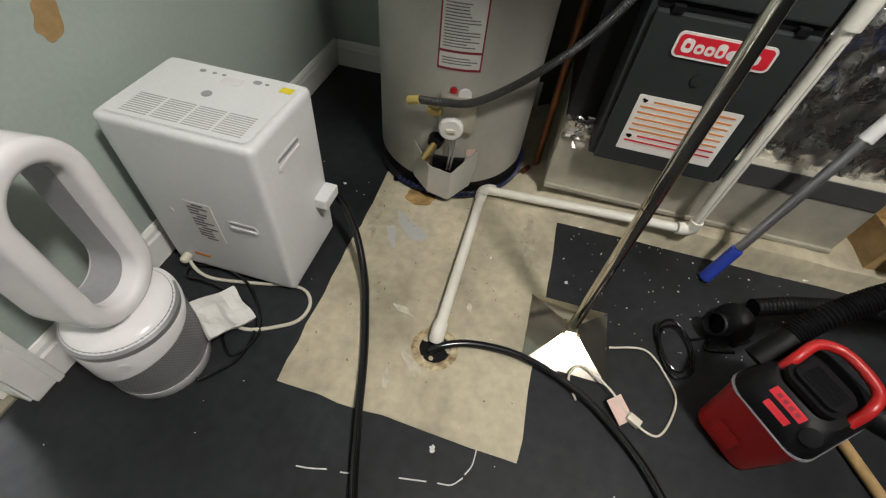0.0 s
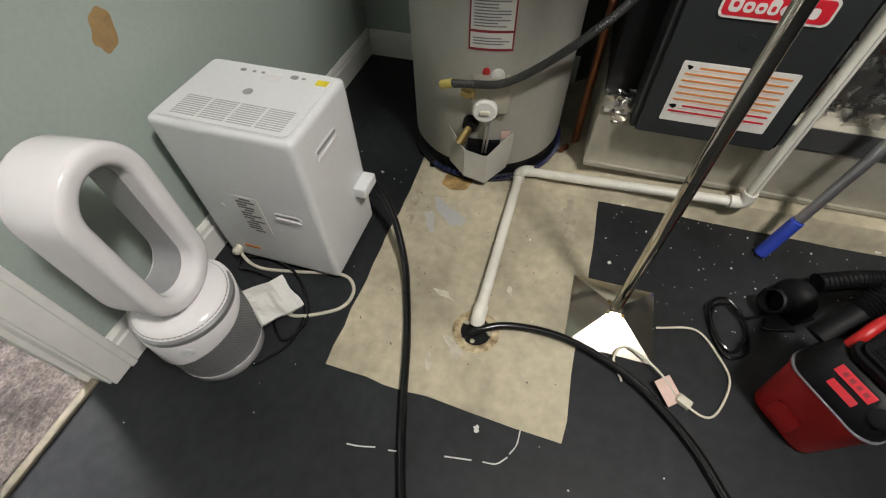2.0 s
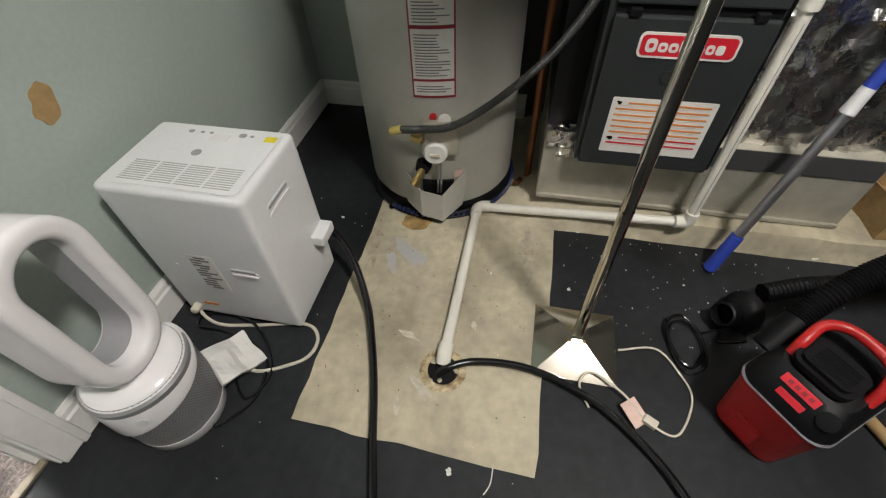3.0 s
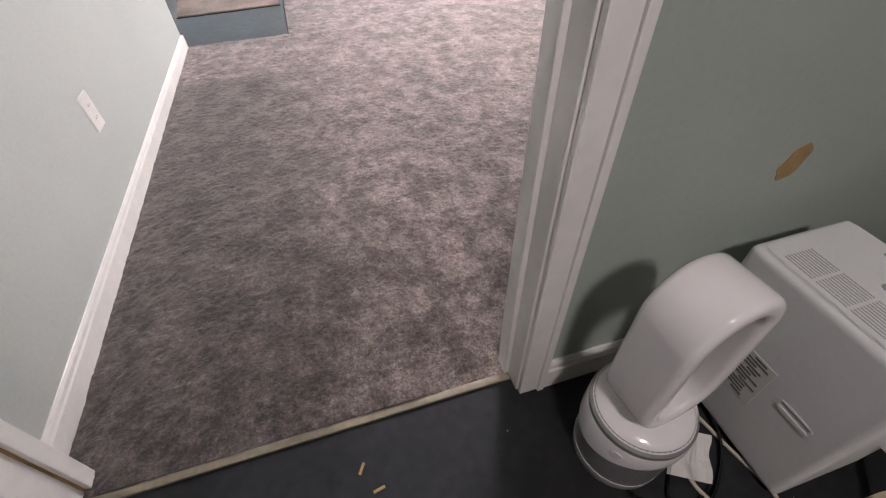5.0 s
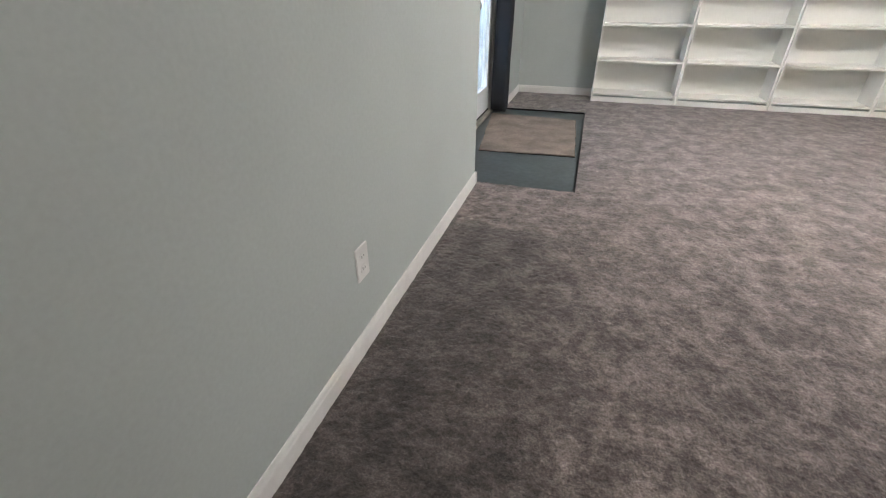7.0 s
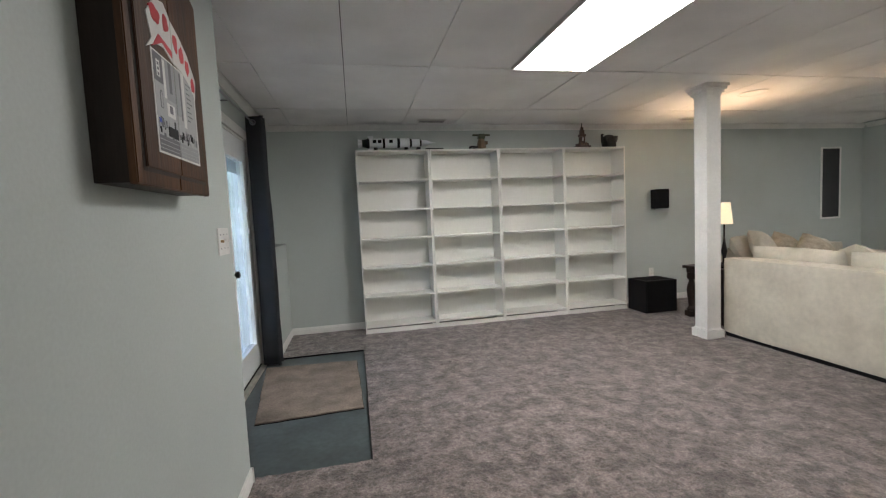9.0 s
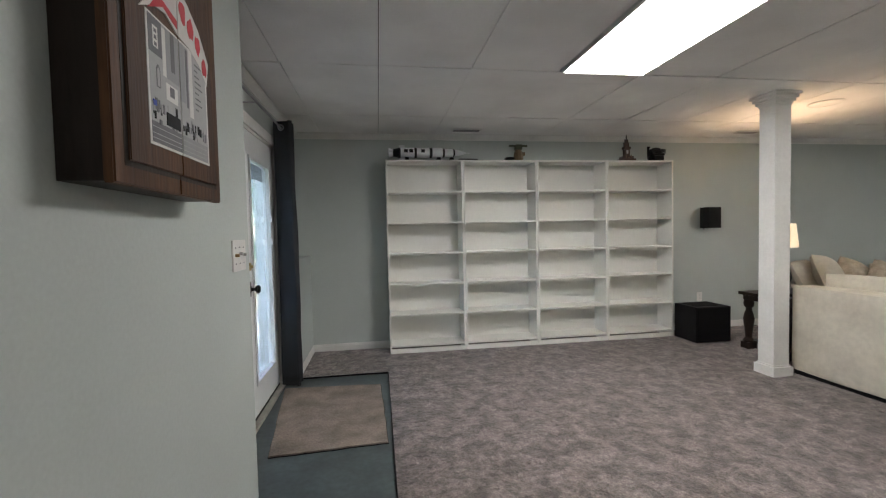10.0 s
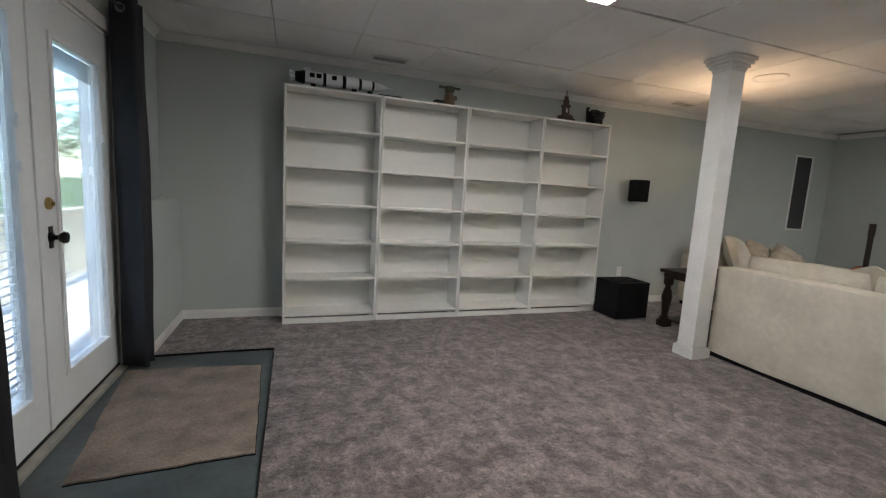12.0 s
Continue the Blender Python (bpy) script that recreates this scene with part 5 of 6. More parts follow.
# ---- black drain hose ----
hz = thing("drain_hose", "glossy black vinyl hose from dehumidifier to the floor drain", "drain hose")
part("hose", tube([(1.545, -0.330, 0.135), (1.548, -0.375, 0.128), (1.50, -0.435, 0.085), (1.415, -0.49, 0.032), (1.33, -0.525, 0.012), (1.226, -0.562, 0.0105), (1.08, -0.605, 0.0105), (0.937, -0.656, 0.0105), (0.80, -0.73, 0.0105), (0.70, -0.90, 0.0105), (0.80, -1.14, 0.0105), (0.98, -1.235, 0.0105), (1.143, -1.168, 0.0105), (1.25, -1.067, 0.0105), (1.305, -0.971, 0.0105), (1.332, -0.869, 0.0105), (1.326, -0.769, 0.0105), (1.300, -0.708, 0.010), (1.285, -0.688, 0.001)], 0.0088, 14, 9), "hose", hz, smooth=True)

part("hose_coupling", rod((1.545, -0.322, 0.135), (1.547, -0.362, 0.131), 0.0125, 0.0115, bevel=0.002), "black", hz, "ridged black hose coupling", smooth=True)
part("hose_end", rod((1.300, -0.708, 0.010), (1.290, -0.694, 0.004), 0.0102), "hose", hz)

# ---- dehumidifier ----
de = thing("dehumidifier", "white portable dehumidifier standing on the dark floor by the green wall", "dehumidifier", pose(1.442, -0.203, 0) @ Matrix.Diagonal((0.965, 0.985, 0.98, 1)))
W2, D2 = 0.112, 0.152
part("body", box((-W2, -D2, 0.012), (W2, D2, 0.422), 0.016, None, 4), "white", de, smooth=True)
part("top_panel", prism(rounded(2 * W2 - 0.022, 2 * D2 - 0.022, 0.016), 0.4215, 0.425, None, 0.002), "white", de, "white top with control buttons")
for sx in (-1, 1):
    for sy in (-1, 1):
        part("foot", rod((sx * 0.08, sy * 0.125, 0), (sx * 0.08, sy * 0.125, 0.014), 0.012), "grey", de)
for g in range(4):
    y0 = 0.108 - g * 0.0585
    for k in range(10):
        x = -0.088 + k * 0.0062
        part("vent_slot", box((x, y0 - 0.053, 0.4248), (x + 0.0026, y0, 0.4254)), "slot", de)
for y, r in ((0.055, 0.006), (0.03, 0.004), (0.01, 0.004), (-0.06, 0.008), (-0.08, 0.004)):
    part("button", prism(rounded(r * 1.6, r * 2, r * 0.6), 0.4249, 0.4258, None, 0, pose(0.076, y, 0)), "grey", de)
part("display", prism(rounded(0.022, 0.040, 0.003), 0.4249, 0.4256, None, 0, pose(0.062, -0.015, 0)), "gloss", de)
part("badge", lathe([(0.0, 0), (0.010, 0), (0.010, 0.001), (0, 0.001)], 20, None, pose(0.008, 0.003, 0.4249)), "grey", de, "round grey badge")
part("energy_sticker", box((0.062, -0.135, 0.4249), (0.080, -0.110, 0.4256)), "yellow", de, "yellow sticker")
XZ = Matrix(((1, 0, 0, 0), (0, 0, -1, 0), (0, 1, 0, 0), (0, 0, 0, 1)))


def recess(w, h, m, mat_in="grey"):
    rr = part("handle_recess", prism(rounded(w, h, h * 0.4), 0.0, 0.0012, None, 0, m), "white", de, "recessed grip")
    part("recess_shadow", prism(rounded(w * 0.86, h * 0.20, h * 0.1, 5, 0, h * 0.28), 0.0, 0.0018, None, 0, m), mat_in, rr)
    part("recess_lip", prism(rounded(w * 0.92, h * 0.38, h * 0.18, 5, 0, -h * 0.22), 0.0, 0.0030, None, 0.001, m), "gloss", rr)


recess(0.092, 0.034, Matrix.Translation((-0.012, -D2 - 0.0002, 0.345)) @ XZ)
recess(0.066, 0.026, Matrix.Translation((-W2 - 0.0002, -0.076, 0.208)) @ Matrix(((0, 0, -1, 0), (-1, 0, 0, 0), (0, 1, 0, 0), (0, 0, 0, 1))))
part("bucket_tab", box((0.040, -D2 - 0.030, 0.150), (0.105, -D2 + 0.002, 0.178), 0.004), "white", de, "white hose cover flap")
part("hose_port", lathe([(0.022, 0), (0.022, 0.004), (0.014, 0.004), (0.014, 0)], 20, None, Matrix.Translation((0.092, -D2 + 0.001, 0.135)) @ XZ), "white", de)
ls = random.Random(8)
lbl = part("spec_label", box((-W2 - 0.0012, -0.015, 0.135), (-W2 - 0.0002, 0.044, 0.250)), "paper", de, "printed specification label")
for k in range(13):
    z = 0.245 - k * 0.0085
    y1 = 0.040 - (0.012 if k % 4 == 0 else 0)
    part("print_line", box((-W2 - 0.0018, y1 - ls.uniform(0.02, 0.046), z - 0.0045), (-W2 - 0.0010, y1, z)), "ink", lbl)
part("screw_hole", lathe([(0, 0), (0.004, 0), (0.004, 0.001), (0, 0.001)], 12, None, Matrix.Translation((-W2 - 0.0002, 0.085, 0.208)) @ Matrix(((0, 0, -1, 0), (-1, 0, 0, 0), (0, 1, 0, 0), (0, 0, 0, 1)))), "gloss", de)
part("warning_strip", box((-W2 - 0.0014, 0.05, 0.06), (-W2 - 0.0002, 0.09, 0.068)), "orange", de)
dcord = tube([(-0.100, 0.115, 0.045), (-0.120, 0.112, 0.02), (-0.135, 0.06, 0.006), (-0.12, -0.03, 0.005), (-0.095, -0.145, 0.005), (-0.12, -0.19, 0.005), (-0.165, -0.195, 0.005), (-0.20, -0.165, 0.005), (-0.235, -0.08, 0.006), (-0.19, -0.01, 0.012)], 0.0042, 8, 8)
part("power_cord", dcord, "beige", de, "ivory power cord")
part("cord_ferrule", lathe([(0.010, 0), (0.010, 0.02), (0.006, 0.024), (0, 0.024)], 14, None, Matrix.Translation((-W2 + 0.001, 0.115, 0.045)) @ pose(0, 0, 0, 0, -90, 0)), "beige", de)

# ---- bladeless fan ----
fa = thing("bladeless_fan", "white and silver bladeless air purifier fan with tall oval loop", "bladeless fan", pose(1.112, -0.176, 0, 0, 0, 6) @ Matrix.Diagonal((0.955, 0.955, 0.99, 1)))
part("foot_ring", lathe([(0.0, 0.0), (0.087, 0.0), (0.0905, 0.004), (0.0925, 0.032), (0.0, 0.032)], 56), "gloss", fa, "glossy white base ring", smooth=True)
part("filter_shroud", lathe([(0.0, 0.032), (0.0918, 0.032), (0.0918, 0.035), (0.0965, 0.195), (0.088, 0.203), (0.0, 0.203)], 56), "silver", fa, "perforated silver shroud", smooth=True)
SKEW = -0.30                     # the way round on which the collar's lower edge rides highest


def collar_edge(a):
    """Height of the collar's wavy lower edge at the angle a."""
    return 0.147 + 0.037 * math.cos(a - SKEW) + 0.005 * math.cos(3 * (a - SKEW))


perf = bmesh.new()
for rrow in range(24):
    z = 0.052 + rrow * 0.0052
    rad = 0.0923 + (z - 0.034) * 0.0294
    for k in range(92):
        a = 2 * math.pi * (k + 0.5 * (rrow % 2)) / 92
        if z > collar_edge(a) - 0.006:
            continue
        c, s = math.cos(a), math.sin(a)
        q = [perf.verts.new((rad * c - s * u, rad * s + c * u, z + w)) for u, w in ((-0.0019, -0.0007), (0.0019, -0.0016), (0.0019, 0.0007), (-0.0019, 0.0016))]
        perf.faces.new(q)
tagged(part("perforation", perf, "ink", fa, "rows of small dark slots"), kind="stuff")
col2 = bmesh.new()
seg = 72
prof = []
for k in range(seg):
    e = collar_edge(2 * math.pi * k / seg)
    prof.append([(0.0950, e), (0.0988, e + 0.001), (0.0990, e + 0.006), (0.0975, max(e + 0.010, 0.178)), (0.0915, 0.200), (0.079, 0.210), (0.055, 0.217)])
rings = [[col2.verts.new((p[j][0] * math.cos(2 * math.pi * k / seg), p[j][0] * math.sin(2 * math.pi * k / seg), p[j][1])) for k, p in enumerate(prof)] for j in range(7)]
for lo, hi in zip(rings, rings[1:]):
    for i in range(seg):
        j = (i + 1) % seg
        col2.faces.new((lo[i], lo[j], hi[j], hi[i]))
col2.faces.new(rings[-1])
part("collar", col2, "gloss", fa, "glossy white wavy collar", smooth=True)
part("button", lathe([(0.011, 0), (0.011, 0.0015), (0.009, 0.002), (0, 0.002)], 20, None, pose(0, 0, 0, 0, 0, -62) @ pose(0, -0.0985, 0.160, 90, 0, 0)), "white", fa, "round white power button")


def stadium(r, z0, z1, n=20):
    pts = [((r * math.sin(math.pi * (k / n - 0.5)), z1 + r * math.cos(math.pi * (k / n - 0.5))), (math.sin(math.pi * (k / n - 0.5)), math.cos(math.pi * (k / n - 0.5)))) for k in range(n + 1)]
    pts += [((r * math.sin(math.pi * (k / n + 0.5)), z0 + r * math.cos(math.pi * (k / n + 0.5))), (math.sin(math.pi * (k / n + 0.5)), math.cos(math.pi * (k / n + 0.5)))) for k in range(n + 1)]
    return pts


def loop(section, name, material, label):
    bb = bmesh.new()
    rings = []
    for (x, z), (nx, nz) in stadium(0.0655, 0.298, 0.460):
        rings.append([bb.verts.new((x + nx * o + 0.004, y, z + nz * o)) for o, y in section])
    k, n = len(section), len(rings)
    for i in range(n):
        a, c = rings[i], rings[(i + 1) % n]
        for j in range(k):
            bb.faces.new((a[j], a[(j + 1) % k], c[(j + 1) % k], c[j]))
    return part(name, bb, material, fa, label, smooth=55)


sec = []
for sx, sy, a0 in ((1, 1, 0), (-1, 1, 90), (-1, -1, 180), (1, -1, 270)):
    for i in range(5):
        a = radians(a0 + 22.5 * i)
        sec.append((sx * 0.0045 + 0.0125 * math.cos(a), sy * 0.038 + 0.0125 * math.sin(a)))
loop(sec, "loop", "gloss", "glossy white oval loop")
loop([(-0.0176, -0.016), (-0.0176, 0.040), (-0.0164, 0.040), (-0.0164, -0.016)], "inner_ring", "grey", "grey inner face of the loop")
fcord = tube([(-0.035, -0.088, 0.012), (-0.03, -0.10, 0.006), (0.02, -0.145, 0.004), (0.075, -0.155, 0.004), (0.13, -0.14, 0.005), (0.17, -0.08, 0.012), (0.19, 0.0, 0.020), (0.20, 0.06, 0.012), (0.235, 0.06, 0.010), (0.235, -0.02, 0.02), (0.20, -0.10, 0.01), (0.10, -0.165, 0.006), (0.03, -0.135, 0.006), (0.07, -0.09, 0.006), (0.15, -0.05, 0.006)], 0.0034, 8, 8)
part("power_cord", fcord, "hose", fa, "black power cord")
bag = thing("paper_packet", "crumpled white paper packet between the fan and the dehumidifier", "paper packet", pose(1.222, -0.246, 0.045, 35, -20, 60))
pk = box((-0.045, -0.055, -0.004), (0.045, 0.055, 0.004))
bmesh.ops.subdivide_edges(pk, edges=pk.edges[:], cuts=6, use_grid_fill=True)
for v in pk.verts:
    v.co.z += 0.010 * noise.noise(v.co * 26) + 0.003 * math.sin(v.co.y * 90)
part("packet", pk, "paper", bag)

# ---- bulb on the utility ceiling ----
bu = thing("ceiling_bulb", "bare bulb in a white ceiling lampholder", "ceiling light", pose(0.80, -1.46, TOP))
part("holder", lathe([(0.05, 0), (0.05, -0.015), (0.028, -0.04), (0.02, -0.085), (0, -0.085)], 24), "trim", bu, smooth=True)

# ---- wall cabinet with printed scene ----
wc = thing("wall_cabinet", "deep dark wooden wall cabinet with old street picture on doors", "wall cabinet", pose(0.0, 1.463, 1.366))
CW, CH, CD = 0.49, 0.66, 0.072


def arch(y0, y1, z0, z1, rise):
    n = 10
    pts = [(y0, z0), (y1, z0)]
    full = CW
    for k in range(n + 1):
        y = y1 + (y0 - y1) * k / n
        pts.append((y, z1 + rise * (1 - (2 * y / full - 1) ** 2)))
    return pts


AX = Matrix(((0, 0, 1, 0), (1, 0, 0, 0), (0, 1, 0, 0), (0, 0, 0, 1)))
part("case", prism(arch(0.004, CW - 0.004, 0, CH - 0.05, 0.05), 0.0005, CD, None, 0, AX), "darkwood", wc, "dark stained case sides")
for y0, y1 in ((0.0, CW / 2 - 0.001), (CW / 2 + 0.001, CW)):
    dpart = part("door", prism(arch(y0, y1, -0.004, CH - 0.05, 0.055), CD + 0.0005, CD + 0.020, None, 0.003, AX), "wood", wc, "oak door with routed border")
    a, c = (0.030, y1 - 0.0005) if y0 == 0 else (y0 + 0.0005, CW - 0.030)
    part("routed_groove", prism(arch(a, c, 0.030, CH - 0.085, 0.05), CD + 0.0202, CD + 0.0208, None, 0, AX), "darkwood", dpart)
    a, c = (0.040, y1 - 0.0005) if y0 == 0 else (y0 + 0.0005, CW - 0.040)
    part("raised_panel", prism(arch(a, c, 0.040, CH - 0.095, 0.05), CD + 0.0204, CD + 0.0262, None, 0.002, AX), "wood", dpart)
FX = CD + 0.0264
pics = []
for y0, y1 in ((0.108, CW / 2 - 0.002), (CW / 2 + 0.002, 0.398)):
    pics.append(part("printed_picture", box((FX, y0, 0.085), (FX + 0.0012, y1, 0.344)), "paper", wc, "faded print of an old street with carriages"))


def low(z):
    """Height on the picture, which ends below the banner."""
    return 0.085 + (z - 0.085) * 0.70


def print_block(k, name, material, y0, y1, z0, z1, lift=0.0):
    """A flat printed shape on picture k, a little over the ones below it."""
    part(name, box((FX + 0.0010, y0, low(z0)), (FX + 0.0016 + lift, y1, low(z1))), material, pics[k])


print_block(0, "print_facade", "slot", 0.115, 0.243, 0.150, 0.448)
print_block(0, "print_facade", "ink", 0.115, 0.168, 0.345, 0.448, 0.0002)
print_block(0, "print_window", "paper", 0.131, 0.151, 0.365, 0.425, 0.0004)
for z in (0.375, 0.394, 0.412):
    print_block(0, "print_pane", "ink", 0.136, 0.146, z - 0.006, z + 0.005, 0.0006)
print_block(0, "print_facade", "grey", 0.182, 0.243, 0.300, 0.448, 0.0002)
print_block(0, "print_facade", "ink", 0.205, 0.222, 0.330, 0.448, 0.0004)
print_block(0, "print_facade", "paper", 0.168, 0.183, 0.300, 0.440, 0.0003)
part("print_arch", prism([(0.140, 0.204), (0.156, 0.204), (0.156, 0.239), (0.153, 0.247), (0.148, 0.250), (0.143, 0.247), (0.140, 0.239)], FX + 0.001, FX + 0.0019, None, 0, AX), "ink", pics[0])
part("print_arch", prism([(0.143, 0.206), (0.153, 0.206), (0.153, 0.238), (0.148, 0.245), (0.143, 0.238)], FX + 0.001, FX + 0.0022, None, 0, AX), "slot", pics[0])
print_block(0, "print_shop_front", "paper", 0.178, 0.230, 0.235, 0.285, 0.0004)
print_block(0, "print_awning", "ink", 0.195, 0.215, 0.250, 0.280, 0.0006)
print_block(0, "print_street", "ink", 0.115, 0.243, 0.093, 0.152, 0.0001)
print_block(1, "print_facade", "slot", 0.247, 0.390, 0.150, 0.448)
print_block(1, "print_facade", "grey", 0.247, 0.272, 0.260, 0.448, 0.0002)
print_block(1, "print_facade", "paper", 0.292, 0.312, 0.225, 0.448, 0.0002)
print_block(1, "print_facade", "ink", 0.277, 0.287, 0.250, 0.440, 0.0003)
for k in range(9):
    print_block(1, "print_lettering", "ink", 0.325, 0.325 + 0.018 + 0.030 * ((k * 5) % 7) / 7, 0.262 + k * 0.019, 0.267 + k * 0.019, 0.0003)
print_block(1, "print_street", "grey", 0.247, 0.390, 0.093, 0.152, 0.0001)
for k, y0, y1 in ((0, 0.116, 0.242), (1, 0.248, 0.389)):
    for z in (0.104, 0.118, 0.136):
        print_block(k, "print_rail", "slot", y0, y1, z, z + 0.0022, 0.0003)
    crowd = random.Random(60 + k)
    for n in range(26):
        y, z = crowd.uniform(y0, y1 - 0.012), crowd.uniform(0.148, 0.198)
        print_block(k, "print_figure", crowd.choice(("black", "ink", "black", "ink", "slot", "grey")), y, y + crowd.uniform(0.004, 0.011), z, z + crowd.uniform(0.012, 0.030), 0.0004 + 0.00004 * n)
print_block(0, "print_carriage", "black", 0.175, 0.236, 0.158, 0.196, 0.0015)
print_block(0, "print_dress", "bluep", 0.121, 0.134, 0.196, 0.212, 0.0016)
BX = Matrix.Translation((0, 0, -0.105)) @ AX
sw = [(0.085, 0.44), (0.12, 0.475), (0.10, 0.53), (0.15, 0.585), (0.21, 0.60), (CW / 2 - 0.002, 0.575), (CW / 2 - 0.002, 0.455), (0.19, 0.475), (0.14, 0.468)]
logo = part("banner", prism(sw, FX, FX + 0.0020, None, 0, BX), "paper", wc, "cream and red painted banner shape")
sw2 = [(CW / 2 + 0.002, 0.455), (CW / 2 + 0.002, 0.57), (0.30, 0.55), (0.36, 0.515), (0.415, 0.455), (0.40, 0.395), (0.355, 0.43), (0.30, 0.45)]
logo2 = part("banner", prism(sw2, FX, FX + 0.0020, None, 0, BX), "paper", wc, "cream and red painted banner shape")
part("banner_stroke", prism([(0.12, 0.455), (0.16, 0.50), (CW / 2 - 0.004, 0.485), (CW / 2 - 0.004, 0.466), (0.18, 0.484)], FX, FX + 0.0026, None, 0, BX), "redlabel", logo)
part("banner_stroke", prism(blot(0.15, 0.545, 0.030, 0.022, 3, 0, 0.3, 16), FX, FX + 0.0026, None, 0, BX), "redlabel", logo)
part("banner_stroke", prism(blot(0.212, 0.545, 0.018, 0.024, 5, 0, 0.4, 14), FX, FX + 0.0026, None, 0, BX), "redlabel", logo)
for y, z, w in ((0.272, 0.515, 0.016), (0.31, 0.50, 0.016), (0.35, 0.475, 0.015), (0.385, 0.435, 0.014)):
    part("banner_stroke", prism(blot(y, z, w, w * 1.5, y * 30, 0, 0.4, 14), FX, FX + 0.0026, None, 0, BX), "redlabel", logo2)

# ---- black rolling cabinet beside the doorway ----
rc = thing("rolling_cabinet", "black wood cabinet on casters beside the doorway", "cabinet", pose(1.252, 0.195, 0))
part("body", box((0.0, 0.0, 0.095), (0.60, 0.42, 1.18), 0.004), "blackwood", rc)
part("top", box((-0.008, -0.008, 1.18), (0.608, 0.428, 1.205), 0.004), "blackwood", rc)
part("door", box((0.008, 0.4205, 0.115), (0.296, 0.436, 1.165), 0.003), "blackwood", rc)
part("door", box((0.304, 0.4205, 0.115), (0.592, 0.436, 1.165), 0.003), "blackwood", rc)
for x in (0.03, 0.57):
    for y in (0.03, 0.39):
        c = part("caster", rod((x - 0.012, y, 0.036), (x + 0.012, y, 0.036), 0.032, seg=24, bevel=0.006), "black", rc, smooth=True)
        part("fork", box((x - 0.018, y - 0.02, 0.05), (x + 0.018, y + 0.02, 0.0948), 0.003), "bronze", c)

# ---- speakers, subwoofer, grille ----
ws = thing("wall_speaker", "small black wall speaker on a bracket", "wall speaker", pose(4.468, 5.245, 1.366))
part("cabinet", box((-0.082, -0.06, -0.124), (0.082, 0.085, 0.124), 0.006), "black", ws)
part("grille", box((-0.075, -0.068, -0.116), (0.075, -0.0602, 0.116), 0.005), "blackcloth", ws, "black cloth grille")
part("bracket", box((-0.02, 0.0855, -0.05), (0.02, 0.134, 0.02), 0.004), "black", ws)
part("cable", tube([(0.0, 0.10, -0.05), (0.0, 0.12, -0.09), (0.01, 0.130, -0.14)], 0.004, 6, 5), "black", ws)
sb = thing("subwoofer", "large black subwoofer box on the carpet beside the bookcases", "subwoofer", pose(3.872, 4.755, 0.0))
part("cabinet", box((0, 0, 0.012), (0.415, 0.34, 0.395), 0.006), "blackwood", sb)
part("grille", box((0.012, -0.012, 0.02), (0.403, -0.0005, 0.387), 0.006), "blackcloth", sb, "black cloth grille")
part("top_vent", box((0.05, 0.06, 0.3955), (0.365, 0.28, 0.399), 0.001), "blackcloth", sb)
for x in (0.03, 0.385):
    for y in (0.03, 0.31):
        part("foot", rod((x, y, 0), (x, y, 0.014), 0.018), "black", sb)
part("cable", tube([(0.41, 0.28, 0.05), (0.45, 0.22, 0.008), (0.55, 0.14, 0.006), (0.66, 0.20, 0.006)], 0.004, 6, 8), "hose", sb, "black cable")
ip = thing("wall_panel_speaker", "tall grey panel with white frame set in the wall", "wall panel", pose(7.41, NORTH, 1.493))
part("panel", box((-0.155, -0.006, -0.495), (0.155, -0.001, 0.495), 0.002), "charcoal", ip, "grey perforated panel")
for a, c in (((-0.185, -0.52), (-0.155, 0.52)), ((0.155, -0.52), (0.185, 0.52)), ((-0.155, -0.52), (0.155, -0.495)), ((-0.155, 0.495), (0.155, 0.52))):
    part("frame", box((a[0], -0.009, a[1]), (c[0], -0.001, c[1]), 0.002), "trim", ip)
cs = thing("ceiling_speaker", "round white ceiling speaker grille", "ceiling speaker", pose(4.51, 3.97, TOP))
part("rim", lathe([(0.115, 0.0), (0.130, -0.001), (0.132, -0.005), (0.115, -0.008), (0.115, 0)], 40), "trim", cs, smooth=True)
part("grille", lathe([(0.0, -0.002), (0.115, -0.002), (0.115, -0.005), (0, -0.005)], 40), "tile", cs)
for x, y, w in ((1.48, 5.14, 0.32), (4.75, 5.05, 0.30)):
    cv = thing("ceiling_vent", "white louvred ceiling air vent", "ceiling vent", pose(x, y, TOP))
    part("frame", box((-w / 2, -0.06, -0.008), (w / 2, 0.06, -0.0005), 0.003), "trim", cv)
    for k in range(6):
        part("slat", box((-w / 2 + 0.02, -0.045 + k * 0.016, -0.010), (w / 2 - 0.02, -0.037 + k * 0.016, -0.0082)), "trim" if k % 3 == 0 else "ink", cv)

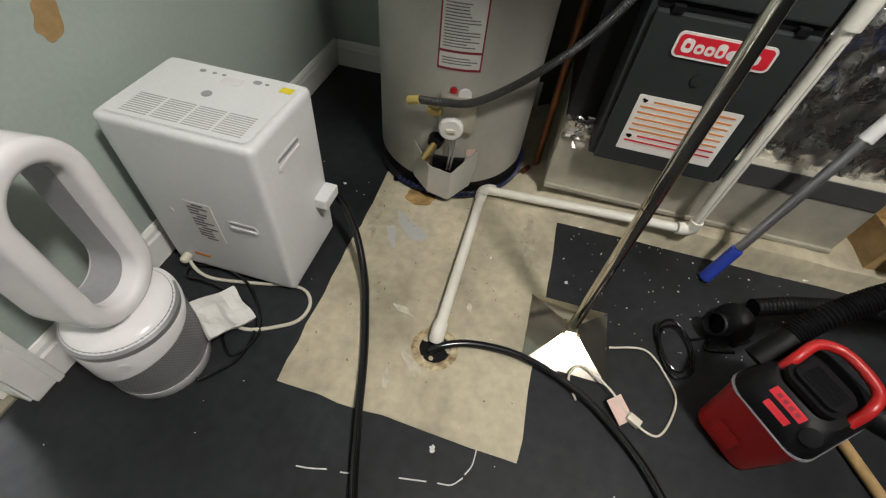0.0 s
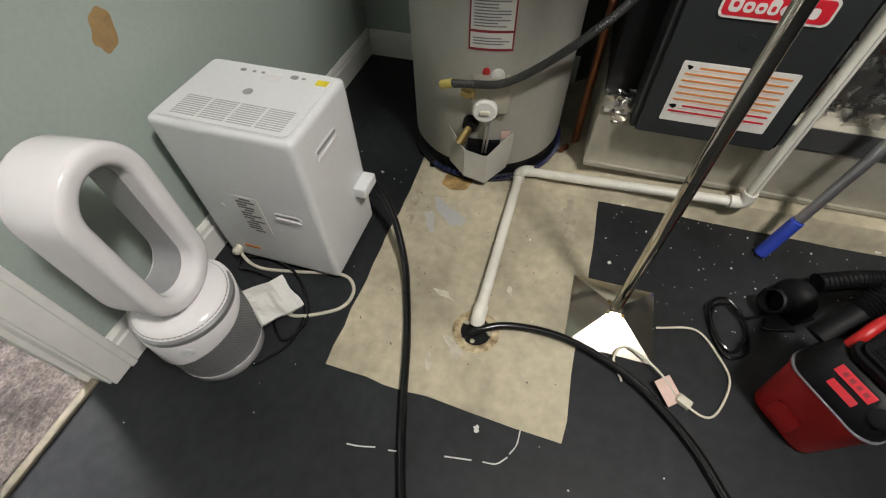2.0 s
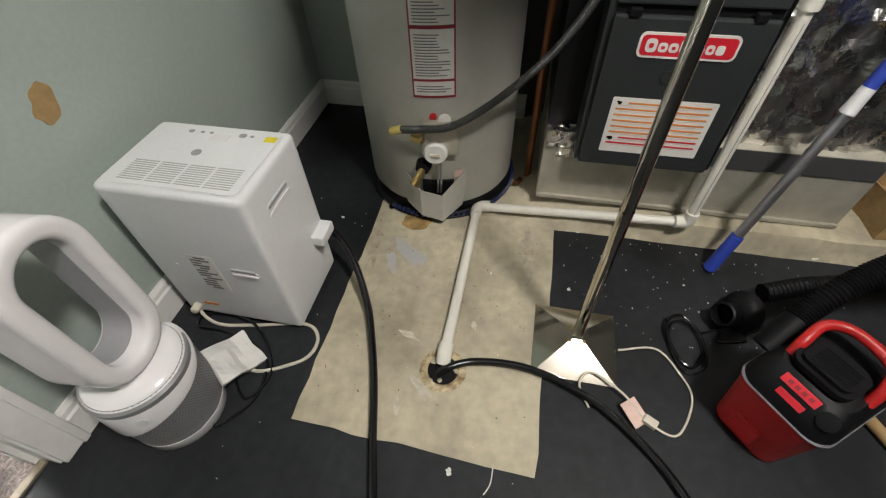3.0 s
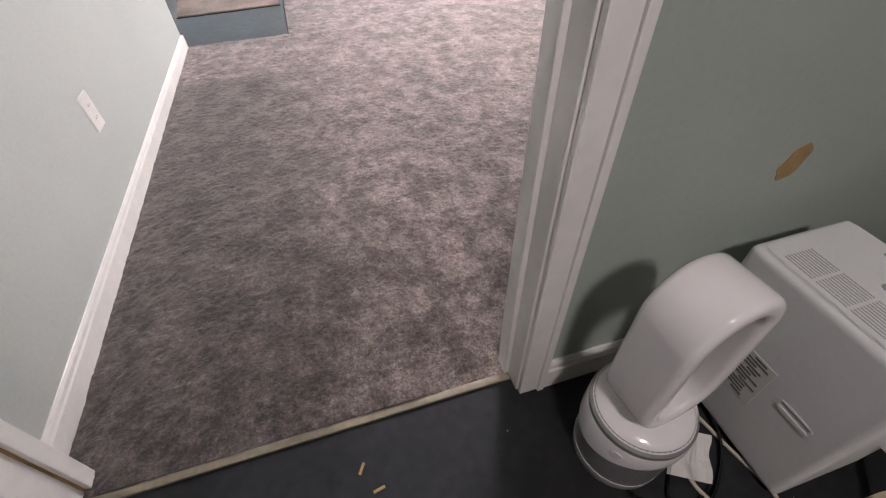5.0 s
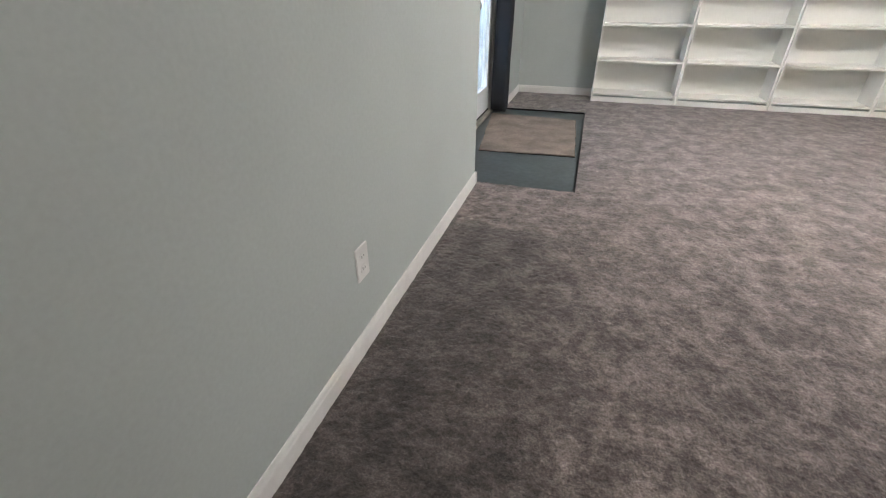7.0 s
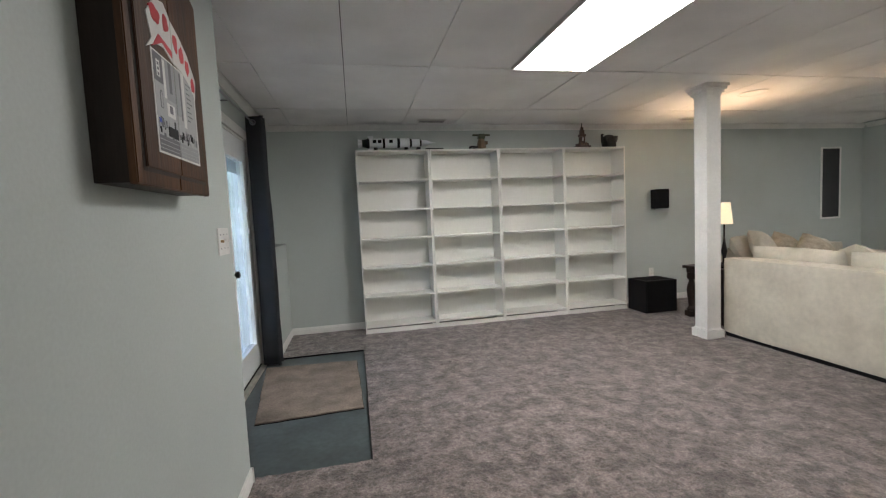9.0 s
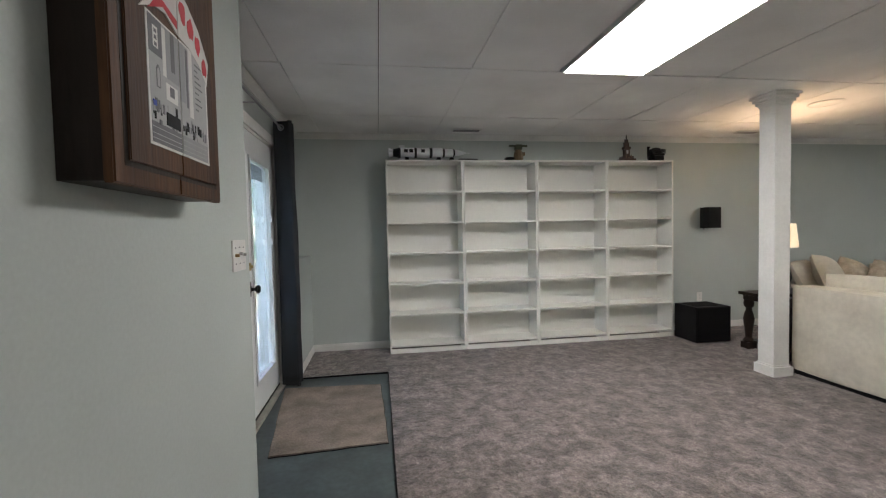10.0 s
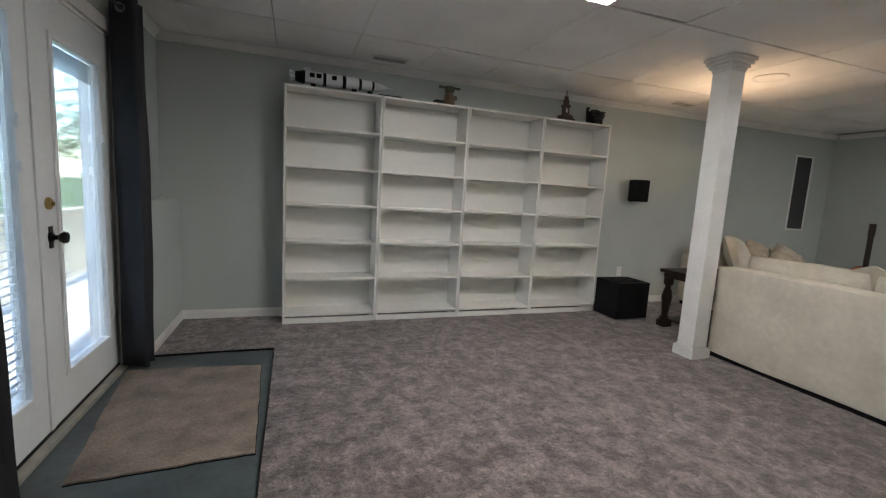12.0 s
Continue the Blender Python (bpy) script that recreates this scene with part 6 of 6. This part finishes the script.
# ---- end table and lamp ----
et = thing("end_table", "dark stained side table with turned legs behind the sofa", "side table", pose(4.20, 4.01, 0))
part("tabletop", box((0.0, 0.0, 0.555), (0.72, 0.56, 0.588), 0.006), "darkwood", et)
part("apron", box((0.03, 0.03, 0.505), (0.69, 0.53, 0.5545), 0.002), "darkwood", et)
turned = [(0.048, 0.07), (0.052, 0.09), (0.030, 0.12), (0.034, 0.17), (0.042, 0.24), (0.050, 0.31), (0.040, 0.36), (0.028, 0.40), (0.027, 0.42), (0.044, 0.44), (0.047, 0.47), (0.042, 0.505)]
for x in (0.065, 0.655):
    for y in (0.065, 0.495):
        leg = part("leg", lathe(turned, 24, None, pose(x, y, 0)), "darkwood", et, smooth=True)
        part("leg_block", box((x - 0.05, y - 0.05, 0.0), (x + 0.05, y + 0.05, 0.072), 0.006), "darkwood", leg)
part("shelf", box((0.065, 0.065, 0.075), (0.655, 0.495, 0.095), 0.003), "darkwood", et)
tl = thing("table_lamp", "lit table lamp with tapered cream shade on the side table", "table lamp", pose(4.455, 4.255, 0.5885))
part("base", lathe([(0.0, 0), (0.060, 0), (0.060, 0.012), (0.02, 0.022), (0.016, 0.10), (0.03, 0.16), (0.016, 0.24), (0.008, 0.30), (0.008, 0.46), (0, 0.46)], 28), "bronze", tl, "dark metal base", smooth=True)
part("shade", lathe([(0.080, 0.455), (0.056, 0.685), (0.054, 0.685), (0.078, 0.455), (0.080, 0.455)], 36), "shade", tl, "cream fabric shade, glowing", smooth=True)
rm = thing("remote_control", "black remote control on the side table", "remote control", pose(4.34, 4.12, 0.5885, 0, 0, 25))
part("remote", box((-0.02, -0.07, 0), (0.02, 0.07, 0.016), 0.004), "black", rm)
bw = thing("bowl", "small dark bowl on the side table", "bowl", pose(4.62, 4.10, 0.5885))
part("bowl", lathe([(0.0, 0.0), (0.03, 0.0), (0.05, 0.02), (0.06, 0.05), (0.056, 0.05), (0.045, 0.022), (0, 0.008)], 24), "black", bw, smooth=True)

# ---- sofas ----
so = thing("sofa", "cream velvet sofa with loose back cushions, its back to the bookcases", "sofa", pose(3.97, 3.785, 0))


def soft_box(a, c, r, seed, amp=0.008, cuts=7):
    bb = box(a, c)
    bmesh.ops.subdivide_edges(bb, edges=bb.edges[:], cuts=cuts, use_grid_fill=True)
    lo, hi = Vector(a), Vector(c)
    for v in bb.verts:
        q = Vector([min(max(v.co[i], lo[i] + r), hi[i] - r) for i in range(3)])
        d = v.co - q
        if d.length > 1e-6:
            v.co = q + d.normalized() * min(d.length, r)
        v.co += Vector((1, 1, 1)) * amp * noise.noise(v.co * 3.1 + Vector((seed, 0, 0)))
    return bb


part("base", soft_box((0.02, -2.55, 0.05), (0.98, -0.02, 0.40), 0.03, 1), "sofa", so, smooth=True)
part("back", soft_box((0.0, -2.57, 0.035), (0.20, 0.0, 0.752), 0.022, 2, 0.006, 11), "sofa", so, "tall plain upholstered back", smooth=True)
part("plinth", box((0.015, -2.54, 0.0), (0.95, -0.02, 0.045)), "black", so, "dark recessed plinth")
for k, (y, w) in enumerate(((-0.44, 0.82), (-1.275, 0.84), (-2.11, 0.82))):
    cu = part("back_cushion", cushion(0.46, w, 0.22, k, 16), "sofa", so, "loose cream back cushion", smooth=True)
    cu.matrix_local = pose(0.33, y, 0.63, 0, 78, 0)
for k, (y, d) in enumerate(((-0.44, 0.84), (-1.275, 0.84), (-2.11, 0.84))):
    cu = part("seat_cushion", cushion(0.72, d, 0.18, k + 9, 14), "sofa", so, smooth=True)
    cu.matrix_local = pose(0.64, y, 0.45)
lv = thing("sofa", "cream upholstered sofa with scattered pillows against the far wall", "sofa", pose(5.32, 4.36, 0))
part("base", soft_box((0.02, 0.0, 0.05), (2.02, 0.90, 0.34), 0.03, 3), "sofa", lv, smooth=True)
part("back", soft_box((0.0, 0.78, 0.035), (2.04, 0.98, 0.66), 0.05, 4), "sofa", lv, smooth=True)
part("arm", soft_box((0.0, 0.0, 0.035), (0.17, 0.775, 0.56), 0.05, 5), "sofa", lv, smooth=True)
part("arm", soft_box((1.87, 0.0, 0.035), (2.04, 0.775, 0.56), 0.05, 6), "sofa", lv, smooth=True)
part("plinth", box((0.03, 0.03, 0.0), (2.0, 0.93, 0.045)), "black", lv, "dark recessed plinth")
for k, x in enumerate((0.60, 1.44)):
    cu = part("seat_cushion", cushion(0.84, 0.76, 0.17, k + 13, 14), "sofa", lv, smooth=True)
    cu.matrix_local = pose(x, 0.40, 0.405)
pillows = (("cream", "sofa", 5.50, 5.0, 0.66, 62, 0, 22, 0.38), ("plump cream", "sofa", 5.60, 4.80, 0.67, 60, 18, 10, 0.46), ("patterned beige", "pillow", 5.95, 4.80, 0.64, 56, 30, -12, 0.42), ("patterned beige", "pillow", 6.12, 4.60, 0.62, 52, 34, -30, 0.40), ("cream", "sofa", 6.45, 4.80, 0.60, 52, 10, -6, 0.40), ("cream", "sofa", 4.72, 3.12, 0.69, 40, 22, 64, 0.42))
for k, (tone, kind, x, y, z, rx, ry, rz, s) in enumerate(pillows):
    tp = thing("throw_pillow", tone + " throw pillow resting on a cream sofa", "pillow", pose(x, y, z, rx, ry, rz), "pillows on the sofas")
    part("pillow", cushion(s, s, 0.20 if k < 5 else 0.12, k + 20, 16, 0.3), kind, tp, smooth=True)

# ---- guitar ----
gt = thing("acoustic_guitar", "amber acoustic guitar standing behind the sofa", "guitar", pose(7.34, 4.50, 0.12, 0, 0, -30))
body_out = []
for k in range(40):
    a = 2 * math.pi * k / 40
    r = 0.165 + 0.028 * math.cos(2 * a) - 0.020 * math.sin(a)
    body_out.append((r * math.cos(a) * 1.0, 0.24 * math.sin(a)))
part("body", prism(body_out, -0.05, 0.05, None, 0.006, Matrix.Translation((0, 0, 0.25)) @ XZ), "guitar", gt)
part("sound_hole", lathe([(0, 0), (0.045, 0), (0.045, 0.001), (0, 0.001)], 24, None, Matrix.Translation((0, -0.0502, 0.32)) @ XZ), "black", gt)
part("neck", box((-0.027, -0.062, 0.40), (0.027, -0.04, 0.86), 0.004), "darkwood", gt)
part("headstock", box((-0.036, -0.058, 0.86), (0.036, -0.042, 1.02), 0.006), "darkwood", gt)
for z in (0.89, 0.935, 0.98):
    for s in (-1, 1):
        part("tuning_peg", rod((s * 0.036, -0.05, z), (s * 0.058, -0.05, z), 0.006, seg=10), "steel", gt)
part("stand", tube([(-0.15, -0.10, -0.115), (-0.08, -0.02, 0.03), (0, 0.07, 0.10), (0.08, -0.02, 0.03), (0.15, -0.10, -0.115)], 0.008, 8, 6), "black", gt)

# ---- brick models on the bookcases ----
TZ = 2.0205


def put(name, label, x, y=5.22, rz=0, cat="brick model"):
    return thing(name, label, cat, pose(x, y, TZ, 0, 0, rz))


rk = put("rocket_model", "white and black toy-brick rocket model lying on dark stands", 0.63)


def stage(x0, x1, r0, r1, material, name="stage"):
    return part(name, rod((x0, 0, 0.090), (x1, 0, 0.090), r0, r1, 24), material, rk, smooth=True)


stage(0.155, 0.30, 0.052, 0.052, "white")
stage(0.135, 0.155, 0.058, 0.052, "black")
stage(0.30, 0.325, 0.053, 0.053, "black", "band")
stage(0.325, 0.46, 0.052, 0.052, "white")
stage(0.46, 0.49, 0.053, 0.053, "black", "band")
stage(0.49, 0.60, 0.052, 0.052, "white")
stage(0.60, 0.625, 0.052, 0.042, "black", "band")
stage(0.625, 0.715, 0.042, 0.042, "white")
stage(0.715, 0.735, 0.042, 0.034, "black", "band")
stage(0.735, 0.80, 0.034, 0.026, "white")
stage(0.80, 0.86, 0.026, 0.006, "white", "nose")
stage(0.86, 0.905, 0.004, 0.003, "white", "tower")
for k in range(5):
    a = 2 * math.pi * k / 5
    part("engine", rod((0.03, 0.030 * math.cos(a), 0.09 + 0.030 * math.sin(a)), (0.085, 0.022 * math.cos(a), 0.09 + 0.022 * math.sin(a)), 0.022, 0.011, 14), "white", rk)
part("engine_block", rod((0.075, 0, 0.09), (0.14, 0, 0.09), 0.038, 0.052, 16), "black", rk)
for s in (-1, 1):
    part("fin", box((0.14, -0.004, 0.0), (0.20, 0.004, 0.034), 0, m=pose(0, 0, 0.135) if s > 0 else pose(0, 0, 0.012)), "white", rk)
for s in (0.19, 0.245, 0.37):
    part("roll_mark", box((s, -0.0535, 0.085), (s + 0.04, -0.050, 0.120)), "black", rk)
for x in (0.22, 0.56, 0.70):
    part("stand", box((x - 0.02, -0.035, 0.0), (x + 0.02, 0.035, 0.040), 0.003), "black", rk)
part("small_craft", box((0.78, -0.03, 0.0), (0.985, 0.03, 0.028), 0.006), "black", rk)
f1 = put("brick_figure", "small olive and tan toy-brick figure on a dark base", 2.03)
part("base", box((-0.10, -0.04, 0), (-0.01, 0.04, 0.045), 0.004), "black", f1)
part("robe", lathe([(0.055, 0), (0.058, 0.03), (0.045, 0.10), (0.035, 0.125), (0, 0.125)], 10, None, pose(0.045, 0, 0)), "tanp", f1)
part("head", box((0.005, -0.035, 0.125), (0.085, 0.035, 0.185), 0.014), "olive", f1)
part("side_wing", box((-0.06, -0.01, 0.160), (0.006, 0.01, 0.182), 0.006), "olive", f1)
part("side_wing", box((0.084, -0.01, 0.160), (0.15, 0.01, 0.182), 0.006), "olive", f1)
part("arm", box((0.085, -0.03, 0.06), (0.115, 0.01, 0.10), 0.006), "tanp", f1)
f2 = put("brick_tower", "dark brown toy-brick tower model", 3.36)
for z0, z1, w in ((0, 0.03, 0.085), (0.03, 0.06, 0.065), (0.06, 0.14, 0.032), (0.14, 0.17, 0.040), (0.17, 0.22, 0.026), (0.22, 0.255, 0.018)):
    part("tier", box((-w, -w * 0.7, z0), (w, w * 0.7, z1), 0.004), "brownp", f2)
part("mast", rod((0, 0, 0.255), (0, 0, 0.305), 0.006), "black", f2)
for k in range(7):
    part("detail", box((-0.05 + 0.015 * k, -0.062 + 0.004 * (k % 3), 0.03), (-0.042 + 0.015 * k, -0.045, 0.05 + 0.012 * (k % 3)), 0.001), "tanp" if k % 2 else "brownp", f2)
part("window", box((-0.012, -0.0235, 0.09), (0.012, -0.0228, 0.13)), "steel", f2)
f3 = put("brick_dome", "black toy-brick dome model", 3.72)
part("dome", lathe([(0.062, 0.0), (0.078, 0.02), (0.084, 0.07), (0.080, 0.11), (0.060, 0.145), (0.03, 0.160), (0, 0.163)], 14), "black", f3)
part("visor", box((-0.06, -0.0885, 0.06), (0.06, -0.060, 0.082), 0.003), "black", f3)
part("front_panel", box((-0.05, -0.088, 0.0), (0.05, -0.06, 0.055), 0.004), "black", f3)
for k in range(4):
    part("stud_row", box((-0.08, -0.083 + 0.0, 0.085 + k * 0.014), (0.08, -0.065 + k * 0.01, 0.092 + k * 0.014), 0.001), "black", f3)
part("antenna", box((-0.105, -0.02, 0.06), (-0.085, 0.0, 0.155), 0.002), "black", f3)
part("antenna_tip", box((-0.105, -0.02, 0.155), (-0.075, 0.0, 0.172), 0.002), "black", f3)

# ---- outside, beyond the garden doors ----
structure("ground", box((-220, -150, -0.62), (EXT - 0.2, 190, -0.60)), "grass", "mown green lawn outside", "lawn")
dk = thing("deck", "weathered grey board deck outside the garden doors", "deck", kind="structure")
for k in range(22):
    part("board", box((EXT - 0.20 - (k + 1) * 0.145, -1.0, -0.13), (EXT - 0.205 - k * 0.145, 10.0, -0.10), 0), "deck", dk)
rl = thing("deck_railing", "cream painted deck railing with square balusters", "railing")
RX = -1.75
for y in (1.0, 3.0, 5.0, 7.0, 9.0):
    part("post", box((RX - 0.05, y - 0.05, -0.10), (RX + 0.05, y + 0.05, 0.82), 0.004), "cream", rl)
part("top_rail", box((RX - 0.06, 0.9, 0.75), (RX + 0.06, 9.1, 0.79), 0.004), "cream", rl)
part("bottom_rail", box((RX - 0.03, 1.0, 0.0), (RX + 0.03, 9.0, 0.05)), "cream", rl)
for k in range(64):
    y = 1.13 + k * 0.125
    if min(abs(y - p) for p in (1, 3, 5, 7, 9)) > 0.07:
        part("baluster", box((RX - 0.018, y - 0.018, 0.05), (RX + 0.018, y + 0.018, 0.75)), "cream", rl)
bp = thing("brick_pier", "buff brick pier beside the deck", "brick pier", pose(-1.35, 9.4, -0.6), kind="structure")
part("core", box((-0.19, -0.19, 0.0), (0.19, 0.19, 3.4)), "concrete", bp)
proto = None
for row in range(30):
    for s in (-1, 1):
        for q in range(2):
            off = 0.05 if row % 2 else 0.0
            m = Matrix.Translation((-0.10 + q * 0.205 + off * 0.3, s * 0.198, 0.04 + row * 0.078))
            if proto is None:
                proto = part("brick", box((-0.098, -0.012, -0.033), (0.098, 0.012, 0.033), 0.003, segs=1), "brick", bp)
                ob = proto
            else:
                ob = new("brick", proto.data)
                ob.parent = bp
            ob.matrix_local = m


def tree(x, y, h, seed):
    t = thing("tree", "leafy green garden tree beyond the deck", "tree", pose(x, y, -0.6), "garden trees")
    r = random.Random(seed)
    tr = tube([(0, 0, 0), (0.06, 0.02, h * 0.3), (-0.04, 0.05, h * 0.6), (0.02, 0, h * 0.92)], 0.11, 10, 6)
    for v in tr.verts:
        k = 1 - 0.8 * v.co.z / h
        v.co.x *= k
        v.co.y *= k
    tips = []
    for k in range(12):
        a, z = r.uniform(0, 6.28), r.uniform(0.3, 0.85) * h
        ln = h * r.uniform(0.18, 0.34) * (1.15 - z / h)
        p1 = (math.cos(a) * ln * 0.5, math.sin(a) * ln * 0.5, z + ln * 0.25)
        p2 = (math.cos(a) * ln, math.sin(a) * ln, z + ln * 0.45)
        tube([(0, 0, z), p1, p2], 0.03, 6, 3, tr)
        tips += [p1, p2]
    part("trunk", tr, "bark", t)
    cr = bmesh.new()
    tips += [(0, 0, h * 0.95), (0.1, 0, h * 0.8)]
    for px, py, pz in tips:
        for k in range(120):
            d = Vector((r.gauss(0, 1), r.gauss(0, 1), r.gauss(0, 0.8))) * h * 0.075
            c = Vector((px, py, pz)) + d
            u = Vector((r.uniform(-1, 1), r.uniform(-1, 1), r.uniform(-0.6, 0.6))).normalized() * r.uniform(0.05, 0.10)
            w = u.cross(Vector((r.uniform(-1, 1), r.uniform(-1, 1), 1))).normalized() * 0.045
            cr.faces.new([cr.verts.new(c + q) for q in (-u, w, u, -w)])
    part("crown", cr, "leaf", t)


for k, (x, y, h) in enumerate(((-7.5, 9.5, 6.0), (-9.5, 14.0, 7.5), (-6.0, 16.5, 6.5), (-12, 20, 9.0), (-8.0, 5.5, 6.5), (-5.0, 22.0, 7.0), (-14, 11, 8.0))):
    tree(x, y, h, 50 + k)
